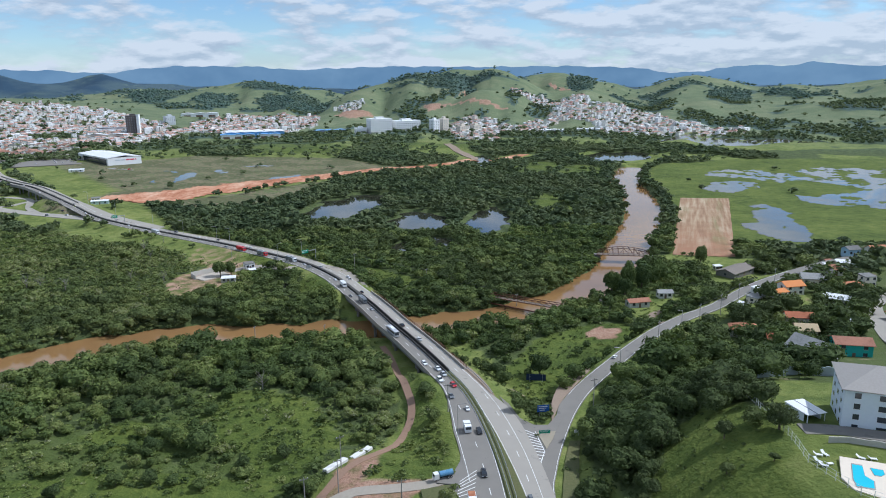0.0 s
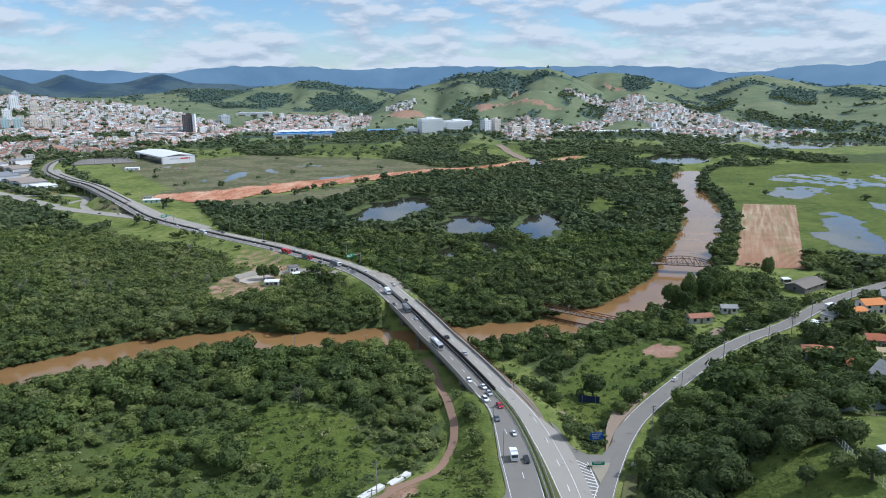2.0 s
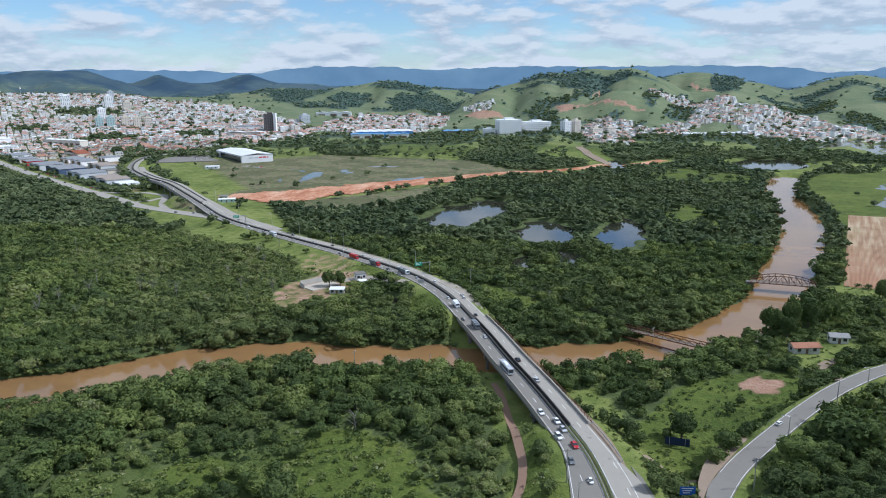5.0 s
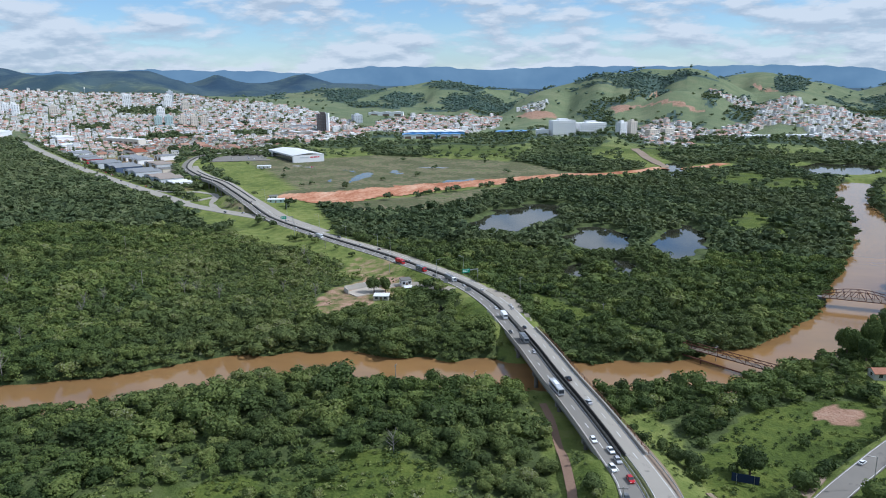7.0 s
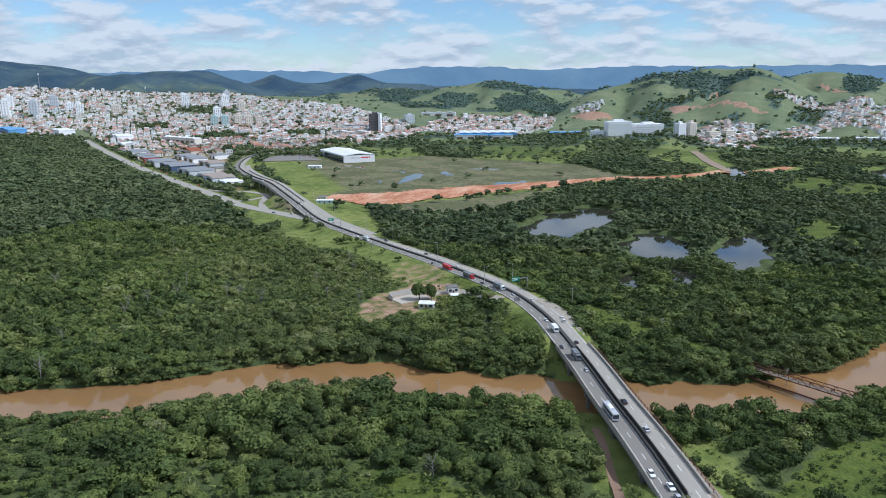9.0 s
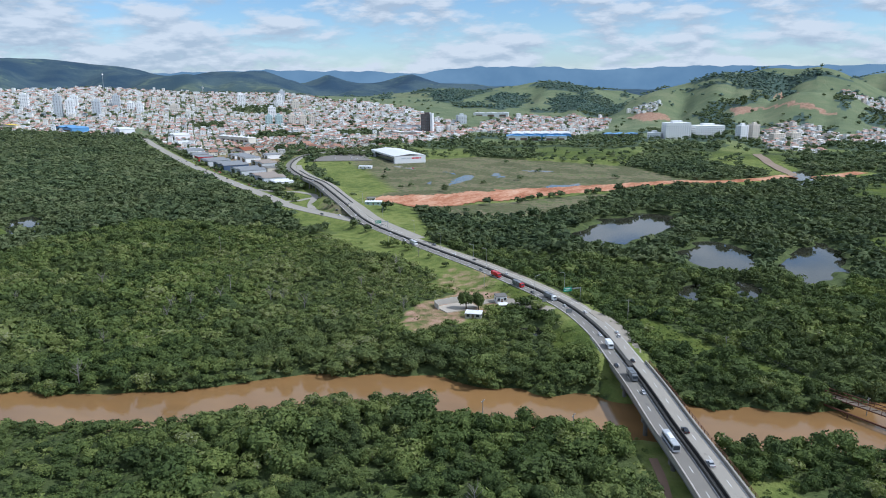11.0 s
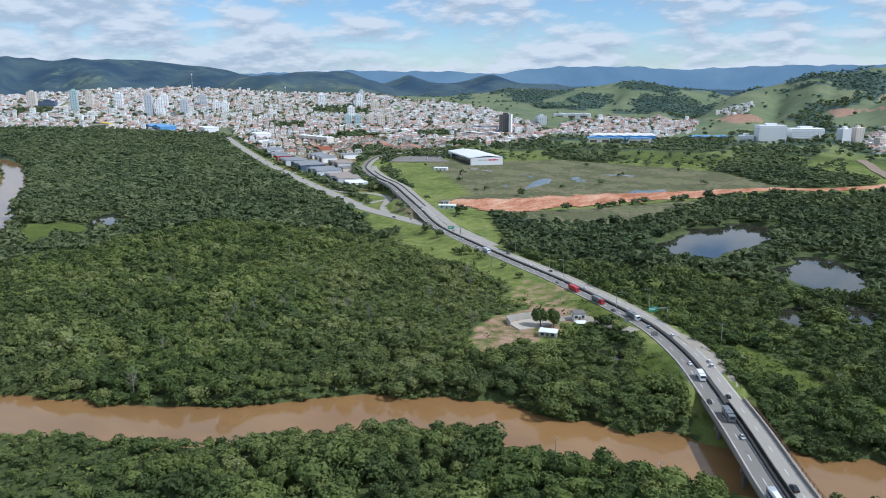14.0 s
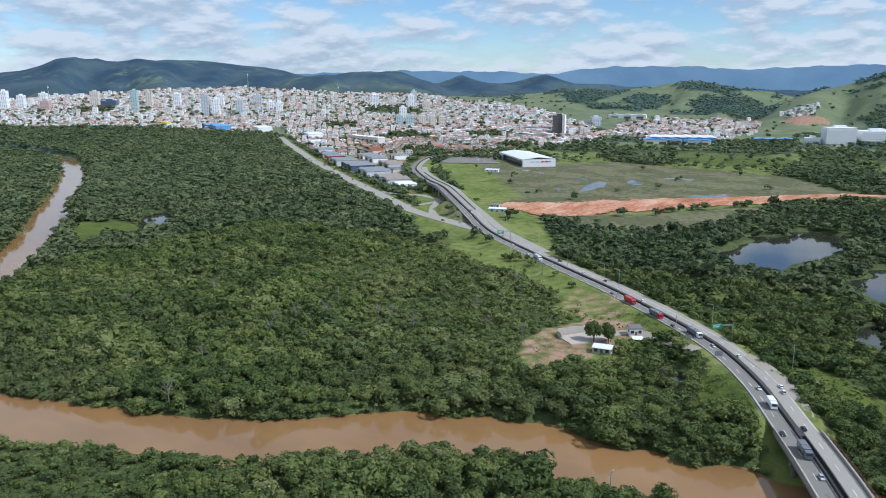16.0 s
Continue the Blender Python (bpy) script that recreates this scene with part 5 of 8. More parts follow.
first = utility_pole(-92, 128, 20)
for x, y, h in ((-27, 168, 30), (-26, 156, 30), (-33, 150, 30), (1.0, 196, 10), (-10, 146, 20), (-48, 376, 55), (-8.2, 344, 55), (34, 318, 55), (-46, 262, 80), (-73, 262, 80), (100, 266, 50), (112, 276, 50), (78, 246, 50), (45, 200, 20), (124, 288, 50),
                (150, 312, 50), (-236, 350, 30), (-300, 420, 30)):
    copy_thing(first, pose(x, y, float(ground(x, y)), 0, 0, h))


TYRE_GREY = plain("dull_cable", (0.06, 0.06, 0.06), (0.12, 0.12, 0.12), 0.5, 3, 0.8)


def cable(points, sag, label):
    root = tagged(new("power_line"), label, "power line")
    for k in (-0.9, 0.0, 0.9):
        for (x0, y0), (x1, y1) in zip(points, points[1:]):
            z0, z1 = float(ground(x0, y0)) + 8.8, float(ground(x1, y1)) + 8.8
            v = [Vector((x0 + (x1 - x0) * s + k * 0.5, y0 + (y1 - y0) * s + k * 0.7, z0 + (z1 - z0) * s - sag * 4 * s * (1 - s))) for s in np.linspace(0, 1, 9)]
            cu = bpy.data.curves.new("wire", "CURVE")
            cu.dimensions, cu.bevel_depth, cu.bevel_resolution = "3D", 0.014, 0
            sp = cu.splines.new("POLY")
            sp.points.add(len(v) - 1)
            for q, p in zip(sp.points, v):
                q.co = (*p, 1)
            cu.materials.append(TYRE_GREY)
            ob = new("wire", cu)
            ob.parent = root


cable([(-48, 376), (-8.2, 344), (34, 318)], 1.2, "grey power cables over the tree tops by the river")
cable([(100, 266), (112, 276), (124, 288), (150, 312)], 0.5, "grey power cables along the side road")

# precast beams beside the track
WHITE_BEAM = plain("white_precast", (0.58, 0.57, 0.54), (0.78, 0.77, 0.74), 0.5, 3, 0.8)
for (x0, y0), (x1, y1) in (((-30.9, 165.9), (-26.3, 172.0)), ((-24.9, 173.5), (-20.6, 179.5))):
    head = math.degrees(math.atan2(-(x1 - x0), y1 - y0))
    long = math.hypot(x1 - x0, y1 - y0)
    z = float(ground((x0 + x1) / 2, (y0 + y1) / 2))
    root = tagged(new("beam_stack"), "stack of long white precast concrete beams on bare earth", "beam stack", "stacks of white beams")
    for k in range(3):
        part("beam", box(-0.95 + 0.65 * k, -long / 2 + 0.25 * (k % 2), 0.05, -0.4 + 0.65 * k, long / 2, 0.75 + 0.05 * k, 0.04), WHITE_BEAM, root)
    root.matrix_basis = pose((x0 + x1) / 2, (y0 + y1) / 2, z, 0, 0, head)


# ---- houses ----
def tint_material(name, *stops, size=0.6, big=5.0, rough=0.85, bump=0.2, by="object", ribs=0.0):
    """A painted or tiled surface whose colour differs from thing to thing (or piece to piece)."""
    m = Nodes(name)
    chance = m.n.new("ShaderNodeObjectInfo").outputs["Random"] if by == "object" else m.place["Random Per Island"]
    colour = m.ramp(chance, *stops)
    wear = m.math("ADD", m.math("MULTIPLY", m.noise(size), 0.5), m.math("MULTIPLY", m.noise(big, 5), 0.5))
    colour = m.mix(1.0, colour, m.ramp(wear, (0.30, (0.62, 0.60, 0.57)), (0.52, (0.95, 0.95, 0.95)), (0.7, (1.08, 1.07, 1.05))), "MULTIPLY")
    m.bump(m.noise(size), bump, 0.05)
    return m.done(colour, rough)


WALLS = tint_material("painted_render", (0.0, (0.72, 0.70, 0.66)), (0.35, (0.80, 0.79, 0.76)), (0.55, (0.66, 0.60, 0.50)), (0.75, (0.74, 0.73, 0.72)), (0.9, (0.60, 0.52, 0.44)), (1.0, (0.55, 0.62, 0.66)))
TILES = tint_material("clay_tiles", (0.0, (0.30, 0.095, 0.050)), (0.4, (0.42, 0.150, 0.075)), (0.75, (0.50, 0.21, 0.11)), (1.0, (0.33, 0.16, 0.11)), bump=0.5)
FIBRE = tint_material("fibre_cement", (0.0, (0.13, 0.13, 0.125)), (0.5, (0.22, 0.22, 0.21)), (1.0, (0.36, 0.36, 0.35)), bump=0.4)
# far town walls and roofs are paled, the haze being part of their colours
TOWN_WALLS = tint_material("town_walls", (0.0, (0.78, 0.78, 0.78)), (0.45, (0.88, 0.88, 0.88)), (0.75, (0.82, 0.80, 0.76)), (0.9, (0.72, 0.64, 0.56)), (0.97, (0.62, 0.68, 0.74)), (1.0, (0.60, 0.42, 0.34)), by="island", size=2, big=20)
TOWN_TILES = tint_material("town_tiles", (0.0, (0.38, 0.20, 0.16)), (0.4, (0.46, 0.28, 0.22)), (0.8, (0.55, 0.40, 0.33)), (1.0, (0.44, 0.35, 0.31)), by="island", size=2, big=20)
TOWN_FLAT = tint_material("town_flat_roofs", (0.0, (0.34, 0.35, 0.37)), (0.3, (0.60, 0.61, 0.63)), (0.65, (0.84, 0.85, 0.86)), (1.0, (0.80, 0.78, 0.76)), by="island", size=2, big=20)
WHITE_METAL = plain("white_metal_roof", (0.66, 0.67, 0.68), (0.82, 0.82, 0.82), 1.5, 9, 0.5, 0.0, 0.4)
BLUE_METAL = plain("blue_metal_roof", (0.09, 0.26, 0.52), (0.17, 0.38, 0.64), 1.5, 9, 0.5)
GREY_METAL = plain("grey_metal_roof", (0.17, 0.18, 0.19), (0.30, 0.31, 0.325), 1.5, 9, 0.65)
GLASS = plain("window_glass", (0.020, 0.026, 0.034), (0.05, 0.06, 0.075), 1.0, 4, 0.12, 0, 0.6, 0.0)
# far panes lifted from dark to mid grey, as haze would do
TOWN_GLASS = plain("hazy_windows", (0.14, 0.155, 0.175), (0.24, 0.255, 0.275), 1.0, 4, 0.3, 0, 0.5, 0.0)
# clay tiles dulled in colour to stand for haze over the town
MUTED_TILES = tint_material("haze_muted_tiles", (0.0, (0.27, 0.135, 0.095)), (0.4, (0.35, 0.19, 0.135)), (0.8, (0.44, 0.27, 0.20)), (1.0, (0.33, 0.25, 0.21)), bump=0.5)
DOOR = plain("dark_door", (0.10, 0.07, 0.05), (0.20, 0.14, 0.10), 0.4, 2, 0.6)


def gable_roof(w, d, eave, rise, over=0.5, hip=0.0):
    """A pitched roof with thickness over a plan w by d, ridge along w."""
    bm = bmesh.new()
    a, b = w / 2 + over, d / 2 + over
    for dz in (0.0, -0.18):
        z0, z1 = eave + dz, eave + rise + dz
        r = a - hip * b
        q = [bm.verts.new(p) for p in ((-a, -b, z0), (a, -b, z0), (a, b, z0), (-a, b, z0), (-r, 0, z1), (r, 0, z1))]
        order = ((0, 1, 5, 4), (2, 3, 4, 5), (1, 2, 5), (3, 0, 4)) if hip else ((0, 1, 5, 4), (2, 3, 4, 5))
        for f in order:
            bm.faces.new([q[i] for i in (f if dz == 0 else f[::-1])])
    bm.verts.ensure_lookup_table()
    for i in range(4):
        j = (i + 1) % 4
        if hip or i in (0, 2):
            bm.faces.new([bm.verts[k] for k in (i, i + 6, j + 6, j)])
    if not hip:
        for i, j in ((1, 5), (5, 2), (3, 4), (4, 0)):
            bm.faces.new([bm.verts[k] for k in (i, i + 6, j + 6, j)])
    bmesh.ops.recalc_face_normals(bm, faces=bm.faces)
    return bm


def house(w, d, h, roof, label, floors=1, wall=None, roofing=None, rise=None, group="", category="house"):
    """A small house: walls with a gable, a roof, windows with frames and sills, and a door. Its front looks to -y."""
    root = tagged(new("house"), label, category, group)
    rise = rise if rise is not None else 0.28 * d
    bm = bmesh.new()
    boxed(bm, -w / 2, -d / 2, -1.2, w / 2, d / 2, h)
    if roof == "gable":
        for s in (-1, 1):
            t = [bm.verts.new(p) for p in ((s * w / 2, -d / 2, h), (s * w / 2, d / 2, h), (s * w / 2, 0, h + rise * 0.93))]
            bm.faces.new(t)
    part("wall", bm, wall or WALLS, root)
    if roof in ("gable", "hip"):
        part("roof", gable_roof(w, d, h + 0.05, rise, 0.55, 0.85 if roof == "hip" else 0.0), roofing or TILES, root)
    else:
        bm = box(-w / 2 - 0.2, -d / 2 - 0.2, h + 0.004, w / 2 + 0.2, d / 2 + 0.2, h + 0.22, 0.03)
        bm.verts.ensure_lookup_table()
        for q in bm.verts:
            if q.co.z > h + 0.1:
                q.co.z += 0.09 * (q.co.y + d / 2)
        part("roof", bm, roofing or FIBRE, root)
    step_z = h / floors
    for k in range(floors):
        zz = k * step_z + step_z * 0.42
        for s in (-0.3, 0.3):
            win = part("window", box(s * w - 0.65, -d / 2 - 0.05, zz, s * w + 0.65, -d / 2 - 0.004, zz + 1.15), GLASS, root)
            part("sill", box(s * w - 0.8, -d / 2 - 0.16, zz - 0.12, s * w + 0.8, -d / 2 - 0.004, zz - 0.01), CONCRETE, win)
        for s in (-1, 1):
            part("window", box(min(s * w / 2 + 0.004 * s, s * w / 2 + 0.05 * s), -0.6, zz, max(s * w / 2 + 0.004 * s, s * w / 2 + 0.05 * s), 0.6, zz + 1.1), GLASS, root)
    part("door", box(-0.5, -d / 2 - 0.05, 0.0, 0.5, -d / 2 - 0.004, 2.05, 0.01), DOOR, root)
    return root


def stand(ob, x, y, turn, dz=0.0):
    ob.matrix_basis = pose(x, y, float(ground(x, y)) + dz, 0, 0, turn)
    return ob


PINK = plain("pink_render", (0.42, 0.24, 0.24), (0.54, 0.33, 0.32), 0.6, 4)
TEAL = plain("teal_render", (0.03, 0.30, 0.28), (0.05, 0.40, 0.37), 0.6, 4)
SKY_BLUE = plain("blue_render", (0.30, 0.48, 0.62), (0.42, 0.60, 0.72), 0.6, 4)
CREAM = plain("cream_render", (0.62, 0.58, 0.48), (0.74, 0.70, 0.60), 0.6, 4)
BRIGHT_TILE = plain("new_orange_tiles", (0.52, 0.17, 0.045), (0.66, 0.27, 0.09), 0.35, 4, 0.8, bump=0.5)
VH = "houses of the village"
stand(house(8.8, 6.4, 4.23, "gable", "two-storey house with a bright orange tiled roof", 2, None, BRIGHT_TILE, group=VH), 151, 299, 12)
stand(house(5.6, 4.8, 2.76, "gable", "low house with an orange tiled lean-to roof", 1, None, BRIGHT_TILE, 1.2, VH), 143.5, 294, 20)
stand(house(4, 3.6, 2.58, "flat", "small white flat-roofed shed by the road", 1, None, WHITE_METAL, group=VH), 138, 302, 25)
stand(house(4.4, 3.6, 2.67, "flat", "small pink roadside kiosk with a red front", 1, PINK, WHITE_METAL, group=VH), 124, 284, 45)
stand(house(7.2, 4.8, 2.58, "flat", "low grey-roofed workshop beside the road", 1, None, FIBRE, group=VH), 133.5, 293, 42)
stand(house(9.6, 7.2, 3.31, "gable", "house under a wide grey fibre-cement roof", 1, None, FIBRE, group=VH), 168, 314, -15)
stand(house(8.8, 6.4, 3.13, "gable", "white house under a pale grey gable roof", 1, None, FIBRE, group=VH), 177, 324, -12)
stand(house(8, 6.4, 3.13, "gable", "house with a weathered red tile roof", 1, CREAM, TILES, group=VH), 207, 371, 20)
stand(house(7.2, 5.6, 3.86, "gable", "pale blue house with a dark roof", 1, SKY_BLUE, FIBRE, group=VH), 218, 372, 14)
stand(house(8.8, 6.4, 3.31, "gable", "cream house with a terracotta roof behind trees", 1, CREAM, TILES, group=VH), 234, 376, 10)
stand(house(12.8, 5.6, 3.13, "flat", "long shed with a white sheet-metal roof", 1, None, WHITE_METAL, group=VH), 205, 349, -18)
stand(house(7.2, 5.6, 2.94, "flat", "low house with a pale blue-white metal roof", 1, None, WHITE_METAL, group=VH), 193, 343, -5)
stand(house(8, 6.4, 3.31, "gable", "pink house with a reddish tile roof", 1, PINK, TILES, group=VH), 178, 301, 15)
stand(house(5.6, 4.8, 4.97, "flat", "narrow two-storey cream house with square windows", 2, CREAM, FIBRE, group=VH), 190, 309, 10)
stand(house(10.4, 7.2, 4.05, "gable", "garage with a broad white metal roof and open front", 1, None, WHITE_METAL, 1.2, VH), 162, 281, -35)
stand(house(7.2, 6.4, 3.31, "hip", "house with a red roof behind mango trees", 1, None, TILES, group=VH), 186, 330, 5)
stand(house(10.4, 6.4, 3.13, "hip", "long house with a faded terracotta hip roof", 1, None, TILES, group=VH), 112, 252, -15)
stand(house(9.6, 6.4, 3.13, "gable", "house with a red clay tile roof and white walls", 1, None, TILES, group=VH), 118, 236, -12)
stand(house(7.2, 6.4, 4.23, "gable", "house with a yellow-grey patched roof", 1, CREAM, plain("patched_tiles", (0.38, 0.28, 0.15), (0.52, 0.42, 0.28), 0.5, 3), group=VH), 131, 246, -10)
stand(house(12, 8.8, 4.05, "gable", "large pale house under a grey tiled gable roof", 1, None, FIBRE, 3.4, VH), 117, 214, -62)
stand(house(11.2, 7.2, 4.78, "gable", "shop with a teal front and red-brown roof", 2, TEAL, TILES, 1.6, VH), 134, 222, -12)
stand(house(12.8, 4.8, 3.31, "flat", "long white-roofed building with water tanks", 1, None, WHITE_METAL, group=VH), 152, 256, -12)
stand(house(10.4, 5.6, 3.13, "gable", "long low house with a dull red roof", 1, None, TILES, group=VH), 137, 262, -10)
stand(house(7.2, 6.4, 3.13, "hip", "house with a terracotta roof across the street", 1, None, TILES, group=VH), 176, 262, 12)
stand(house(8, 6.4, 3.31, "gable", "white house with a grey roof across the street", 1, None, FIBRE, group=VH), 172, 238, 8)
stand(house(9.6, 6.4, 3.31, "gable", "house with a weathered tile roof at the street corner", 1, CREAM, TILES, group=VH), 160, 214, 10)
stand(house(8, 7.2, 3.31, "hip", "house with a clay roof behind the street", 1, None, TILES, group=VH), 196, 284, 12)
stand(house(9.6, 4.8, 2.58, "gable", "riverside hut with a faded red and white roof", 1, None, TILES, 1.2, VH), 87, 307, 12)
stand(house(6.4, 4, 2.58, "gable", "small white hut by the river trees", 1, None, FIBRE, 1.2, VH), 103, 320, 0)
stand(house(20, 10, 2.6, "gable", "long low barn under an old grey-brown roof", 1, CONCRETE_DARK, plain("old_roof", (0.14, 0.12, 0.105), (0.27, 0.235, 0.20), 0.6, 5, 0.95), 1.8, category="barn"), 152, 360, 40)
stand(house(4, 2.8, 2.21, "flat", "white hut at the edge of the field", 1, None, WHITE_METAL, group=VH), 147, 371, 15)
street = smooth(np.array([(150, 190), (156, 224), (166, 256), (178, 284), (200, 300), (238, 322)], float), 4)
draped("road", street, -4, 4, 0.14, ASPHALT_PALE, "grey residential street between houses", "road")

# the ruin and the white hut beside the highway
RUIN = plain("stained_wall", (0.34, 0.32, 0.28), (0.58, 0.56, 0.51), 0.6, 4, 0.9)
root = tagged(new("ruin"), "roofless walls of a ruined shed on bare ground", "ruin")
for (x0, y0), (x1, y1), h in (((-133.4, 366), (-121.5, 381), 2.6), ((-133.4, 366), (-129.5, 361.5), 2.2), ((-121.5, 381), (-116, 376.5), 1.6)):
    bm = bmesh.new()
    n = 9
    z = float(ground(x0, y0))
    way = Vector((x1 - x0, y1 - y0, 0))
    side = Vector((way.y, -way.x, 0)).normalized() * 0.15
    rows = []
    for i in range(n + 1):
        p = Vector((x0, y0, z - 0.4)) + way * i / n
        top = h + 0.35 * math.sin(i * 2.1) * (0.4 if i % 3 else 1)
        rows.append([bm.verts.new(p + side), bm.verts.new(p - side), bm.verts.new(p - side + Vector((0, 0, top + 0.4))), bm.verts.new(p + side + Vector((0, 0, top + 0.4)))])
    for a, b in zip(rows, rows[1:]):
        for k in range(4):
            bm.faces.new((a[k], b[k], b[(k + 1) % 4], a[(k + 1) % 4]))
    bm.faces.new(rows[0])
    bm.faces.new(rows[-1][::-1])
    bmesh.ops.recalc_face_normals(bm, faces=bm.faces)
    part("wall", bm, RUIN, root)
slab("floor_slab", [(-132, 364), (-122, 378), (-114, 371), (-124, 358)], float(ground(-123, 368)) + 0.5, 0.8, plain("dusty_slab", (0.36, 0.31, 0.25), (0.52, 0.47, 0.40), 0.6, 4, 0.95), "dusty concrete slab of a demolished building", "concrete slab")
stand(house(5, 4, 3.2, "flat", "small white cube-shaped hut with a flat roof", 1, WHITE_METAL, CONCRETE_DARK, category="hut"), -107, 382.5, 35)
stand(house(7, 4, 2.2, "flat", "collapsed white-roofed shack among shrubs", 1, RUIN, WHITE_METAL, category="hut"), -111, 357, 10)
stand(house(4, 3, 2.2, "flat", "low white shack beside an entrance", 1, RUIN, WHITE_METAL, category="hut"), -103, 374, 30)

# ---- the block of flats, its garden and pool on the hill ----
FLATS = plain("flats_render", (0.56, 0.62, 0.68), (0.70, 0.75, 0.80), 0.6, 5)
FLATS_ROOF = plain("flats_roof", (0.26, 0.24, 0.22), (0.42, 0.39, 0.36), 0.4, 5, 0.9, bump=0.5)
root = tagged(new("apartment_building"), "pale blue four-storey block of flats with a grey hip roof", "apartment building")
bw, bd, bh = 34.0, 15.0, 9.8
part("wall", box(0, 0, -2, bw, bd, bh, 0.03), FLATS, root)
bm = gable_roof(bw, bd, bh + 0.05, 3.2, 0.7, 0.95)
bmesh.ops.translate(bm, verts=bm.verts, vec=(bw / 2, bd / 2, 0))
part("roof", bm, FLATS_ROOF, root)
for k in range(4):
    for i in range(7):
        x0 = 2.0 + i * 4.6
        zz = 0.7 + k * 2.4
        win = part("window", box(x0, -0.06, zz, x0 + (2.4 if i % 3 else 1.2), -0.004, zz + 1.2), GLASS, root)
        part("window_frame", box(x0 - 0.1, -0.09, zz - 0.12, x0 + (2.5 if i % 3 else 1.3), -0.004, zz - 0.02), PAINT, win)
    for j in range(3):
        part("window", box(-0.06, 2.2 + 4.6 * j, 0.7 + 2.4 * k, -0.004, 3.4 + 4.6 * j, 1.7 + 2.4 * k), GLASS, root)
# flat dark panel: the stairwell's shade is put into its colour
part("stairwell", box(11.0, -0.12, -1, 13.6, -0.004, bh - 0.3, 0.02), plain("stair_shade", (0.24, 0.22, 0.20), (0.34, 0.32, 0.30)), root)
part("entrance", box(11.5, -0.2, -0.6, 13.1, -0.124, 1.9), GLASS, root)
root.matrix_basis = pose(85.2, 141.2, 25.6, 0, 0, -21)

root = tagged(new("pavilion"), "open garden pavilion with a flat white roof", "pavilion")
part("roof", box(-3.8, -5.6, 3.0, 3.8, 5.6, 3.25, 0.04), WHITE_METAL, root)
part("ridge_cap", box(-0.15, -5.6, 3.254, 0.15, 5.6, 3.33), GREY_METAL, root)
part("back_wall", box(-3.5, 5.0, -0.8, 3.5, 5.25, 2.995), FLATS, root)
for sx in (-3.4, 3.4):
    part("side_wall", box(sx - 0.12, -3.5, -0.8, sx + 0.12, 4.98, 2.995), FLATS, root)
    part("pillar", tube(0.16, (sx, -5.2, -0.8), (sx, -5.2, 3.0), 8), PAINT, root)
root.matrix_basis = pose(80.6, 147.5, float(ground(80.6, 147.5)) + 0.15, 0, 0, 14) @ Matrix.Scale(0.66, 4)


def wall_run(name, points, high, thick, material, label, category):
    bm = bmesh.new()
    for (x0, y0), (x1, y1) in zip(points, points[1:]):
        n = max(2, int(math.hypot(x1 - x0, y1 - y0) / 3))
        for i in range(n):
            ax, ay, bx, by = x0 + (x1 - x0) * i / n, y0 + (y1 - y0) * i / n, x0 + (x1 - x0) * (i + 1) / n, y0 + (y1 - y0) * (i + 1) / n
            z = float(ground((ax + bx) / 2, (ay + by) / 2))
            boxed(bm, (ax + bx) / 2 - math.hypot(bx - ax, by - ay) / 2 - 0.01, (ay + by) / 2 - thick / 2, z - 0.8, (ax + bx) / 2 + math.hypot(bx - ax, by - ay) / 2 + 0.01, (ay + by) / 2 + thick / 2, z + high,
                  math.atan2(by - ay, bx - ax))
    return tagged(part(name, bm, material, None, label), "", category)


wall_run("garden_wall", [(78.5, 185), (89, 187.5), (101.7, 191), (110, 186.5), (124, 181)], 2.7, 0.22, plain("blue_grey_render", (0.36, 0.42, 0.46), (0.50, 0.55, 0.58), 0.6, 5), "blue-grey rendered wall round the garden", "garden wall")
wall_run("garden_wall", [(79, 134.3), (83, 134), (90, 130.6), (110, 122)], 1.3, 0.25, RUIN, "stained white retaining wall below the driveway", "retaining wall")


def rail_fence(points, label):
    root = tagged(new("fence"), label, "fence")
    shared = None
    for (x0, y0), (x1, y1) in zip(points, points[1:]):
        n = max(2, int(math.hypot(x1 - x0, y1 - y0) / 2.0))
        for i in range(n):
            ax, ay, bx, by = x0 + (x1 - x0) * i / n, y0 + (y1 - y0) * i / n, x0 + (x1 - x0) * (i + 1) / n, y0 + (y1 - y0) * (i + 1) / n
            az, bz = float(ground(ax, ay)), float(ground(bx, by))
            if shared is None:
                post = part("post", tube(0.06, (0, 0, -0.4), (0, 0, 1.9), 6), PAINT, root)
                shared = post.data
            else:
                post = new("post", shared)
                post.parent = root
            post.matrix_basis = pose(ax, ay, az)
            for h in (0.35, 1.1, 1.8):
                part("rail", tube(0.035, (ax, ay, az + h), (bx, by, bz + h), 4), PAINT, root)
    return root


rail_fence([(79.6, 186), (76, 168), (72.7, 152), (72.4, 138), (71.8, 132), (70.9, 126.5), (72.4, 119.4), (74, 114), (80, 108)], "white metal fence along the top of a grassy slope")
drive_line = smooth(np.array([(76.5, 140.6), (83, 139.8), (92, 135.2), (110, 126)], float), 2)
draped("road", drive_line, -2.4, 2.4, 0.14, ASPHALT, "asphalt driveway before the flats", "driveway")
DECK = plain("pool_deck", (0.62, 0.53, 0.42), (0.76, 0.68, 0.57), 0.4, 3, 0.8)
slab("pool_deck", [(77.5, 127.5), (85.5, 124.2), (96, 118), (90, 106), (78.4, 111.8), (73.9, 115.8), (73.7, 119.8)], 27.35, 0.9, DECK, "pale stone pool deck", "pool deck")
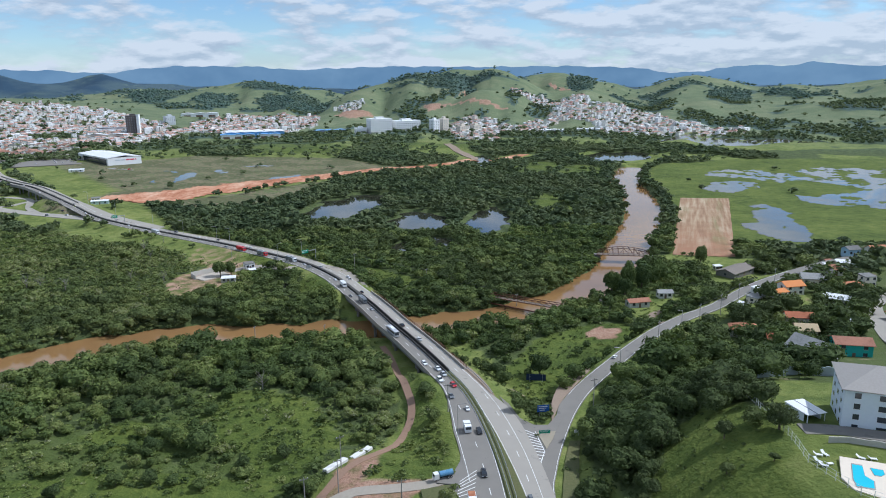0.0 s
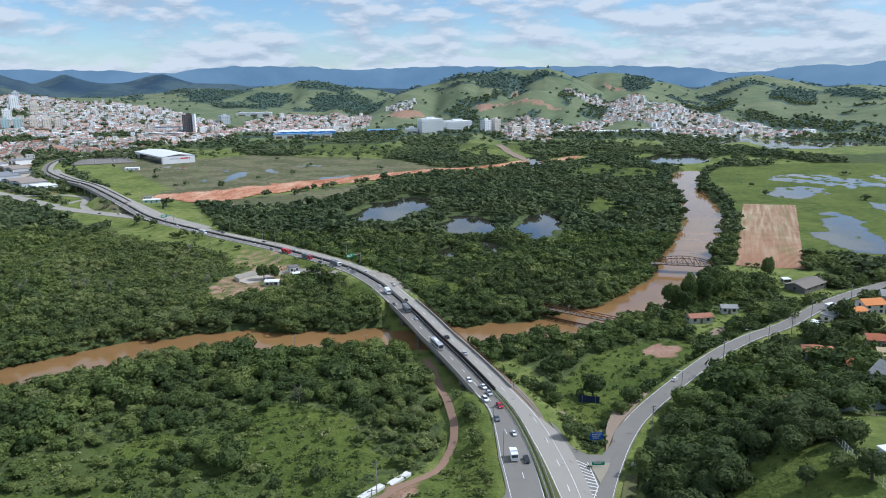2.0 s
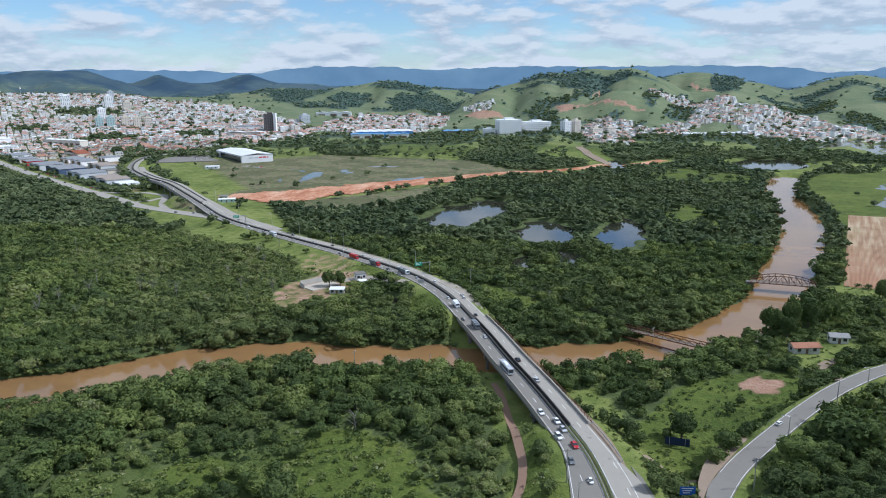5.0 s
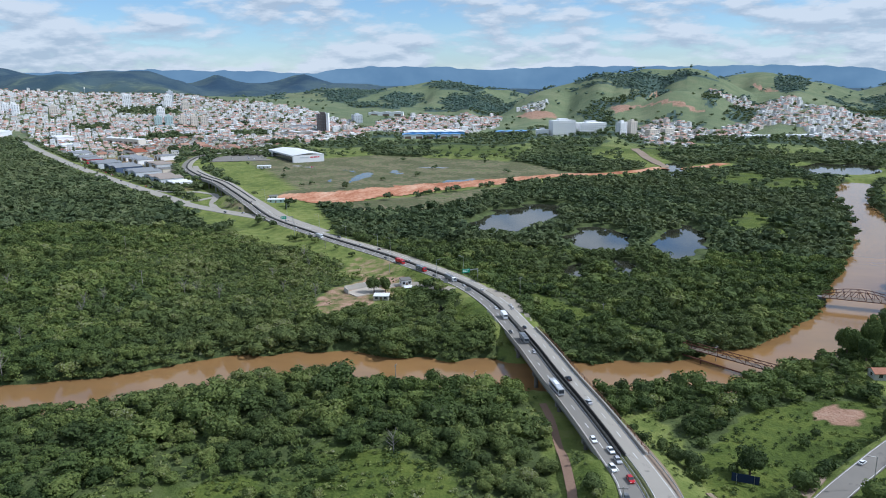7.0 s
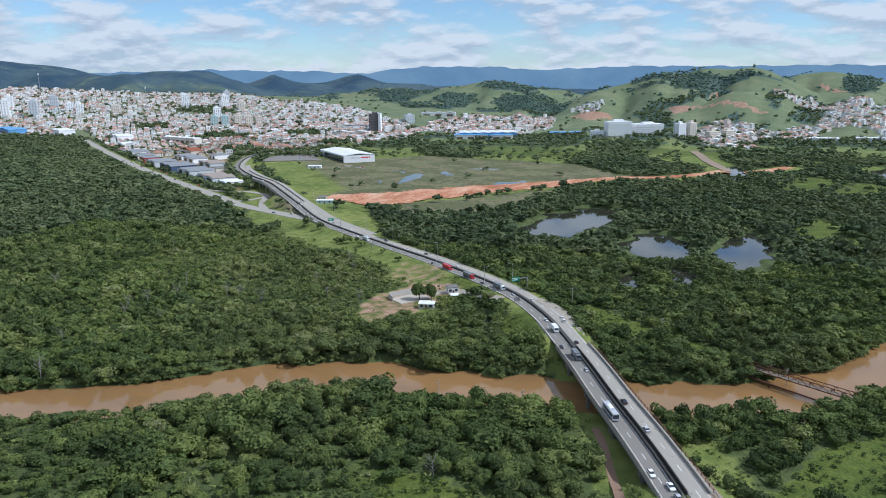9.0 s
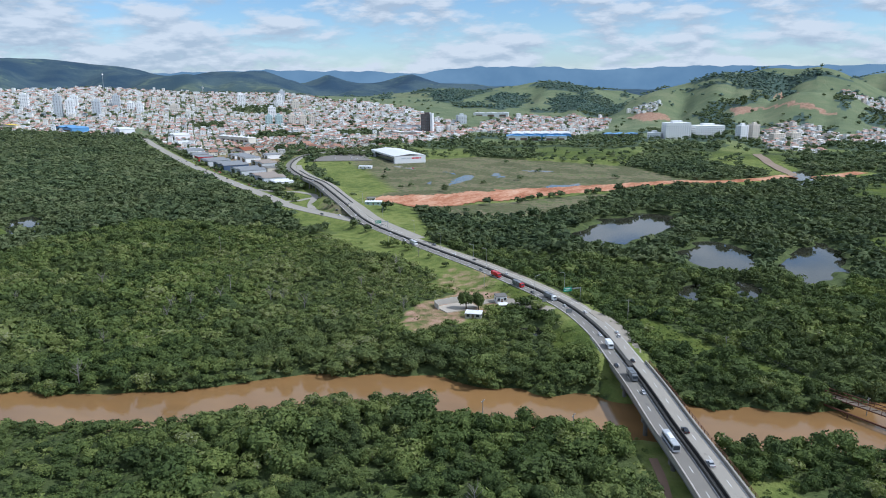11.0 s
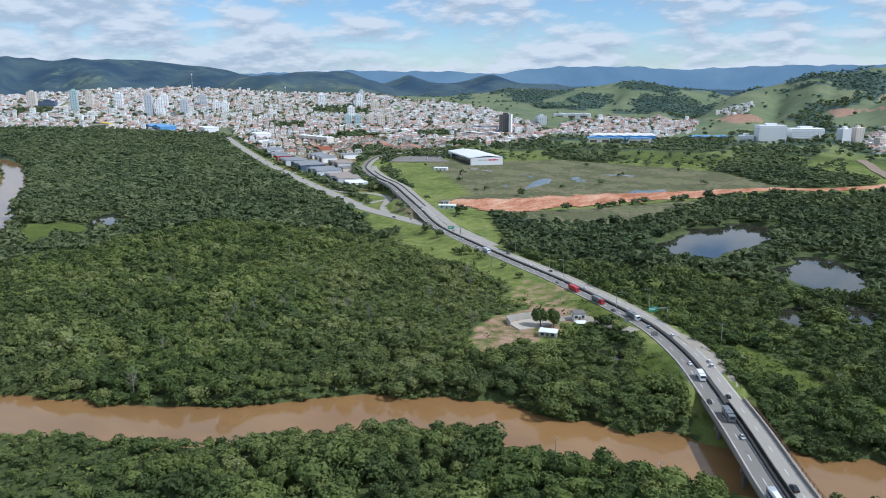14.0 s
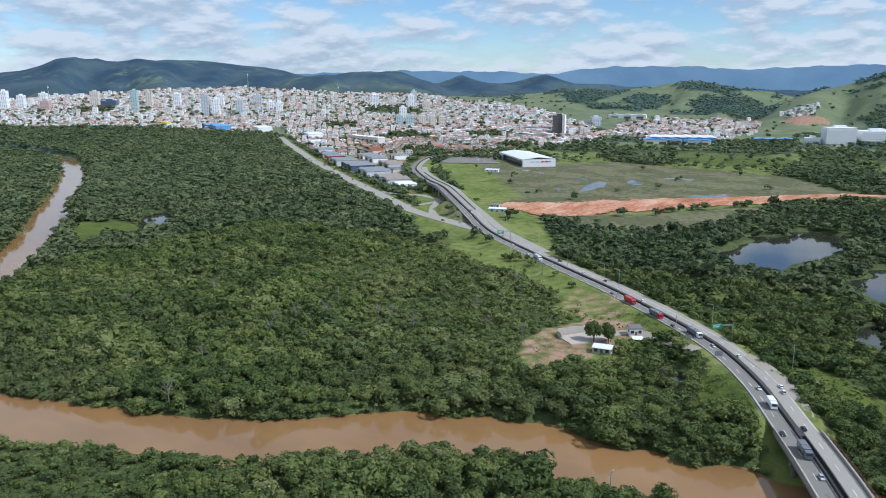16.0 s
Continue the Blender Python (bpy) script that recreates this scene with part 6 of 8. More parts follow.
POOL = Nodes("pool_water")
POOL.bump(POOL.noise(0.7, 3), 0.15, 0.05)
POOL = POOL.done(POOL.mix(POOL.noise(2.5), (0.02, 0.42, 0.56), (0.04, 0.54, 0.66)), 0.08, 0, 0.5)
for outline, label in (([(78.2, 124.4), (79.8, 123.7), (78.3, 120.2), (78.9, 118.4), (77.6, 115.9), (74.9, 116.8), (75.6, 119.2)], "turquoise swimming pool with a curved side"), ([(80.9, 122.9), (82.8, 122.1), (82.2, 120.6), (81.2, 120.0), (80.2, 120.4)], "small turquoise paddling pool")):
    pool = tagged(new("swimming_pool"), label, "swimming pool")
    c = Vector((sum(p[0] for p in outline) / len(outline), sum(p[1] for p in outline) / len(outline)))
    slab("rim", [tuple(c + (Vector(p) - c) * 1.1) for p in outline], 27.40, 0.3, CONCRETE, parent=pool)
    slab("pool_water", outline, 27.42, 0.1, POOL, parent=pool)


def lounger(x, y, turn):
    root = tagged(new("sun_lounger"), "white plastic sun lounger on grass", "sun lounger", "loungers on the lawn")
    part("seat", box(-0.35, -0.6, 0.28, 0.35, 0.6, 0.36, 0.02), WHITE_METAL, root)
    back = part("backrest", box(-0.35, 0, -0.04, 0.35, 0.75, 0.04, 0.02), WHITE_METAL, root)
    back.matrix_basis = pose(0, 0.6, 0.34, 40)
    for a in (-0.3, 0.3):
        for b in (-0.5, 0.5):
            part("leg", box(a - 0.04, b - 0.04, -0.1, a + 0.04, b + 0.04, 0.28), WHITE_METAL, root)
    return stand(root, x, y, turn)


first = lounger(71.9 + 1.0, 126.2, 30)
for x, y, t in ((74.2, 128.7, 70), (75.6, 128.9, 20), (74.6, 125.4, 100), (73.2, 124.6, 60), (82, 127.4, 50), (84, 127.0, 80)):
    copy_thing(first, pose(x, y, float(ground(x, y)), 0, 0, t))
root = tagged(new("garden_umbrella"), "white garden umbrella on a lawn", "umbrella")
part("pole", tube(0.05, (0, 0, 0), (0, 0, 2.5), 6), STEEL, root)
part("canopy", tube(1.9, (0, 0, 2.0), (0, 0, 2.7), 8, 0.05), WHITE_METAL, root)
stand(root, 96.5, 194, 0)


# ---- vehicles ----
TYRE = plain("tyre_rubber", (0.012, 0.012, 0.012), (0.03, 0.03, 0.03), 0.2, 1, 0.9)
LIGHT_GLASS = plain("lamp_glass", (0.62, 0.62, 0.60), (0.75, 0.75, 0.72), 0.2, 1, 0.2)
TAIL_RED = plain("tail_lamp", (0.40, 0.01, 0.01), (0.50, 0.02, 0.02), 0.2, 1, 0.3)
CAR_PAINT = {n: plain(n + "_car_paint", c, tuple(min(1, v * 1.12 + 0.01) for v in c), 0.8, 3, 0.28, 0.0, 0.5, 0.02) for n, c in
             (("white", (0.74, 0.75, 0.76)), ("silver", (0.42, 0.43, 0.45)), ("black", (0.016, 0.017, 0.02)), ("red", (0.42, 0.012, 0.02)), ("grey", (0.13, 0.14, 0.15)), ("blue", (0.10, 0.24, 0.40)))}


def profile(points, half, inset=0.0, top=None):
    """A solid from a side outline (y, z), 2 * half wide; corners above 'top' move in by inset."""
    bm = bmesh.new()
    sides = []
    for s in (-1, 1):
        sides.append([bm.verts.new((s * (half - (inset if top is not None and z > top else 0)), y, z)) for y, z in points])
    bm.faces.new(sides[0])
    bm.faces.new(sides[1][::-1])
    n = len(points)
    for i in range(n):
        bm.faces.new((sides[0][i], sides[1][i], sides[1][(i + 1) % n], sides[0][(i + 1) % n]))
    bmesh.ops.recalc_face_normals(bm, faces=bm.faces)
    return bm


def wheels(root, pairs, half, r):
    for y in pairs:
        for s in (-1, 1):
            w = part("wheel", tube(r, (s * (half - 0.2), y, r), (s * (half + 0.02), y, r), 14), TYRE, root)
            part("rim", tube(r * 0.55, (s * (half + 0.022), y, r), (s * (half + 0.04), y, r), 10), STEEL, w)


def car(colour, kind, label):
    """A parked-looking car that faces +y."""
    root = tagged(new("car"), label, "car", "vehicles on the highway")
    paint = CAR_PAINT[colour]
    high = {"hatch": 1.46, "sedan": 1.44, "suv": 1.70}[kind]
    tail = {"hatch": -1.75, "sedan": -1.25, "suv": -1.95}[kind]
    part("body", profile([(-2.08, 0.32), (2.05, 0.28), (2.12, 0.62), (1.95, 0.80), (0.95, 0.94), (-1.9, 0.96), (-2.1, 0.86)], 0.86), paint, root)
    part("windows", profile([(0.98, 0.945), (0.30, high - 0.06), (tail + 0.35, high - 0.06), (tail - 0.1, 0.965)], 0.80, 0.14, 1.1), GLASS, root)
    part("roof", profile([(0.26, high - 0.055), (0.20, high), (tail + 0.45, high), (tail + 0.38, high - 0.055)], 0.66), paint, root)
    for s in (-1, 1):
        part("headlight", box(s * 0.62 - 0.2, 2.04, 0.60, s * 0.62 + 0.2, 2.125, 0.74), LIGHT_GLASS, root)
        part("tail_light", box(s * 0.66 - 0.14, -2.115, 0.66, s * 0.66 + 0.14, -2.06, 0.84), TAIL_RED, root)
    wheels(root, (-1.3, 1.32), 0.86, 0.31)
    return root


def truck(colour, load, label, long=8.5):
    root = tagged(new("truck"), label, "truck", "vehicles on the highway")
    part("cab", profile([(long / 2 - 2.1, 0.5), (long / 2, 0.5), (long / 2, 1.6), (long / 2 - 0.25, 2.75), (long / 2 - 2.1, 2.85)], 1.18), CAR_PAINT[colour], root)
    part("windscreen", profile([(long / 2 + 0.012, 1.62), (long / 2 - 0.20, 2.55), (long / 2 - 0.26, 2.55), (long / 2 - 0.05, 1.62)], 1.05), GLASS, root)
    part("chassis", box(-0.45, -long / 2, 0.62, 0.45, long / 2 - 0.4, 0.88), TYRE, root)
    if load == "tank":
        part("tank", tube(1.12, (0, -long / 2, 2.0), (0, long / 2 - 2.5, 2.0), 18), CAR_PAINT["blue"], root)
    elif load == "tipper":
        part("cargo_body", box(-1.2, -long / 2, 0.9, 1.2, long / 2 - 2.4, 2.2, 0.04), CAR_PAINT["white"], root)
        part("load", box(-1.08, -long / 2 + 0.12, 2.204, 1.08, long / 2 - 2.5, 2.34, 0.03), DIRT, root)
    else:
        part("cargo_body", box(-1.25, -long / 2, 0.9, 1.25, long / 2 - 2.3, 3.1, 0.05), CAR_PAINT[load], root)
    wheels(root, (-long / 2 + 0.9, -long / 2 + 2.1, long / 2 - 1.3), 1.15, 0.5)
    return root


def coach(label):
    root = tagged(new("bus"), label, "bus", "vehicles on the highway")
    part("body", box(-1.25, -5.8, 0.45, 1.25, 5.8, 3.2, 0.12), CAR_PAINT["silver"], root)
    for s in (-1, 1):
        part("window_band", box(min(s * 1.254, s * 1.27), -5.4, 1.7, max(s * 1.254, s * 1.27), 5.3, 2.7), GLASS, root)
    part("windscreen", box(-1.1, 5.804, 1.3, 1.1, 5.82, 2.8), GLASS, root)
    part("roof_unit", box(-0.8, -2.5, 3.204, 0.8, 1.5, 3.5, 0.05), CAR_PAINT["white"], root)
    wheels(root, (-3.6, 3.9), 1.2, 0.5)
    return root


def lane_pose(x, y, off, back):
    """Where a vehicle stands in its lane, level with a place; back: it comes towards the start of the line."""
    i = max(1, min(nearest(highway, x, y), len(highway) - 2))
    d = highway[i + 1, :2] - highway[i - 1, :2]
    d = d / np.linalg.norm(d)
    s = (np.array((x, y)) - highway[i, :2]) @ d
    p = highway[i, :2] + d * s + np.array((d[1], -d[0])) * off * float(np.interp(y, (190, 220), (1.0, 0.66)))
    head = math.degrees(math.atan2(-d[0], d[1])) + (180 if back else 0)
    return pose(p[0], p[1], float(np.interp(s, (-4, 0, 4), (highway[i - 1, 2], highway[i, 2], highway[i + 1, 2]))) + 0.02, 0, 0, head) @ Matrix.Scale(0.78, 4)


stock = {}
fleet = [("white", "hatch", -7, 231, -7.2, 1), ("white", "sedan", -3, 226, -3.2, 1), ("silver", "hatch", -2, 221, -3.3, 1), ("white", "suv", 0, 218, -7.2, 1), ("red", "hatch", 2, 213, -3.2, 1), ("grey", "sedan", 5, 206, -7.0, 1),
         ("white", "hatch", 8, 197, -3.4, 1), ("black", "hatch", 10, 183, -2.9, 1), ("black", "suv", 10, 161, -5.5, 1), ("black", "sedan", -14, 272, 3.4, 0), ("grey", "hatch", -16, 262, -7.0, 1), ("white", "suv", -45, 343, 6.8, 0), ("silver", "hatch", -31, 292, -3.4, 1),
         ("black", "hatch", -96, 388, -7.2, 1), ("silver", "sedan", -8, 255, 3.2, 0), ("white", "sedan", -54, 341, -3.2, 1), ("black", "hatch", -41, 312, -7.2, 1),
         ("black", "suv", -38, 318, 3.2, 0), ("white", "hatch", -49, 346, 8.0, 0), ("white", "suv", -200, 481, -6.5, 1), ("silver", "hatch", -238, 517, 5.6, 0), ("grey", "hatch", -131, 424, -7.0, 1),
         ("white", "sedan", -160, 450, 3.4, 0), ("grey", "suv", -182, 468, 7.2, 0), ("black", "sedan", -146, 440, 6.9, 0), ("white", "hatch", -270, 541, -3.4, 1), ("silver", "hatch", -300, 572, 3.4, 0), ("white", "hatch", -350, 626, -6.6, 1), ("white", "suv", -392, 672, -3.2, 1),
         ("grey", "hatch", -440, 716, 3.4, 0), ("white", "sedan", -480, 762, -6.5, 1), ("white", "hatch", -120, 415, 3.4, 0), ("silver", "hatch", -74, 375, -3.4, 1), ("white", "hatch", -68, 366, 3.3, 0), ("grey", "hatch", 14, 150, 4, 0), ("white", "sedan", -220, 496, -3.3, 1)]
for colour, kind, x, y, off, back in fleet:
    m = lane_pose(x, y, off, back)
    if (colour, kind) not in stock:
        stock[colour, kind] = car(colour, kind, {"hatch": f"small {colour} hatchback on the highway", "sedan": f"{colour} sedan car on the highway", "suv": f"tall {colour} estate car on the highway"}[kind])
        stock[colour, kind].matrix_basis = m
    else:
        copy_thing(stock[colour, kind], m)
for colour, load, label, x, y, off, back, long in (("white", "white", "small white box truck on the highway", 8, 184, -6.0, 1, 4.6), ("red", "red", "red lorry with a red box body", -121, 413, -6.3, 1, 9.5), ("red", "grey", "red lorry with a dark trailer", -104, 400, -6.3, 1, 10.5),
                                                   ("grey", "grey", "dark grey lorry on the river bridge", -36, 303, -3.6, 1, 9.0), ("white", "silver", "pale lorry on the highway", -190, 474, -6.4, 1, 9.0), ("white", "white", "white lorry with a tall box body", -47, 330, -3.3, 1, 7.0),
                                                   ("white", "grey", "dark covered lorry beside the barrier", -84, 384, -3.4, 1, 11.0), ("white", "tipper", "tipper lorry loaded with brown earth", 8.0, 149, -9.8, 1, 6.0)):
    truck(colour, load, label, long).matrix_basis = lane_pose(x, y, off, back)
tanker = truck("white", "tank", "blue tank lorry with a white cab turning off", 8.0)
tanker.matrix_basis = pose(-0.6, 159.6, 4.2, 0, 0, 112) @ Matrix.Scale(0.64, 4)
coach("pale blue-grey coach on the river bridge").matrix_basis = lane_pose(-18, 262, -6.8, 1)
copy_thing(stock["white", "hatch"], pose(59.2, 233.4, 5.7, 0, 0, -40) @ Matrix.Scale(0.78, 4))
for i, (x, y) in enumerate(((-500, 930), (-506, 940), (-512, 950), (-494, 934), (-520, 962), (-488, 945), (-500, 958), (-526, 930))):
    copy_thing(stock[("white", "hatch") if i % 2 else ("silver", "hatch")], pose(x, y, 0.6, 0, 0, 62))
r = np.random.RandomState(12)
lot = smooth(AVENUE, 6)
for i in range(34):
    k = r.randint(8, 100)
    d = lot[min(k + 1, len(lot) - 1)] - lot[k]
    d = d / np.linalg.norm(d[:2])
    off = r.choice((-3.0, 2.8, 8.5, 10.5))
    x, y = lot[k, 0] + d[1] * off, lot[k, 1] - d[0] * off
    copy_thing(stock[[("white", "hatch"), ("silver", "hatch"), ("grey", "hatch"), ("black", "hatch"), ("red", "hatch")][r.randint(5)]], pose(x, y, max(lot[k, 2], float(ground(x, y))) + 0.05, 0, 0, math.degrees(math.atan2(-d[0], d[1])) + (180 if off < 0 else 0)))


# ---- the town ----
def joined_houses(name, places, label, red, tall=0.0, seed=3, k=0.8):
    """Many far houses as one mesh: walls, pitched or flat roofs, window openings."""
    r = np.random.RandomState(seed)
    V, F, M = [], [], []
    for x, y in places:
        z = float(ground_fast(x, y)) - 1.5
        w, d = k * r.uniform(7, 13), k * r.uniform(6.5, 11)
        floors = 1 + (r.uniform() < 0.26) + (r.uniform() < tall) * r.randint(1, 4)
        h = 1.5 + 2.4 * floors + r.uniform(0, 0.6)
        a = radians(r.choice((38, 42, 45, 128, 132)) + r.uniform(-4, 4))
        c, s = math.cos(a), math.sin(a)

        def at(u, v, q):
            return (x + u * c - v * s, y + u * s + v * c, z + q)

        n = len(V)
        V += [at(u, v, q) for q in (0, h) for u, v in ((-w / 2, -d / 2), (w / 2, -d / 2), (w / 2, d / 2), (-w / 2, d / 2))]
        F += [(n, n + 1, n + 5, n + 4), (n + 1, n + 2, n + 6, n + 5), (n + 2, n + 3, n + 7, n + 6), (n + 3, n, n + 4, n + 7)]
        M += [0] * 4
        n = len(V)
        o = 0.5
        if r.uniform() < red and floors < 4:
            top = 0.20 * d + 0.4
            hip = r.uniform(0.0, 0.9)
            V += [at(-w / 2 - o, -d / 2 - o, h), at(w / 2 + o, -d / 2 - o, h), at(w / 2 + o, d / 2 + o, h), at(-w / 2 - o, d / 2 + o, h), at(-w / 2 + hip * d / 2, 0, h + top), at(w / 2 - hip * d / 2, 0, h + top)]
            F += [(n, n + 1, n + 5, n + 4), (n + 2, n + 3, n + 4, n + 5), (n + 1, n + 2, n + 5), (n + 3, n, n + 4)]
            M += [1] * 4
        else:
            V += [at(u, v, h + q) for u, v, q in ((-w / 2, -d / 2, 0.3), (w / 2, -d / 2, 0.3), (w / 2, d / 2, 0.9), (-w / 2, d / 2, 0.9))]
            F += [(n, n + 1, n + 2, n + 3)]
            M += [2]
        for q in range(floors):
            for face in range(4):
                if r.uniform() < (0.75 if face in (1, 2) else 0.35):
                    continue
                n = len(V)
                u0 = r.uniform(-0.3, 0.15) * (w if face % 2 == 0 else d)
                z0 = 2.2 + 2.4 * q
                for du, dz in ((0, 0), (1.6, 0), (1.6, 1.2), (0, 1.2)):
                    if face == 0:
                        V.append(at(u0 + du, -d / 2 - 0.04, z0 + dz))
                    elif face == 2:
                        V.append(at(-u0 - du, d / 2 + 0.04, z0 + dz))
                    elif face == 1:
                        V.append(at(w / 2 + 0.04, u0 + du, z0 + dz))
                    else:
                        V.append(at(-w / 2 - 0.04, -u0 - du, z0 + dz))
                F.append((n, n + 1, n + 2, n + 3))
                M.append(3)
    ob = mesh_object(name, V, F, [TOWN_WALLS, TOWN_TILES, TOWN_FLAT, TOWN_GLASS])
    ob.data.polygons.foreach_set("material_index", np.array(M, np.int32))
    return tagged(ob, label, "houses", kind="stuff")


# heights of the ground by the sheet's own corners, quick to ask
def ground_fast(x, y):
    i = int(np.clip(np.searchsorted(gx, x) - 1, 0, nx - 2))
    j = int(np.clip(np.searchsorted(gy, y) - 1, 0, ny - 2))
    s, t = (x - gx[i]) / (gx[i + 1] - gx[i]), (y - gy[j]) / (gy[j + 1] - gy[j])
    return (Z[j, i] * (1 - s) + Z[j, i + 1] * s) * (1 - t) + (Z[j + 1, i] * (1 - s) + Z[j + 1, i + 1] * s) * t


def lots(poly, gap, seed, turn=42):
    """House lots: rows along the streets inside a polygon."""
    r = np.random.RandomState(seed)
    c, s = math.cos(radians(turn)), math.sin(radians(turn))
    u, v = np.meshgrid(np.arange(-3200, 3200, gap), np.arange(-3200, 3200, gap * 1.12))
    v = v + np.where((np.round(v / (gap * 1.12)) % 2) == 0, gap * 0.22, -gap * 0.10)
    x, y = u * c - v * s + r.uniform(-2, 2, u.shape), u * s + v * c + r.uniform(-2, 2, u.shape)
    keep = inside(poly, x, y) & (r.uniform(0, 1, x.shape) < 0.86)
    return np.column_stack([x[keep], y[keep]])


GROVES = [(-1075, 1500, 70), (-800, 1180, 45), (-640, 1010, 30), (-560, 1150, 30), (-690, 1290, 40), (-1010, 1240, 40), (-1560, 1050, 40)]


def free(p):
    keep = np.ones(len(p), bool)
    for x, y, r in GROVES:
        keep &= np.hypot(p[:, 0] - x, p[:, 1] - y) > r
    keep &= off_line(p[:, 0], p[:, 1], AVENUE)[0] > 16
    keep &= off_line(p[:, 0], p[:, 1], HIGHWAY)[0] > 18
    return p[keep]


p = free(lots(TOWN, 13.6, 1))
single = (p[:, 0] > -760) & (p[:, 1] < 1165)
close_lots = p
p = free(lots(TOWN, 11.2, 1))
away = np.hypot(p[:, 0] + 10, p[:, 1] - 60)
outer = (p[:, 0] <= -760) | (p[:, 1] >= 1165)
joined_houses("far_houses", p[outer & (away < 1650)], "crowded town of tiled and white houses", 0.64, 0.05, 5)
q = p[outer & (away >= 1650)]
joined_houses("far_houses", q[np.arange(len(q)) % 4 != 0], "pale crowded upper town on a slope", 0.42, 0.06, 6)
joined_houses("far_houses", lots(MIDTOWN, 12, 2, 30), "rows of small houses with red roofs", 0.6, 0.03, 7)
joined_houses("far_houses", lots(EASTTOWN, 12.5, 3, 20), "small houses at the foot of a hill", 0.5, 0.06, 8)
joined_houses("far_houses", lots(ESTATE, 12.5, 4, 55), "hillside estate of white and red-roofed houses", 0.44, 0.12, 9)
joined_houses("far_houses", lots(HAMLET, 13, 5, 30), "white houses on a green hillside", 0.15, 0.05, 10)

# the houses nearest to the river plain, one by one
FIRST_HOUSES = "first houses of the town"
kinds = [house(11, 9, 3.2, "gable", "small town house with a red gable roof, muted by painted haze", 1, None, MUTED_TILES, group=FIRST_HOUSES),
         house(9, 8, 3.1, "hip", "small town house with a brownish hip roof", 1, None, MUTED_TILES, group=FIRST_HOUSES),
         house(12, 9, 5.8, "gable", "two-storey town house with a tiled roof, muted by painted haze", 2, None, MUTED_TILES, group=FIRST_HOUSES),
         house(10, 10, 6.0, "flat", "white two-storey town house with a flat roof", 2, group=FIRST_HOUSES),
         house(12, 8, 3.2, "flat", "low town house with a grey sheet roof", group=FIRST_HOUSES)]
r = np.random.RandomState(8)
spots = close_lots[single]
for i, (x, y) in enumerate(spots):
    m = pose(x, y, float(ground_fast(x, y)), 0, 0, float(r.choice((-48, 42, 132)) + r.uniform(-4, 4)))
    k = i if i < len(kinds) else r.choice(len(kinds), p=(0.3, 0.26, 0.18, 0.14, 0.12))
    if i < len(kinds):
        kinds[i].matrix_basis = m
    else:
        copy_thing(kinds[k], m)


def tower_block(x, y, h, w, d, turn, wall, label, storey=3.0, category="tower block"):
    """A block with a row of windows for each storey, a parapet and a roof house."""
    root = tagged(new("tower_block"), label, category, "tower blocks of the town")
    bm = bmesh.new()
    boxed(bm, -w / 2, -d / 2, -3, w / 2, d / 2, h)
    part("wall", bm, wall, root)
    part("parapet", box(-w / 2 - 0.15, -d / 2 - 0.15, h + 0.004, w / 2 + 0.15, d / 2 + 0.15, h + 0.9), wall, root)
    part("roof_house", box(-w * 0.2, -d * 0.2, h + 0.904, w * 0.2, d * 0.2, h + 4.2), wall, root)
    n = int(h / storey)
    for i in range(n):
        rows = bmesh.new()
        z0 = 1.1 + i * storey
        for s in (-1, 1):
            k = max(2, int(w / 4))
            for j in range(k):
                u = -w / 2 + (j + 0.5) * w / k
                boxed(rows, u - 0.8, s * d / 2 - 0.06 if s < 0 else d / 2 + 0.004, z0, u + 0.8, -d / 2 - 0.004 if s < 0 else d / 2 + 0.06, z0 + 1.4)
            k = max(2, int(d / 4))
            for j in range(k):
                u = -d / 2 + (j + 0.5) * d / k
                boxed(rows, -w / 2 - 0.06 if s < 0 else w / 2 + 0.004, u - 0.8, z0, -w / 2 - 0.004 if s < 0 else w / 2 + 0.06, u + 0.8, z0 + 1.4)
        tagged(part("window_row", rows, TOWN_GLASS, root), kind="stuff")
    root.matrix_basis = pose(x, y, float(ground_fast(x, y)), 0, 0, turn)
    return root


WHITE_BLOCK = plain("white_block", (0.80, 0.81, 0.82), (0.89, 0.89, 0.89), 2, 14)
GREY_BLOCK = plain("grey_block", (0.46, 0.50, 0.54), (0.60, 0.63, 0.66), 2, 14)
CREAM_BLOCK = plain("cream_block", (0.60, 0.54, 0.46), (0.74, 0.68, 0.60), 2, 14)
DARK_BLOCK = plain("dark_brick_block", (0.075, 0.065, 0.065), (0.13, 0.115, 0.11), 2, 14)
BLUE_BLOCK = plain("blue_glass_block", (0.05, 0.08, 0.15), (0.09, 0.13, 0.21), 2, 14, 0.4)
TEAL_BLOCK = plain("green_glass_block", (0.36, 0.50, 0.50), (0.48, 0.60, 0.60), 2, 14, 0.4)
ROSE_BLOCK = plain("rose_block", (0.50, 0.36, 0.32), (0.62, 0.46, 0.42), 2, 14)
tower_block(-583, 1372, 34, 24, 22, 25, DARK_BLOCK, "dark brown tower block with pale side walls")
part("side_wall", box(-583 + 10.5, 1372 - 9, 0, -583 + 15.5, 1372 - 3, 44), WHITE_BLOCK, bpy.data.objects["tower_block"]).matrix_parent_inverse = bpy.data.objects["tower_block"].matrix_basis.inverted()
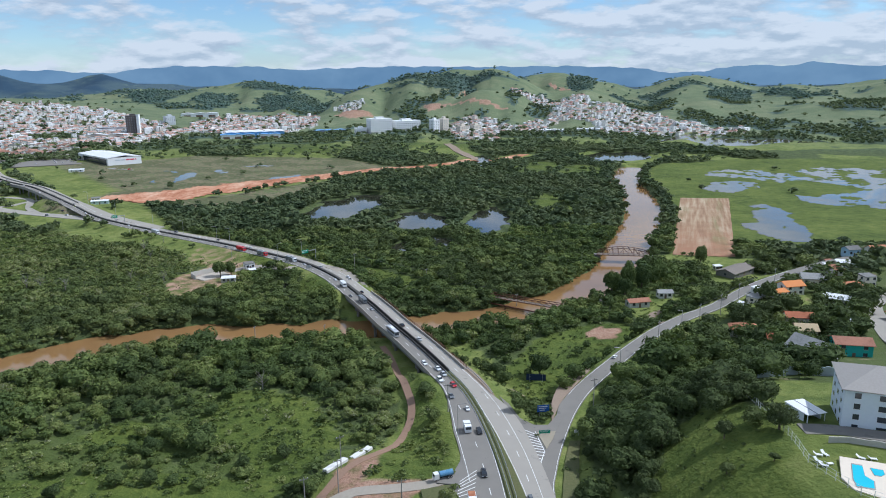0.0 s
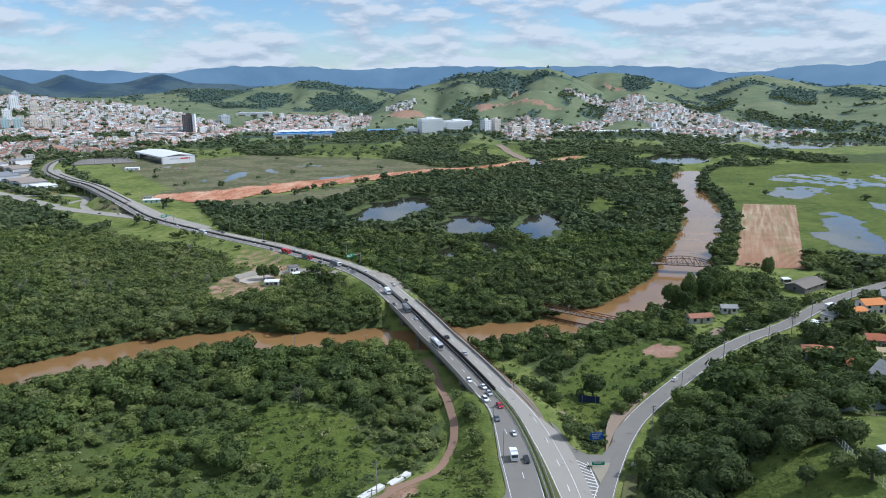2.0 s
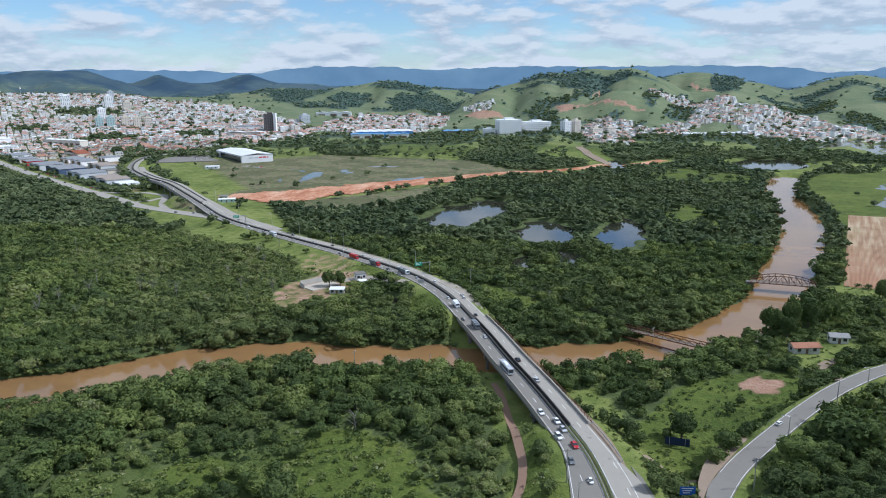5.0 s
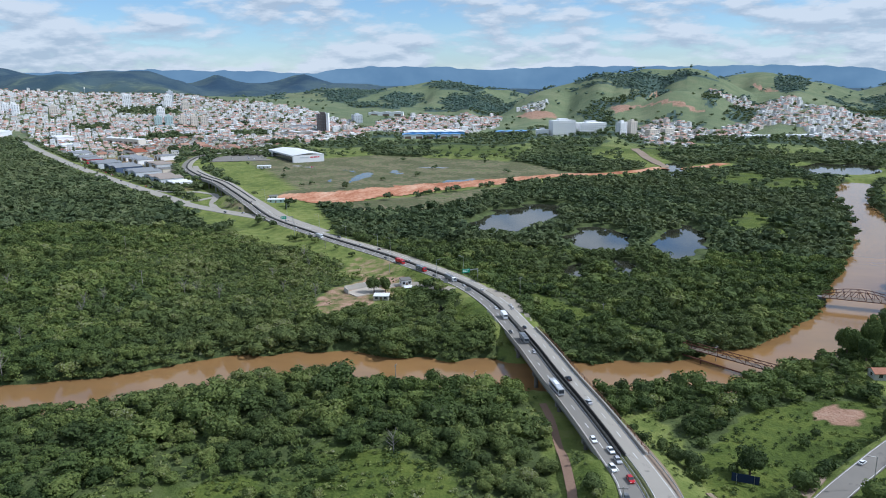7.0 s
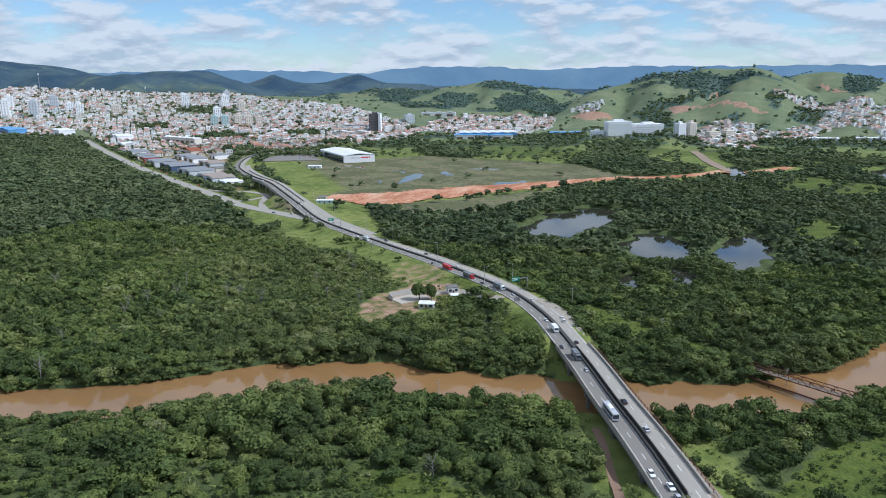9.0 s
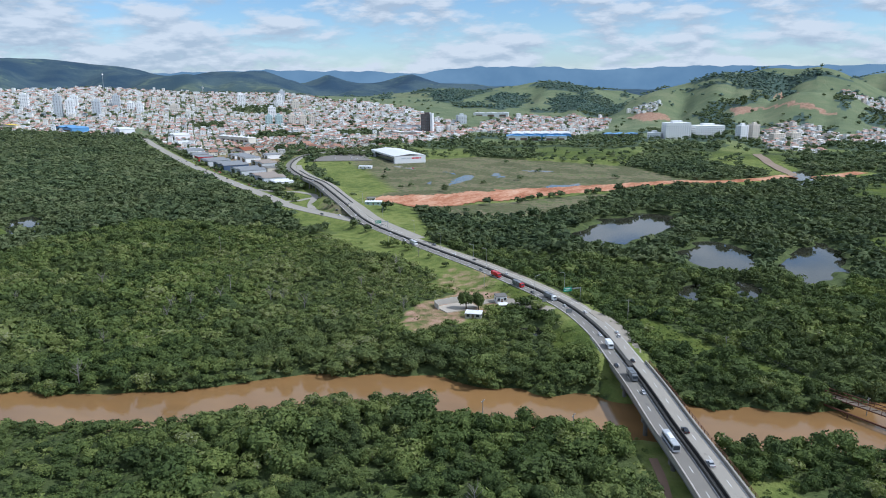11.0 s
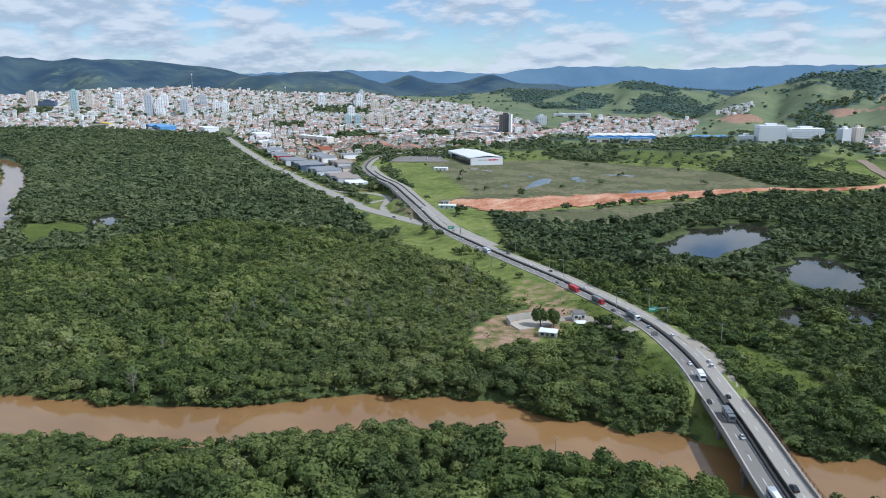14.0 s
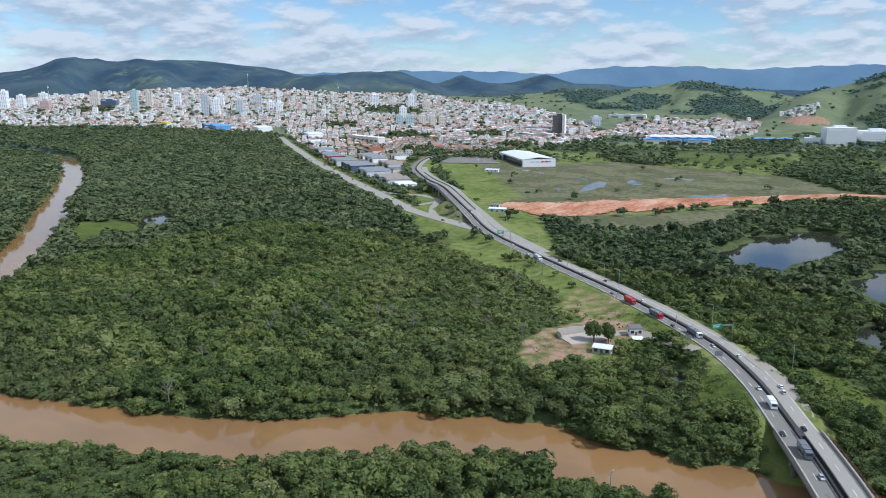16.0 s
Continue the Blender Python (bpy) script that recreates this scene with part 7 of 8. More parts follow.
for x, y, h, w, d, mt, label in ((-584, 1560, 17, 20, 16, GREY_BLOCK, "grey mid-rise block of flats by a road"), (-1671, 999, 36, 15, 14, WHITE_BLOCK, "white high-rise above low houses"), (-1640, 985, 22, 18, 16, ROSE_BLOCK, "rose-coloured mid-rise block above low roofs"),
                                 (-1629, 1096, 34, 18, 15, CREAM_BLOCK, "cream high-rise in the town centre"), (-1589, 1106, 15, 34, 20, BLUE_BLOCK, "dark blue glazed office block"), (-1473, 1092, 46, 14, 14, TEAL_BLOCK, "slim pale green high-rise"),
                                 (-1468, 1199, 30, 16, 15, WHITE_BLOCK, "white high-rise with dark windows"), (-1302, 1144, 42, 15, 15, GREY_BLOCK, "tall grey high-rise in the centre"), (-1285, 1158, 34, 15, 14, WHITE_BLOCK, "white high-rise beside a grey one"),
                                 (-1241, 1184, 32, 15, 15, GREY_BLOCK, "grey high-rise above flat roofs"), (-1257, 1290, 18, 14, 14, WHITE_BLOCK, "white block among crowded roofs"), (-1240, 1300, 18, 14, 14, WHITE_BLOCK, "white block among crowded roofs"),
                                 (-1194, 1353, 16, 16, 14, CREAM_BLOCK, "cream block among crowded roofs"), (-1146, 1529, 30, 20, 18, WHITE_BLOCK, "white high-rise with a round top on the hill"), (-1096, 1615, 28, 18, 15, WHITE_BLOCK, "white high-rise on the skyline"),
                                 (-1120, 1660, 34, 14, 13, GREY_BLOCK, "slim grey tower on the skyline"), (-1030, 1585, 20, 16, 15, CREAM_BLOCK, "cream block on the slope"), (-912, 1314, 19, 14, 14, TEAL_BLOCK, "pale green block of flats"), (-896, 1326, 19, 14, 14, TEAL_BLOCK, "pale green block of flats"),
                                 (-872, 1338, 19, 14, 14, CREAM_BLOCK, "cream block of flats"), (-854, 1350, 19, 14, 14, CREAM_BLOCK, "cream block of flats"), (-838, 1360, 18, 12, 14, CREAM_BLOCK, "cream block of flats"), (-1802, 978, 40, 16, 15, WHITE_BLOCK, "white high-rise at the town's edge"),
                                 (-1750, 990, 30, 15, 15, WHITE_BLOCK, "white high-rise at the town's edge"), (-1545, 1180, 30, 15, 15, CREAM_BLOCK, "cream high-rise in the centre"), (-1390, 1260, 26, 15, 15, WHITE_BLOCK, "white block above the centre"), (-980, 1420, 22, 16, 16, WHITE_BLOCK, "white block above tiled roofs"),
                                 (-1340, 1330, 24, 16, 16, GREY_BLOCK, "grey block above the centre"), (-14, 1392, 22, 15, 14, WHITE_BLOCK, "white block of flats beside a clinic"), (4, 1408, 26, 14, 14, CREAM_BLOCK, "cream block of flats beside a clinic"), (40, 1400, 12, 22, 12, CREAM_BLOCK, "low cream block of flats"),
                                 (66, 1412, 12, 20, 12, CREAM_BLOCK, "low cream block of flats")):
    tower_block(x, y, h, w, d, 40, mt, label)

# the white clinic below the hill
tower_block(-122, 1418, 27, 44, 24, 26, WHITE_BLOCK, "large white clinic building with glazed front", 3.4, "clinic")
tower_block(-72, 1448, 20, 52, 30, 26, WHITE_BLOCK, "long white wing of a clinic", 3.4, "clinic")
tower_block(-158, 1412, 10, 24, 16, 8, WHITE_BLOCK, "low white annexe of a clinic", 3.4, "clinic")


def hall(x, y, w, d, h, turn, roofing, wall, label, bays=3, category="warehouse", open_front=False, pitch=0.05):
    """A hall of several bays with low gables, doors and roof ridges."""
    root = tagged(new("warehouse"), label, category)
    part("wall", box(-w / 2, -d / 2, -1.5, w / 2, d / 2, h), wall, root)
    bw = w / bays
    for i in range(bays):
        bm = gable_roof(d, bw, h + 0.05, bw * pitch + 0.3, 0.4)
        bmesh.ops.rotate(bm, verts=bm.verts, cent=(0, 0, 0), matrix=Matrix.Rotation(radians(90), 3, "Z"))
        bmesh.ops.translate(bm, verts=bm.verts, vec=(-w / 2 + (i + 0.5) * bw, 0, 0.012 * i))
        part("roof", bm, roofing, root)
        # an open front is a flat dark panel that stands for the shade inside
        part("door", box(-w / 2 + (i + 0.22) * bw, -d / 2 - 0.08, -0.5, -w / 2 + (i + 0.78) * bw, -d / 2 - 0.004, h * (0.85 if open_front else 0.55)), GLASS if open_front else DOOR, root)
    root.matrix_basis = pose(x, y, float(ground_fast(x, y)), 0, 0, turn)
    return root


big = hall(-441, 952, 42, 108, 9, 44, WHITE_METAL, WHITE_METAL, "big white warehouse store beside a marsh", 1)
for ob in [c for c in big.children if c.name.startswith("door")]:
    bpy.data.objects.remove(ob)
# flat dark panel in place of the shaded inside of the bay
part("open_bay_shade", box(-21.09, -50, 0.2, -21.01, 34, 7.2), GLASS, big)
RED_PAINT = plain("red_lettering", (0.50, 0.03, 0.05), (0.62, 0.06, 0.08), 0.6)
for i, (a, b) in enumerate(((-20, -11), (-9.5, -2), (0, 6), (7, 14), (15.5, 18))):
    part("sign_bar", box(a * 0.7 + 2, -54.15, 5.0, b * 0.7 + 2, -54.09, 6.6), RED_PAINT if i > 1 else GREY_BLOCK, big)
slab("car_park", [(-536, 888), (-476, 915), (-452, 926), (-498, 985), (-546, 990), (-556, 942)], float(ground_fast(-500, 950)) + 0.35, 0.8, ASPHALT, "grey asphalt car park before a store", "car park")
hall(-352, 1362, 104, 62, 9, 18, WHITE_METAL, BLUE_METAL, "wide factory with white roofs and blue walls", 6, "factory")
hall(-372, 1318, 60, 34, 7, 18, BLUE_METAL, WHITE_METAL, "factory hall with a blue roof", 3, "factory")
hall(-318, 1330, 40, 30, 7, 18, BLUE_METAL, WHITE_METAL, "smaller factory hall with a blue roof", 2, "factory")
hall(-218, 1428, 62, 30, 6, 20, BLUE_METAL, GREY_METAL, "low blue-roofed depot at the foot of a hill", 3, "depot")
hall(-590, 1778, 86, 30, 8, 15, WHITE_METAL, WHITE_BLOCK, "long white hall beyond the town", 3)
hall(-640, 1410, 60, 24, 6, 20, GREY_METAL, WHITE_BLOCK, "school with long pale metal roofs", 2, "school")
hall(-600, 1300, 70, 18, 6, 10, WHITE_METAL, CREAM_BLOCK, "long low cream public building", 2, "school")
hall(-930, 1075, 56, 26, 8, -36, WHITE_METAL, WHITE_BLOCK, "white hall at the edge of the town", 2)
hall(-815, 1085, 100, 14, 9, -20, WHITE_METAL, CREAM_BLOCK, "row of cream apartment houses", 7, "apartment row")
hall(-860, 1010, 40, 26, 6, -36, WHITE_METAL, WHITE_BLOCK, "white hall beside the avenue", 2)
hall(215, 1372, 52, 34, 6, -4, WHITE_METAL, WHITE_METAL, "white shed with a wide curved roof", 3)
hall(275, 1362, 44, 26, 6, -4, WHITE_METAL, WHITE_METAL, "white shed beside small houses", 2)
hall(-1150, 1040, 90, 30, 7, -20, BLUE_METAL, BLUE_METAL, "dark blue depot at the edge of the woods", 2, "depot")
hall(-1262, 1000, 36, 20, 6, 30, plain("yellow_roof", (0.62, 0.44, 0.05), (0.76, 0.58, 0.10), 2, 9), CREAM_BLOCK, "yellow-roofed depot at the edge of the woods", 1, "depot")
hall(-1060, 1075, 60, 26, 8, -30, WHITE_METAL, WHITE_BLOCK, "white hall behind the woods", 2)
hall(-700, 960, 60, 18, 6, -36, TILES, CREAM_BLOCK, "long hall with a red roof by the avenue", 1)

# shops and workshops along the avenue
BROWN_ROOF = plain("brown_roof", (0.24, 0.20, 0.17), (0.36, 0.31, 0.27), 2, 8)
for x, y, w, d, h, roof, wall, label in ((-434, 674, 24, 18, 5.5, WHITE_METAL, WHITE_BLOCK, "workshop with a white roof under the flyover"), (-474, 706, 52, 24, 6.5, BROWN_ROOF, GREY_BLOCK, "brown-roofed store with a dark open front"),
                                         (-528, 744, 46, 28, 7, GREY_METAL, GREY_BLOCK, "long grey-roofed store along the avenue"), (-584, 784, 50, 30, 7, GREY_METAL, BLUE_BLOCK, "grey-blue car dealer hall along the avenue"),
                                         (-640, 822, 44, 28, 6.5, GREY_METAL, GREY_BLOCK, "grey hall with a dark front along the avenue"), (-684, 852, 24, 20, 6, GREY_METAL, RED_PAINT, "shop with a red front by the avenue"), (-566, 826, 46, 20, 5.5, BROWN_ROOF, GREY_BLOCK, "grey workshop in the second row"),
                                         (-618, 862, 42, 20, 6, GREY_METAL, WHITE_BLOCK, "grey-roofed workshop in the second row"), (-660, 896, 38, 22, 5.5, GREY_METAL, WHITE_BLOCK, "pale hall behind the shops"), (-612, 905, 26, 20, 5.5, GREY_METAL, WHITE_BLOCK, "workshop beside the flyover ramp"),
                                         (-522, 780, 20, 16, 4.5, FIBRE, CREAM_BLOCK, "small service station with a grey roof"), (-720, 882, 34, 22, 6, GREY_METAL, CREAM_BLOCK, "cream shop hall by the avenue"), (-770, 928, 44, 24, 6, GREY_METAL, WHITE_BLOCK, "grey-roofed shop hall by the avenue")):
    t = -36
    hall(x, y, w, d, h, t, roof, wall, label, 2, "shop", True)
stand(house(14, 5, 2.8, "flat", "turquoise site hut beside the earthworks", 1, TEAL_BLOCK, WHITE_METAL, category="hut"), -292, 604, 20)
stand(house(7, 5, 2.8, "flat", "site hut with a grey roof", 1, CREAM, FIBRE, category="hut"), -304, 622, 20)
stand(house(16, 6, 2.8, "flat", "white low sheds at the edge of a marsh", 1, WHITE_BLOCK, WHITE_METAL, category="hut"), -428, 838, 15)
for x, y, h in ((-1150, 1400, 60), (-1560, 1500, 55), (-1870, 1120, 40)):
    root = tagged(new("antenna_mast"), "thin lattice radio mast above the town", "mast")
    z = float(ground_fast(x, y))
    part("mast", tube(0.9, (x, y, z - 1), (x, y, z + h), 4, 0.35), STEEL, root)
    part("antenna", box(x - 1.2, y - 1.2, z + h - 6, x + 1.2, y + 1.2, z + h - 3), PAINT, root)

# ---- trees ----
def crown_template(rng, n, size, lobes=6, core=2):
    """A lumpy crown of radius 1, from about -0.8 to 1 in height: a leafy core, then n loose leaf clumps over it; as (faces, 3, 3)."""
    centres = rng.normal(0, 1, (lobes, 3))
    centres /= np.linalg.norm(centres, axis=1)[:, None]
    centres *= rng.uniform(0.25, 0.66, (lobes, 1))
    centres[:, 2] *= 0.75
    radii = rng.uniform(0.32, 0.56, lobes)

    def reach(way):
        c = way @ centres.T
        q = radii ** 2 - (centres ** 2).sum(1) + c ** 2
        return np.maximum(np.where(q > 0, c + np.sqrt(np.maximum(q, 0)), 0).max(1), 0.32)

    ball = bmesh.new()
    bmesh.ops.create_icosphere(ball, subdivisions=core, radius=1.0)
    solid = np.array([[v.co for v in f.verts] for f in ball.faces if f.calc_center_median().z > -0.55])
    ball.free()
    shake = 1 + 0.20 * np.sin(solid @ rng.normal(0, 5, 3)) + 0.16 * np.sin(solid @ rng.normal(0, 9, 3))
    solid = solid * (0.80 * reach(solid.reshape(-1, 3)).reshape(-1, 3) * shake)[..., None]
    pick = rng.randint(0, lobes, 4 * n)
    way = rng.normal(0, 1, (4 * n, 3))
    way[:, 2] = np.abs(way[:, 2]) - 0.35
    way /= np.linalg.norm(way, axis=1)[:, None]
    place = centres[pick] + way * radii[pick][:, None] * rng.uniform(0.85, 1.12, (4 * n, 1))
    far = np.linalg.norm(place, axis=1)
    outer = np.flatnonzero(far > 0.86 * reach(place / far[:, None]))
    outer = outer[:n] if len(outer) >= n else np.arange(n)
    place, way = place[outer], way[outer]
    normal = way + rng.normal(0, 0.38, (n, 3))
    normal /= np.linalg.norm(normal, axis=1)[:, None]
    u = np.cross(normal, rng.normal(0, 1, (n, 3)))
    u /= np.linalg.norm(u, axis=1)[:, None]
    w = np.cross(normal, u)
    s = size * rng.uniform(0.6, 1.4, (n, 1))
    leaves = np.stack([place + u * s * a * rng.uniform(0.7, 1.2, (n, 1)) + w * s * b * rng.uniform(0.7, 1.2, (n, 1)) + normal * s * rng.uniform(-0.3, 0.1, (n, 1))
                       for a, b in ((-1.1, -0.7), (1.1, -0.6), (0.1, 1.2))], 1)
    return np.concatenate([solid, leaves])


def scatter(rng, x0, x1, y0, y1, gap, density=None):
    """Places on a shaken grid, on dry ground."""
    x, y = np.meshgrid(np.arange(x0, x1, gap), np.arange(y0, y1, gap))
    x, y = x.ravel() + rng.uniform(-0.5, 0.5, x.size) * gap, y.ravel() + rng.uniform(-0.5, 0.5, x.size) * gap
    bear = np.degrees(np.arctan2(-(x + 10), y - 40))
    keep = (bear < 70) & (bear > -38)
    x, y = x[keep], y[keep]
    keep = rng.uniform(0, 1, x.size) < (density or wooded)(x, y)
    x, y = x[keep], y[keep]
    z = ground(x, y)
    dry = z > np.where(off_line(x, y, RIVER)[0] < 20, -2.45, np.where(np.hypot(x, y) < 420, -1.6, -0.85))
    return x[dry], y[dry], z[dry]


def grove(name, x, y, z, radius, height, templates, material, rng, label, category, sink=0.1, bright=0.47, spread=0.14):
    """One joined wood of many crowns."""
    out, tints = [], []
    which = rng.randint(0, len(templates), len(x))
    tint = np.clip(bright + 1.6 * spread * rng.normal(0, 1, len(x)) + 0.23 * waves(x, y, 70, 21) + 0.17 * waves(x, y, 26, 22), 0, 1)
    right = (off_line(x, y, HIGHWAY)[2] > 0) & (y < 1000)  # tint lowered east of the highway: backlit shade put into the leaf colour
    shady = (off_line(x, y, SIDE)[2] > 0) & (x > 28) & (y < 300)
    tint = np.clip(tint - 0.19 * right - 0.16 * shady, 0, 1)
    tint = np.clip(tint + 0.20 * inside(OLIVE, x, y) + 0.06 * ((y > 290) & (y < 520)), 0, 1)
    tint = np.where(rng.uniform(0, 1, len(x)) < 0.012, 0.95, tint)
    for k, t in enumerate(templates):
        m = which == k
        if not m.any():
            continue
        a = rng.uniform(0, 2 * np.pi, m.sum())
        c, s = np.cos(a)[:, None, None], np.sin(a)[:, None, None]
        r, h = radius[m][:, None, None], height[m][:, None, None]
        q = t[None]
        px = (q[..., 0] * c - q[..., 1] * s) * r + x[m][:, None, None]
        py = (q[..., 0] * s + q[..., 1] * c) * r + y[m][:, None, None]
        pz = (q[..., 2] + 0.8) / 1.8 * h * (1 - sink) + h * sink * 0.4 + z[m][:, None, None]
        out.append(np.stack([px, py, pz], -1).reshape(-1, 3, 3))
        tints.append(np.repeat(tint[m], len(t) * 3))
    ob = leaves_object(name, np.concatenate(out), material, [("tint", np.concatenate(tints))])
    return tagged(ob, label, category, kind="stuff")


rng = np.random.RandomState(4)
best = [crown_template(rng, 1150, 0.066, 12, 3) for _ in range(8)]
finest = [crown_template(rng, 560, 0.078, 10) for _ in range(8)]
fine = [crown_template(rng, 265, 0.102, 9, 1) for _ in range(10)]
middle = [crown_template(rng, 104, 0.145, 8, 1) for _ in range(8)]
coarse = [crown_template(rng, 30, 0.26, 5, 1) for _ in range(8)]
tuft = [crown_template(rng, 26, 0.30, 5, 1)[15:] for _ in range(5)]


def kept(values, keep):
    return [v[keep] for v in values]


def low_places(x, y):
    """Where scrub, not tall wood, grows: 0 to 1."""
    scrub = step(0.0, 0.5, waves(x, y, 75, 61))
    front = (1 - step(195, 230, y)) * (x < 20)
    return np.clip(0.5 * scrub + 0.5 * inside(OLIVE, x, y) + 0.8 * front * step(-0.6, 0.0, waves(x, y, 48, 62)), 0, 1)


# wood near the river and the roads
x, y, z = scatter(rng, -420, 190, 60, 480, 4.3)
far = np.hypot(x + 10, y - 60)
low = low_places(x, y)
belt = (x > 28) & (y < 300) & (off_line(x, y, SIDE)[2] > 0)
giant = rng.uniform(0, 1, len(x)) < 0.10
size = np.where(giant, rng.uniform(3.6, 5.0, len(x)), rng.uniform(1.5, 3.4, len(x))) * (1 + 0.2 * waves(x, y, 55, 31)) * (1 - 0.34 * low) * np.where(belt, 1.35, 1)
tall = (size * rng.uniform(1.25, 1.75, len(x)) + 1.5) * (1 - 0.32 * low)
size = size * np.where(belt, 1.08, 1.14)

# some of the nearest stand alone, each with its trunk, limbs and crown
rank = np.where(belt | (y < 176), far - 40 * giant, 1e6)
alone = np.zeros(len(x), bool)
alone[np.argsort(rank)[:270]] = True
base = []
for k in range(8):
    root = tagged(new("tree"), ("broad dark green tree in dense leaf", "rounded mid-green tree with a lumpy crown", "light green bushy tree with low limbs", "dark leafy tree with an uneven crown")[k % 4], "tree", "trees standing singly")
    r = np.random.RandomState(50 + k)
    bm = tube(0.09, (0, 0, -0.15), (0.03, 0.02, 0.55), 7, 0.055)
    for j in range(4):
        a = r.uniform(0, 6.28)
        limb = tube(0.045, (0.02, 0.02, 0.40 + 0.05 * j), (0.45 * math.cos(a), 0.45 * math.sin(a), 0.85 + 0.1 * j), 5, 0.015)
        me = bpy.data.meshes.new("limb")
        limb.to_mesh(me)
        limb.free()
        bm.from_mesh(me)
        bpy.data.meshes.remove(me)
    part("trunk", bm, BARK, root)
    leaves = best[k].copy()
    leaves[..., 2] = (leaves[..., 2] + 0.8) / 1.8 * 1.35 + 0.25
    leaves_object("crown", leaves, LEAF, [("tint", np.full(leaves.shape[0] * 3, (0.02, 0.42, 0.52, 0.07, 0.46, 0.10, 0.58, 0.15)[k]))], root)
    base.append(root)
for n, i in reversed(list(enumerate(np.flatnonzero(alone)))):
    m = pose(x[i], y[i], z[i], 0, 0, float(rng.uniform(0, 360))) @ Matrix.Diagonal((size[i], size[i], tall[i] / 1.6, 1))
    if n < 8:
        base[n].matrix_basis = m
    else:
        # belt trees take the darkest tints, which carry their shade
        copy_thing(base[(0, 3, 5, 7)[rng.randint(4)] if belt[i] or rng.uniform() < 0.25 else (1, 2, 4, 6)[rng.randint(4)]], m)

nearest_wood = (far < 178) & ~alone
close = (far >= 178) & (far < 300) & ~alone
rest = (far >= 300) & ~alone
grove("woodland", *kept((x, y, z, size, tall), nearest_wood), finest, LEAF, rng, "dense green scrub and trees near the highway", "trees")
grove("woodland", *kept((x, y, z, size, tall), close), fine, LEAF, rng, "dense green flood-plain woodland with many crowns", "trees")
grove("woodland", *kept((x, y, z, size, tall), rest), middle, LEAF, rng, "dense green woodland behind the river", "trees")

# undergrowth that closes the gaps, weeds on the open grass
x, y, z = scatter(rng, -420, 190, 80, 480, 3.9)
size = rng.uniform(1.3, 2.5, len(x))
grove("undergrowth", x, y, z, size, size * rng.uniform(1.0, 1.5, len(x)), [t[34:] for t in coarse], LEAF, rng, "tangled green undergrowth and shrubs", "shrubs", bright=0.52)


def weedy(x, y):
    w = np.where(wooded(x, y) < 0.5, 0.8, 0.0) * (0.35 + 0.65 * step(-0.4, 0.4, waves(x, y, 17, 71)))
    w = w * (off_line(x, y, HIGHWAY)[0] > np.interp(y, (205, 225), (12.5, 8.4)))
    for line, clear in ((PATH, 2.0), (SIDE, 4.2), (RIVER, 11.5)):
        w = w * (off_line(x, y, line)[0] > clear)
    for poly in (YARD, FIELD, GARDEN, PATCH, CLEARING):
        w = w * ~inside(poly, x, y)
    return w


x, y, z = scatter(rng, -180, 150, 80, 400, 2.3, weedy)
size = rng.uniform(0.45, 1.15, len(x)) * (1 + 0.45 * (inside(SCRUB, x, y) | ((x < 6) & (x > -24) & (y < 235))) - 0.35 * ((x > 36) & (y < 205)))
grove("weeds", x, y, z, size, size * rng.uniform(0.7, 1.3, len(x)), tuft, LEAF, rng, "tall bright green weeds and grass tufts", "weeds", bright=0.62, spread=0.14)

DEAD = plain("bleached_wood", (0.16, 0.145, 0.13), (0.28, 0.26, 0.235), 0.5, 3, 0.9)
BARE = [(-240, 314), (-238, 324), (-180, 421), (-227, 332), (-208, 344), (-161, 356), (-143, 353), (-213, 241), (-232, 303), (-235, 272), (-186, 339), (-201, 344), (-317, 296), (-170, 405), (-178, 378), (-213, 303), (-300, 331), (-179, 448), (-52, 236), (-60, 220)]
# bushes that overhang the water's edge
shore = smooth(RIVER, 1.5)
_, shore_side = along(shore)
bank = []
for sign in (-1, 1):
    for k in range(3):
        bank.append(shore + shore_side * (sign * rng.uniform(9.5, 16.5, len(shore)))[:, None])
bank = np.concatenate(bank)
bank = bank[(bank[:, 0] > -520) & (bank[:, 0] < 130) & (bank[:, 1] < 520) & (off_line(bank[:, 0], bank[:, 1], HIGHWAY)[0] > 13)]
bz = ground(bank[:, 0], bank[:, 1])
wet = (bz > -3.1) & (bz < -0.6)
x, y, z = bank[wet, 0], bank[wet, 1], np.maximum(bz[wet], -2.6)
size = rng.uniform(1.2, 2.9, len(x))
grove("bank_shrubs", x, y, z, size, size * rng.uniform(1.0, 1.6, len(x)), [t[:80] for t in middle], LEAF, rng, "green bushes hanging over the river's edge", "shrubs", bright=0.46)

# shrubs on the island at the junction
bed_x, bed_y = rng.uniform(18, 33, 420), rng.uniform(188, 216, 420)
in_bed = inside([(20, 211), (23.9, 198.7), (26.2, 190.8), (28, 188.8), (30.4, 190.8), (31.6, 194.8), (32, 200.4), (30.6, 206), (27, 210.4), (23.5, 215)], bed_x, bed_y)
x, y = bed_x[in_bed], bed_y[in_bed]
size = rng.uniform(0.5, 1.3, len(x))
grove("shrubs", x, y, ground(x, y), size, size * rng.uniform(0.9, 1.5, len(x)), coarse, LEAF, rng, "low green shrubs on an island at the junction", "shrubs", bright=0.42)


def lone_tree(k, tx, ty, wide, high):
    u = base[k].scale
    copy_thing(base[k], pose(tx, ty, float(ground(tx, ty)), 0, 0, tx * 37) @ Matrix.Diagonal((wide / u[0], wide / u[1], high / 1.6 / u[2], 1)))


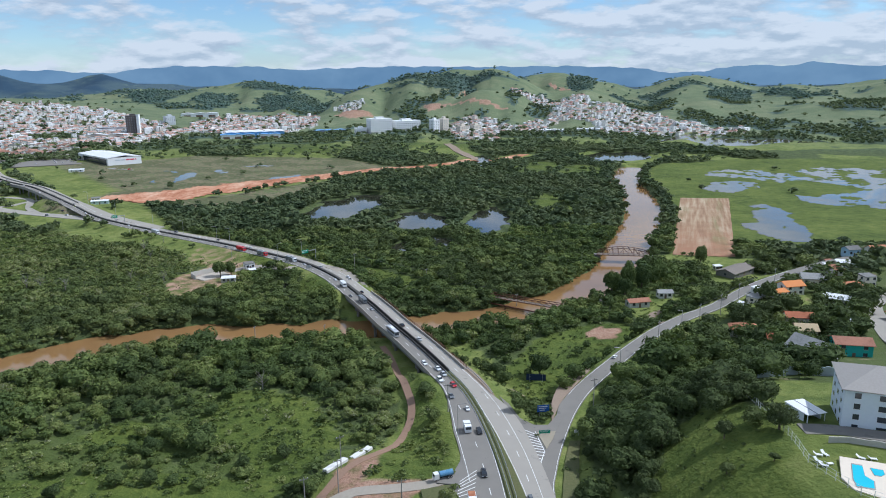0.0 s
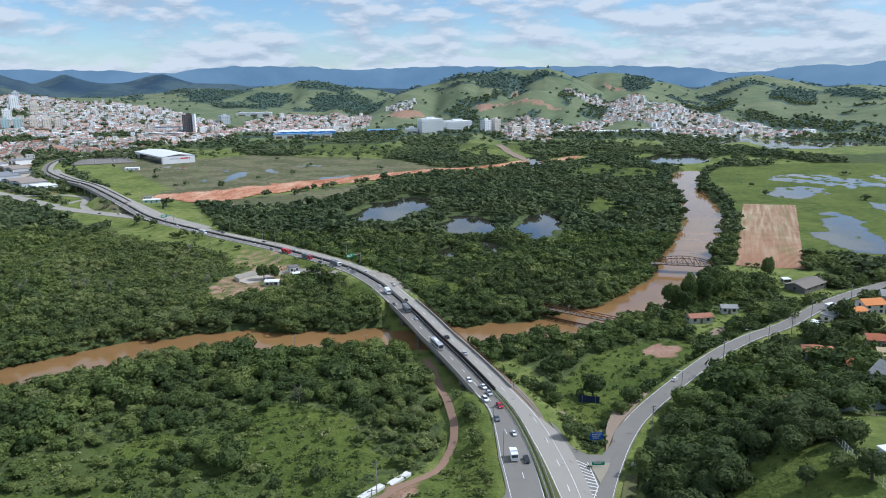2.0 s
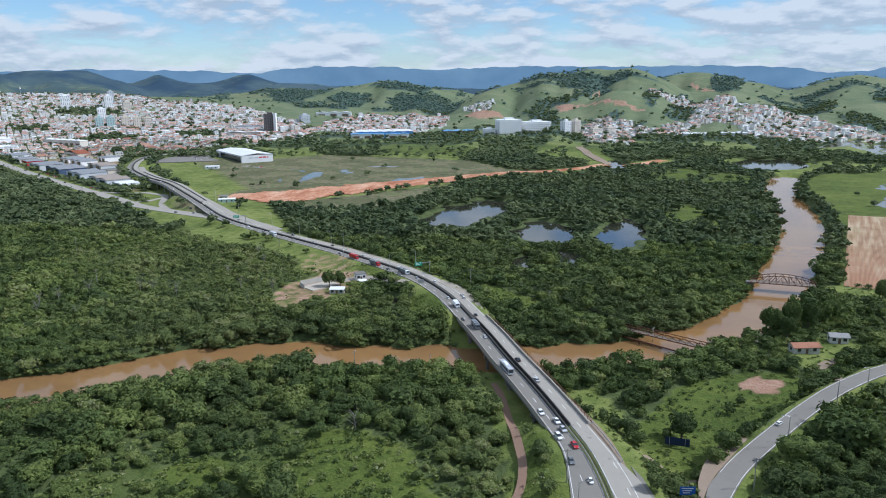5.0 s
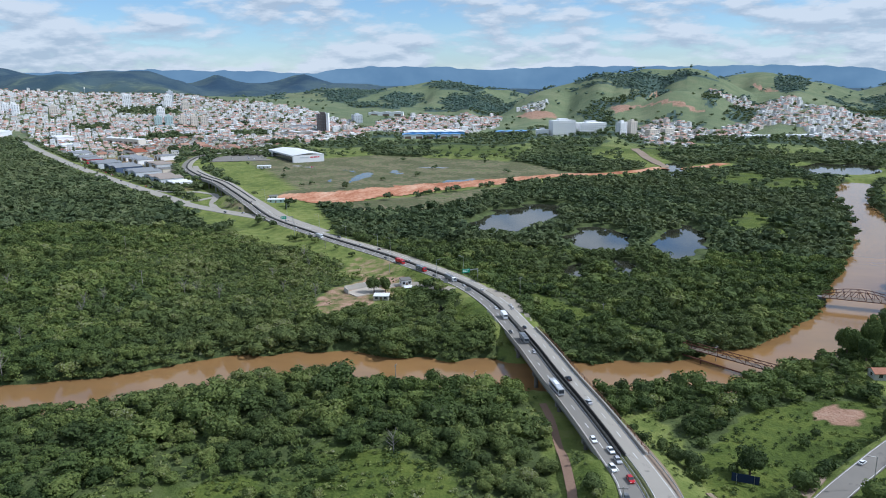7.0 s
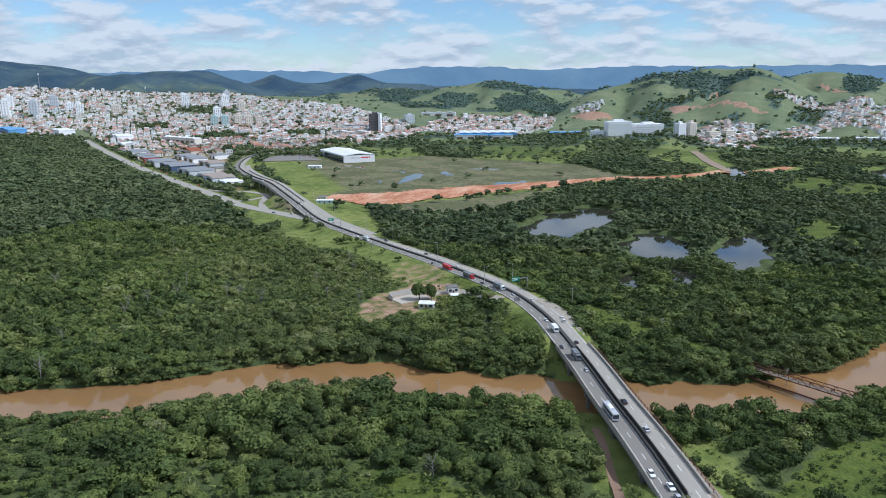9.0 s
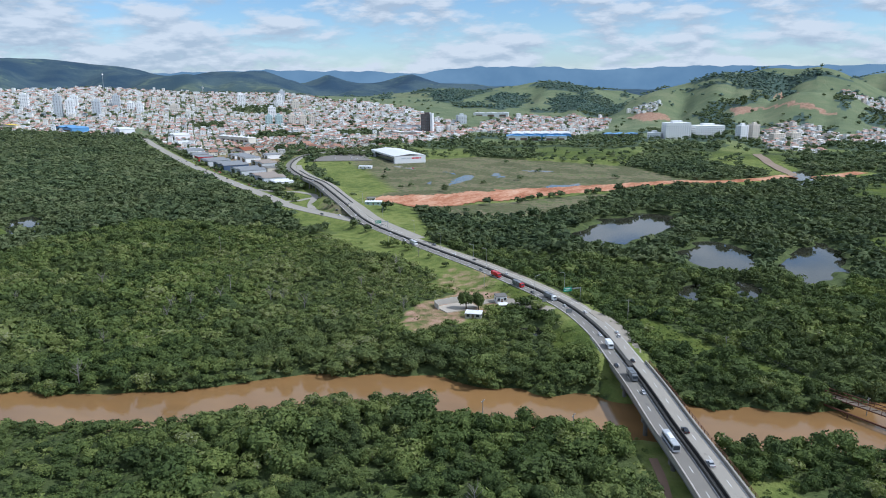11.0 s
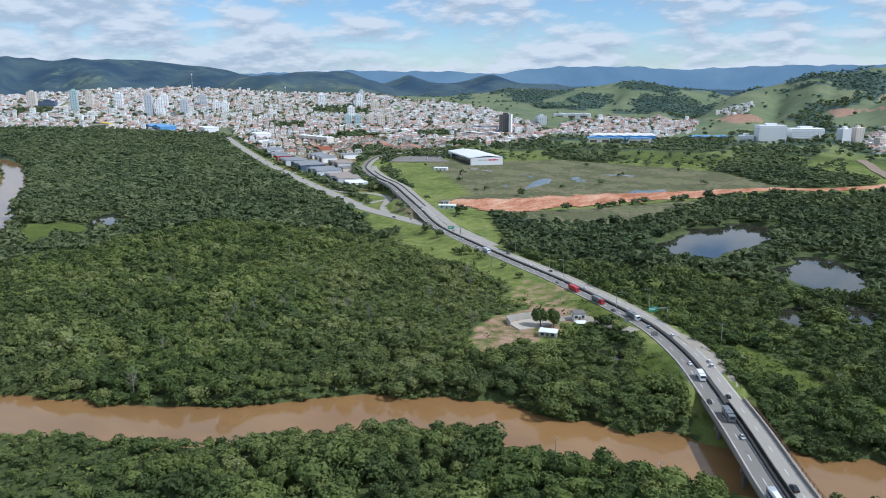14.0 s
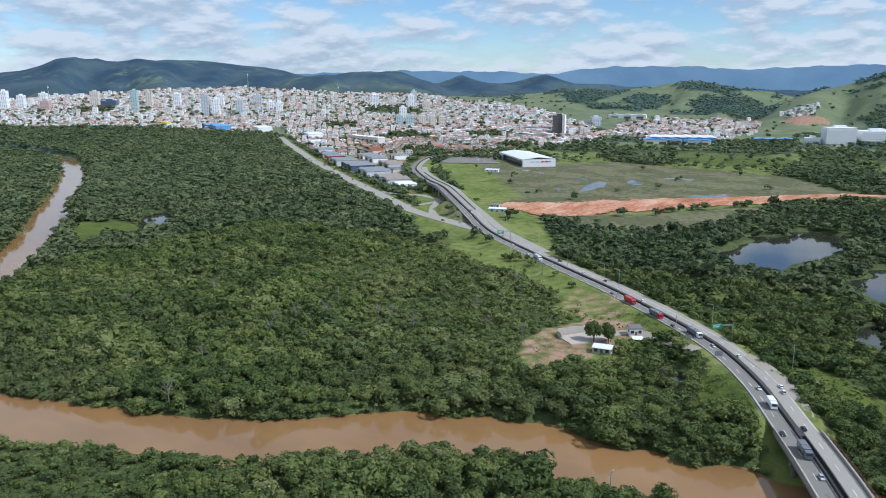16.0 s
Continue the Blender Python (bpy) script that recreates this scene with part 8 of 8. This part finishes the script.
lone_tree(0, 33, 231, 4.2, 8.5)
for k, tx, ty, wide, high in ((3, 52, 156, 4.2, 8.0), (0, 60, 178, 3.4, 7.5), (5, 62, 145, 2.0, 4.6), (2, 58, 133, 1.6, 2.8), (0, 72, 141, 3.6, 6.5), (3, 76.5, 163, 2.2, 5.0), (7, 82, 190, 3.2, 7.0), (0, 70, 180, 3.6, 8.0), (5, 66, 130, 1.2, 2.0), (3, 104, 196, 2.6, 5.5), (3, -98, 160, 2.3, 4), (1, -85, 166, 2.6, 4), (7, -76, 166, 2.4, 3.6), (2, -62, 163, 2.0, 3.2), (5, -54, 174, 2.0, 3.2), (3, -44, 178, 2.2, 4.0),
                             (1, 80, 326, 4.5, 15), (4, 88, 328, 4.2, 16), (7, 95, 330, 4.4, 14), (1, 102, 338, 4.2, 13), (4, 108, 345, 4, 13), (7, 84, 318, 3.6, 11), (6, 139, 374, 3.6, 14), (1, -118, 366, 3.6, 10), (4, -113, 369, 3.2, 9)):
    lone_tree(k, tx, ty, wide, high)

# leafless grey trees that stand out of the wood
bare = tagged(new("dead_tree"), "leafless grey dead tree with bare branches", "tree", "bare trees in the wood")
r = np.random.RandomState(77)
part("trunk", tube(0.16, (0, 0, -0.3), (0.1, 0.05, 5.2), 7, 0.07), DEAD, bare)
for i in range(9):
    a, z0 = i * 2.4 + r.uniform(-0.4, 0.4), 2.2 + 0.36 * i
    tip = Vector((math.cos(a) * (2.3 - 0.12 * i), math.sin(a) * (2.3 - 0.12 * i), z0 + 2.2))
    branch = part("branch", tube(0.085, (0.08, 0.04, z0), tip, 5, 0.035), DEAD, bare)
    for j in range(3):
        b = a + (j - 1) * 0.7
        start = Vector((0.08, 0.04, z0)).lerp(tip, 0.5 + 0.2 * j)
        part("twig", tube(0.045, start, start + Vector((math.cos(b) * 1.0, math.sin(b) * 1.0, 1.1)), 4, 0.015), DEAD, branch)
for n, (tx, ty) in enumerate(BARE):
    m = pose(tx, ty, float(ground(tx, ty)), 0, 0, n * 67) @ Matrix.Scale(float(r.uniform(0.8, 1.25)), 4)
    if n == 0:
        first_bare = m
    else:
        copy_thing(bare, m)
bare.matrix_basis = first_bare

# woods towards the town and on the hills
x, y, z = scatter(rng, -1750, 420, 300, 1080, 6.4)
x, y, z = kept((x, y, z), ~((x > -420) & (x < 190) & (y < 480)))
giant = rng.uniform(0, 1, len(x)) < 0.08
size = np.where(giant, rng.uniform(5.2, 6.8, len(x)), rng.uniform(2.9, 5.4, len(x)))
near = np.hypot(x + 10, y - 60) < 760
tall = size * rng.uniform(1.2, 1.7, len(x))
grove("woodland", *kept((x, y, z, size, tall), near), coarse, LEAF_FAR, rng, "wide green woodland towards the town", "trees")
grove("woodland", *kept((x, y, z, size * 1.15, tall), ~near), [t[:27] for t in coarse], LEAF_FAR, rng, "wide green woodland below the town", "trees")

x, y, z = scatter(rng, -1900, 1200, 1080, 2000, 12.5)
size = rng.uniform(4.0, 7.5, len(x))
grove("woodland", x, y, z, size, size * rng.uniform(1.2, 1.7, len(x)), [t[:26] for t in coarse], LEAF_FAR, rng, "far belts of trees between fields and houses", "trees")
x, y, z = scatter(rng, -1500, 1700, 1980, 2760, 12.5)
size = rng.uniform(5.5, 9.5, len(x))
grove("woodland", x, y, z, size, size * 1.25, [t[:20] for t in coarse], LEAF_HILL, rng, "woods on the far hills, blue-green with haze in their colour", "trees")
for gx0, gy0, rad in GROVES:
    n = int(rad * 1.1)
    a, d = rng.uniform(0, 6.28, n), rad * np.sqrt(rng.uniform(0, 1, n))
    x, y = gx0 + d * np.cos(a), gy0 + d * np.sin(a)
    size = rng.uniform(4.5, 8, n)
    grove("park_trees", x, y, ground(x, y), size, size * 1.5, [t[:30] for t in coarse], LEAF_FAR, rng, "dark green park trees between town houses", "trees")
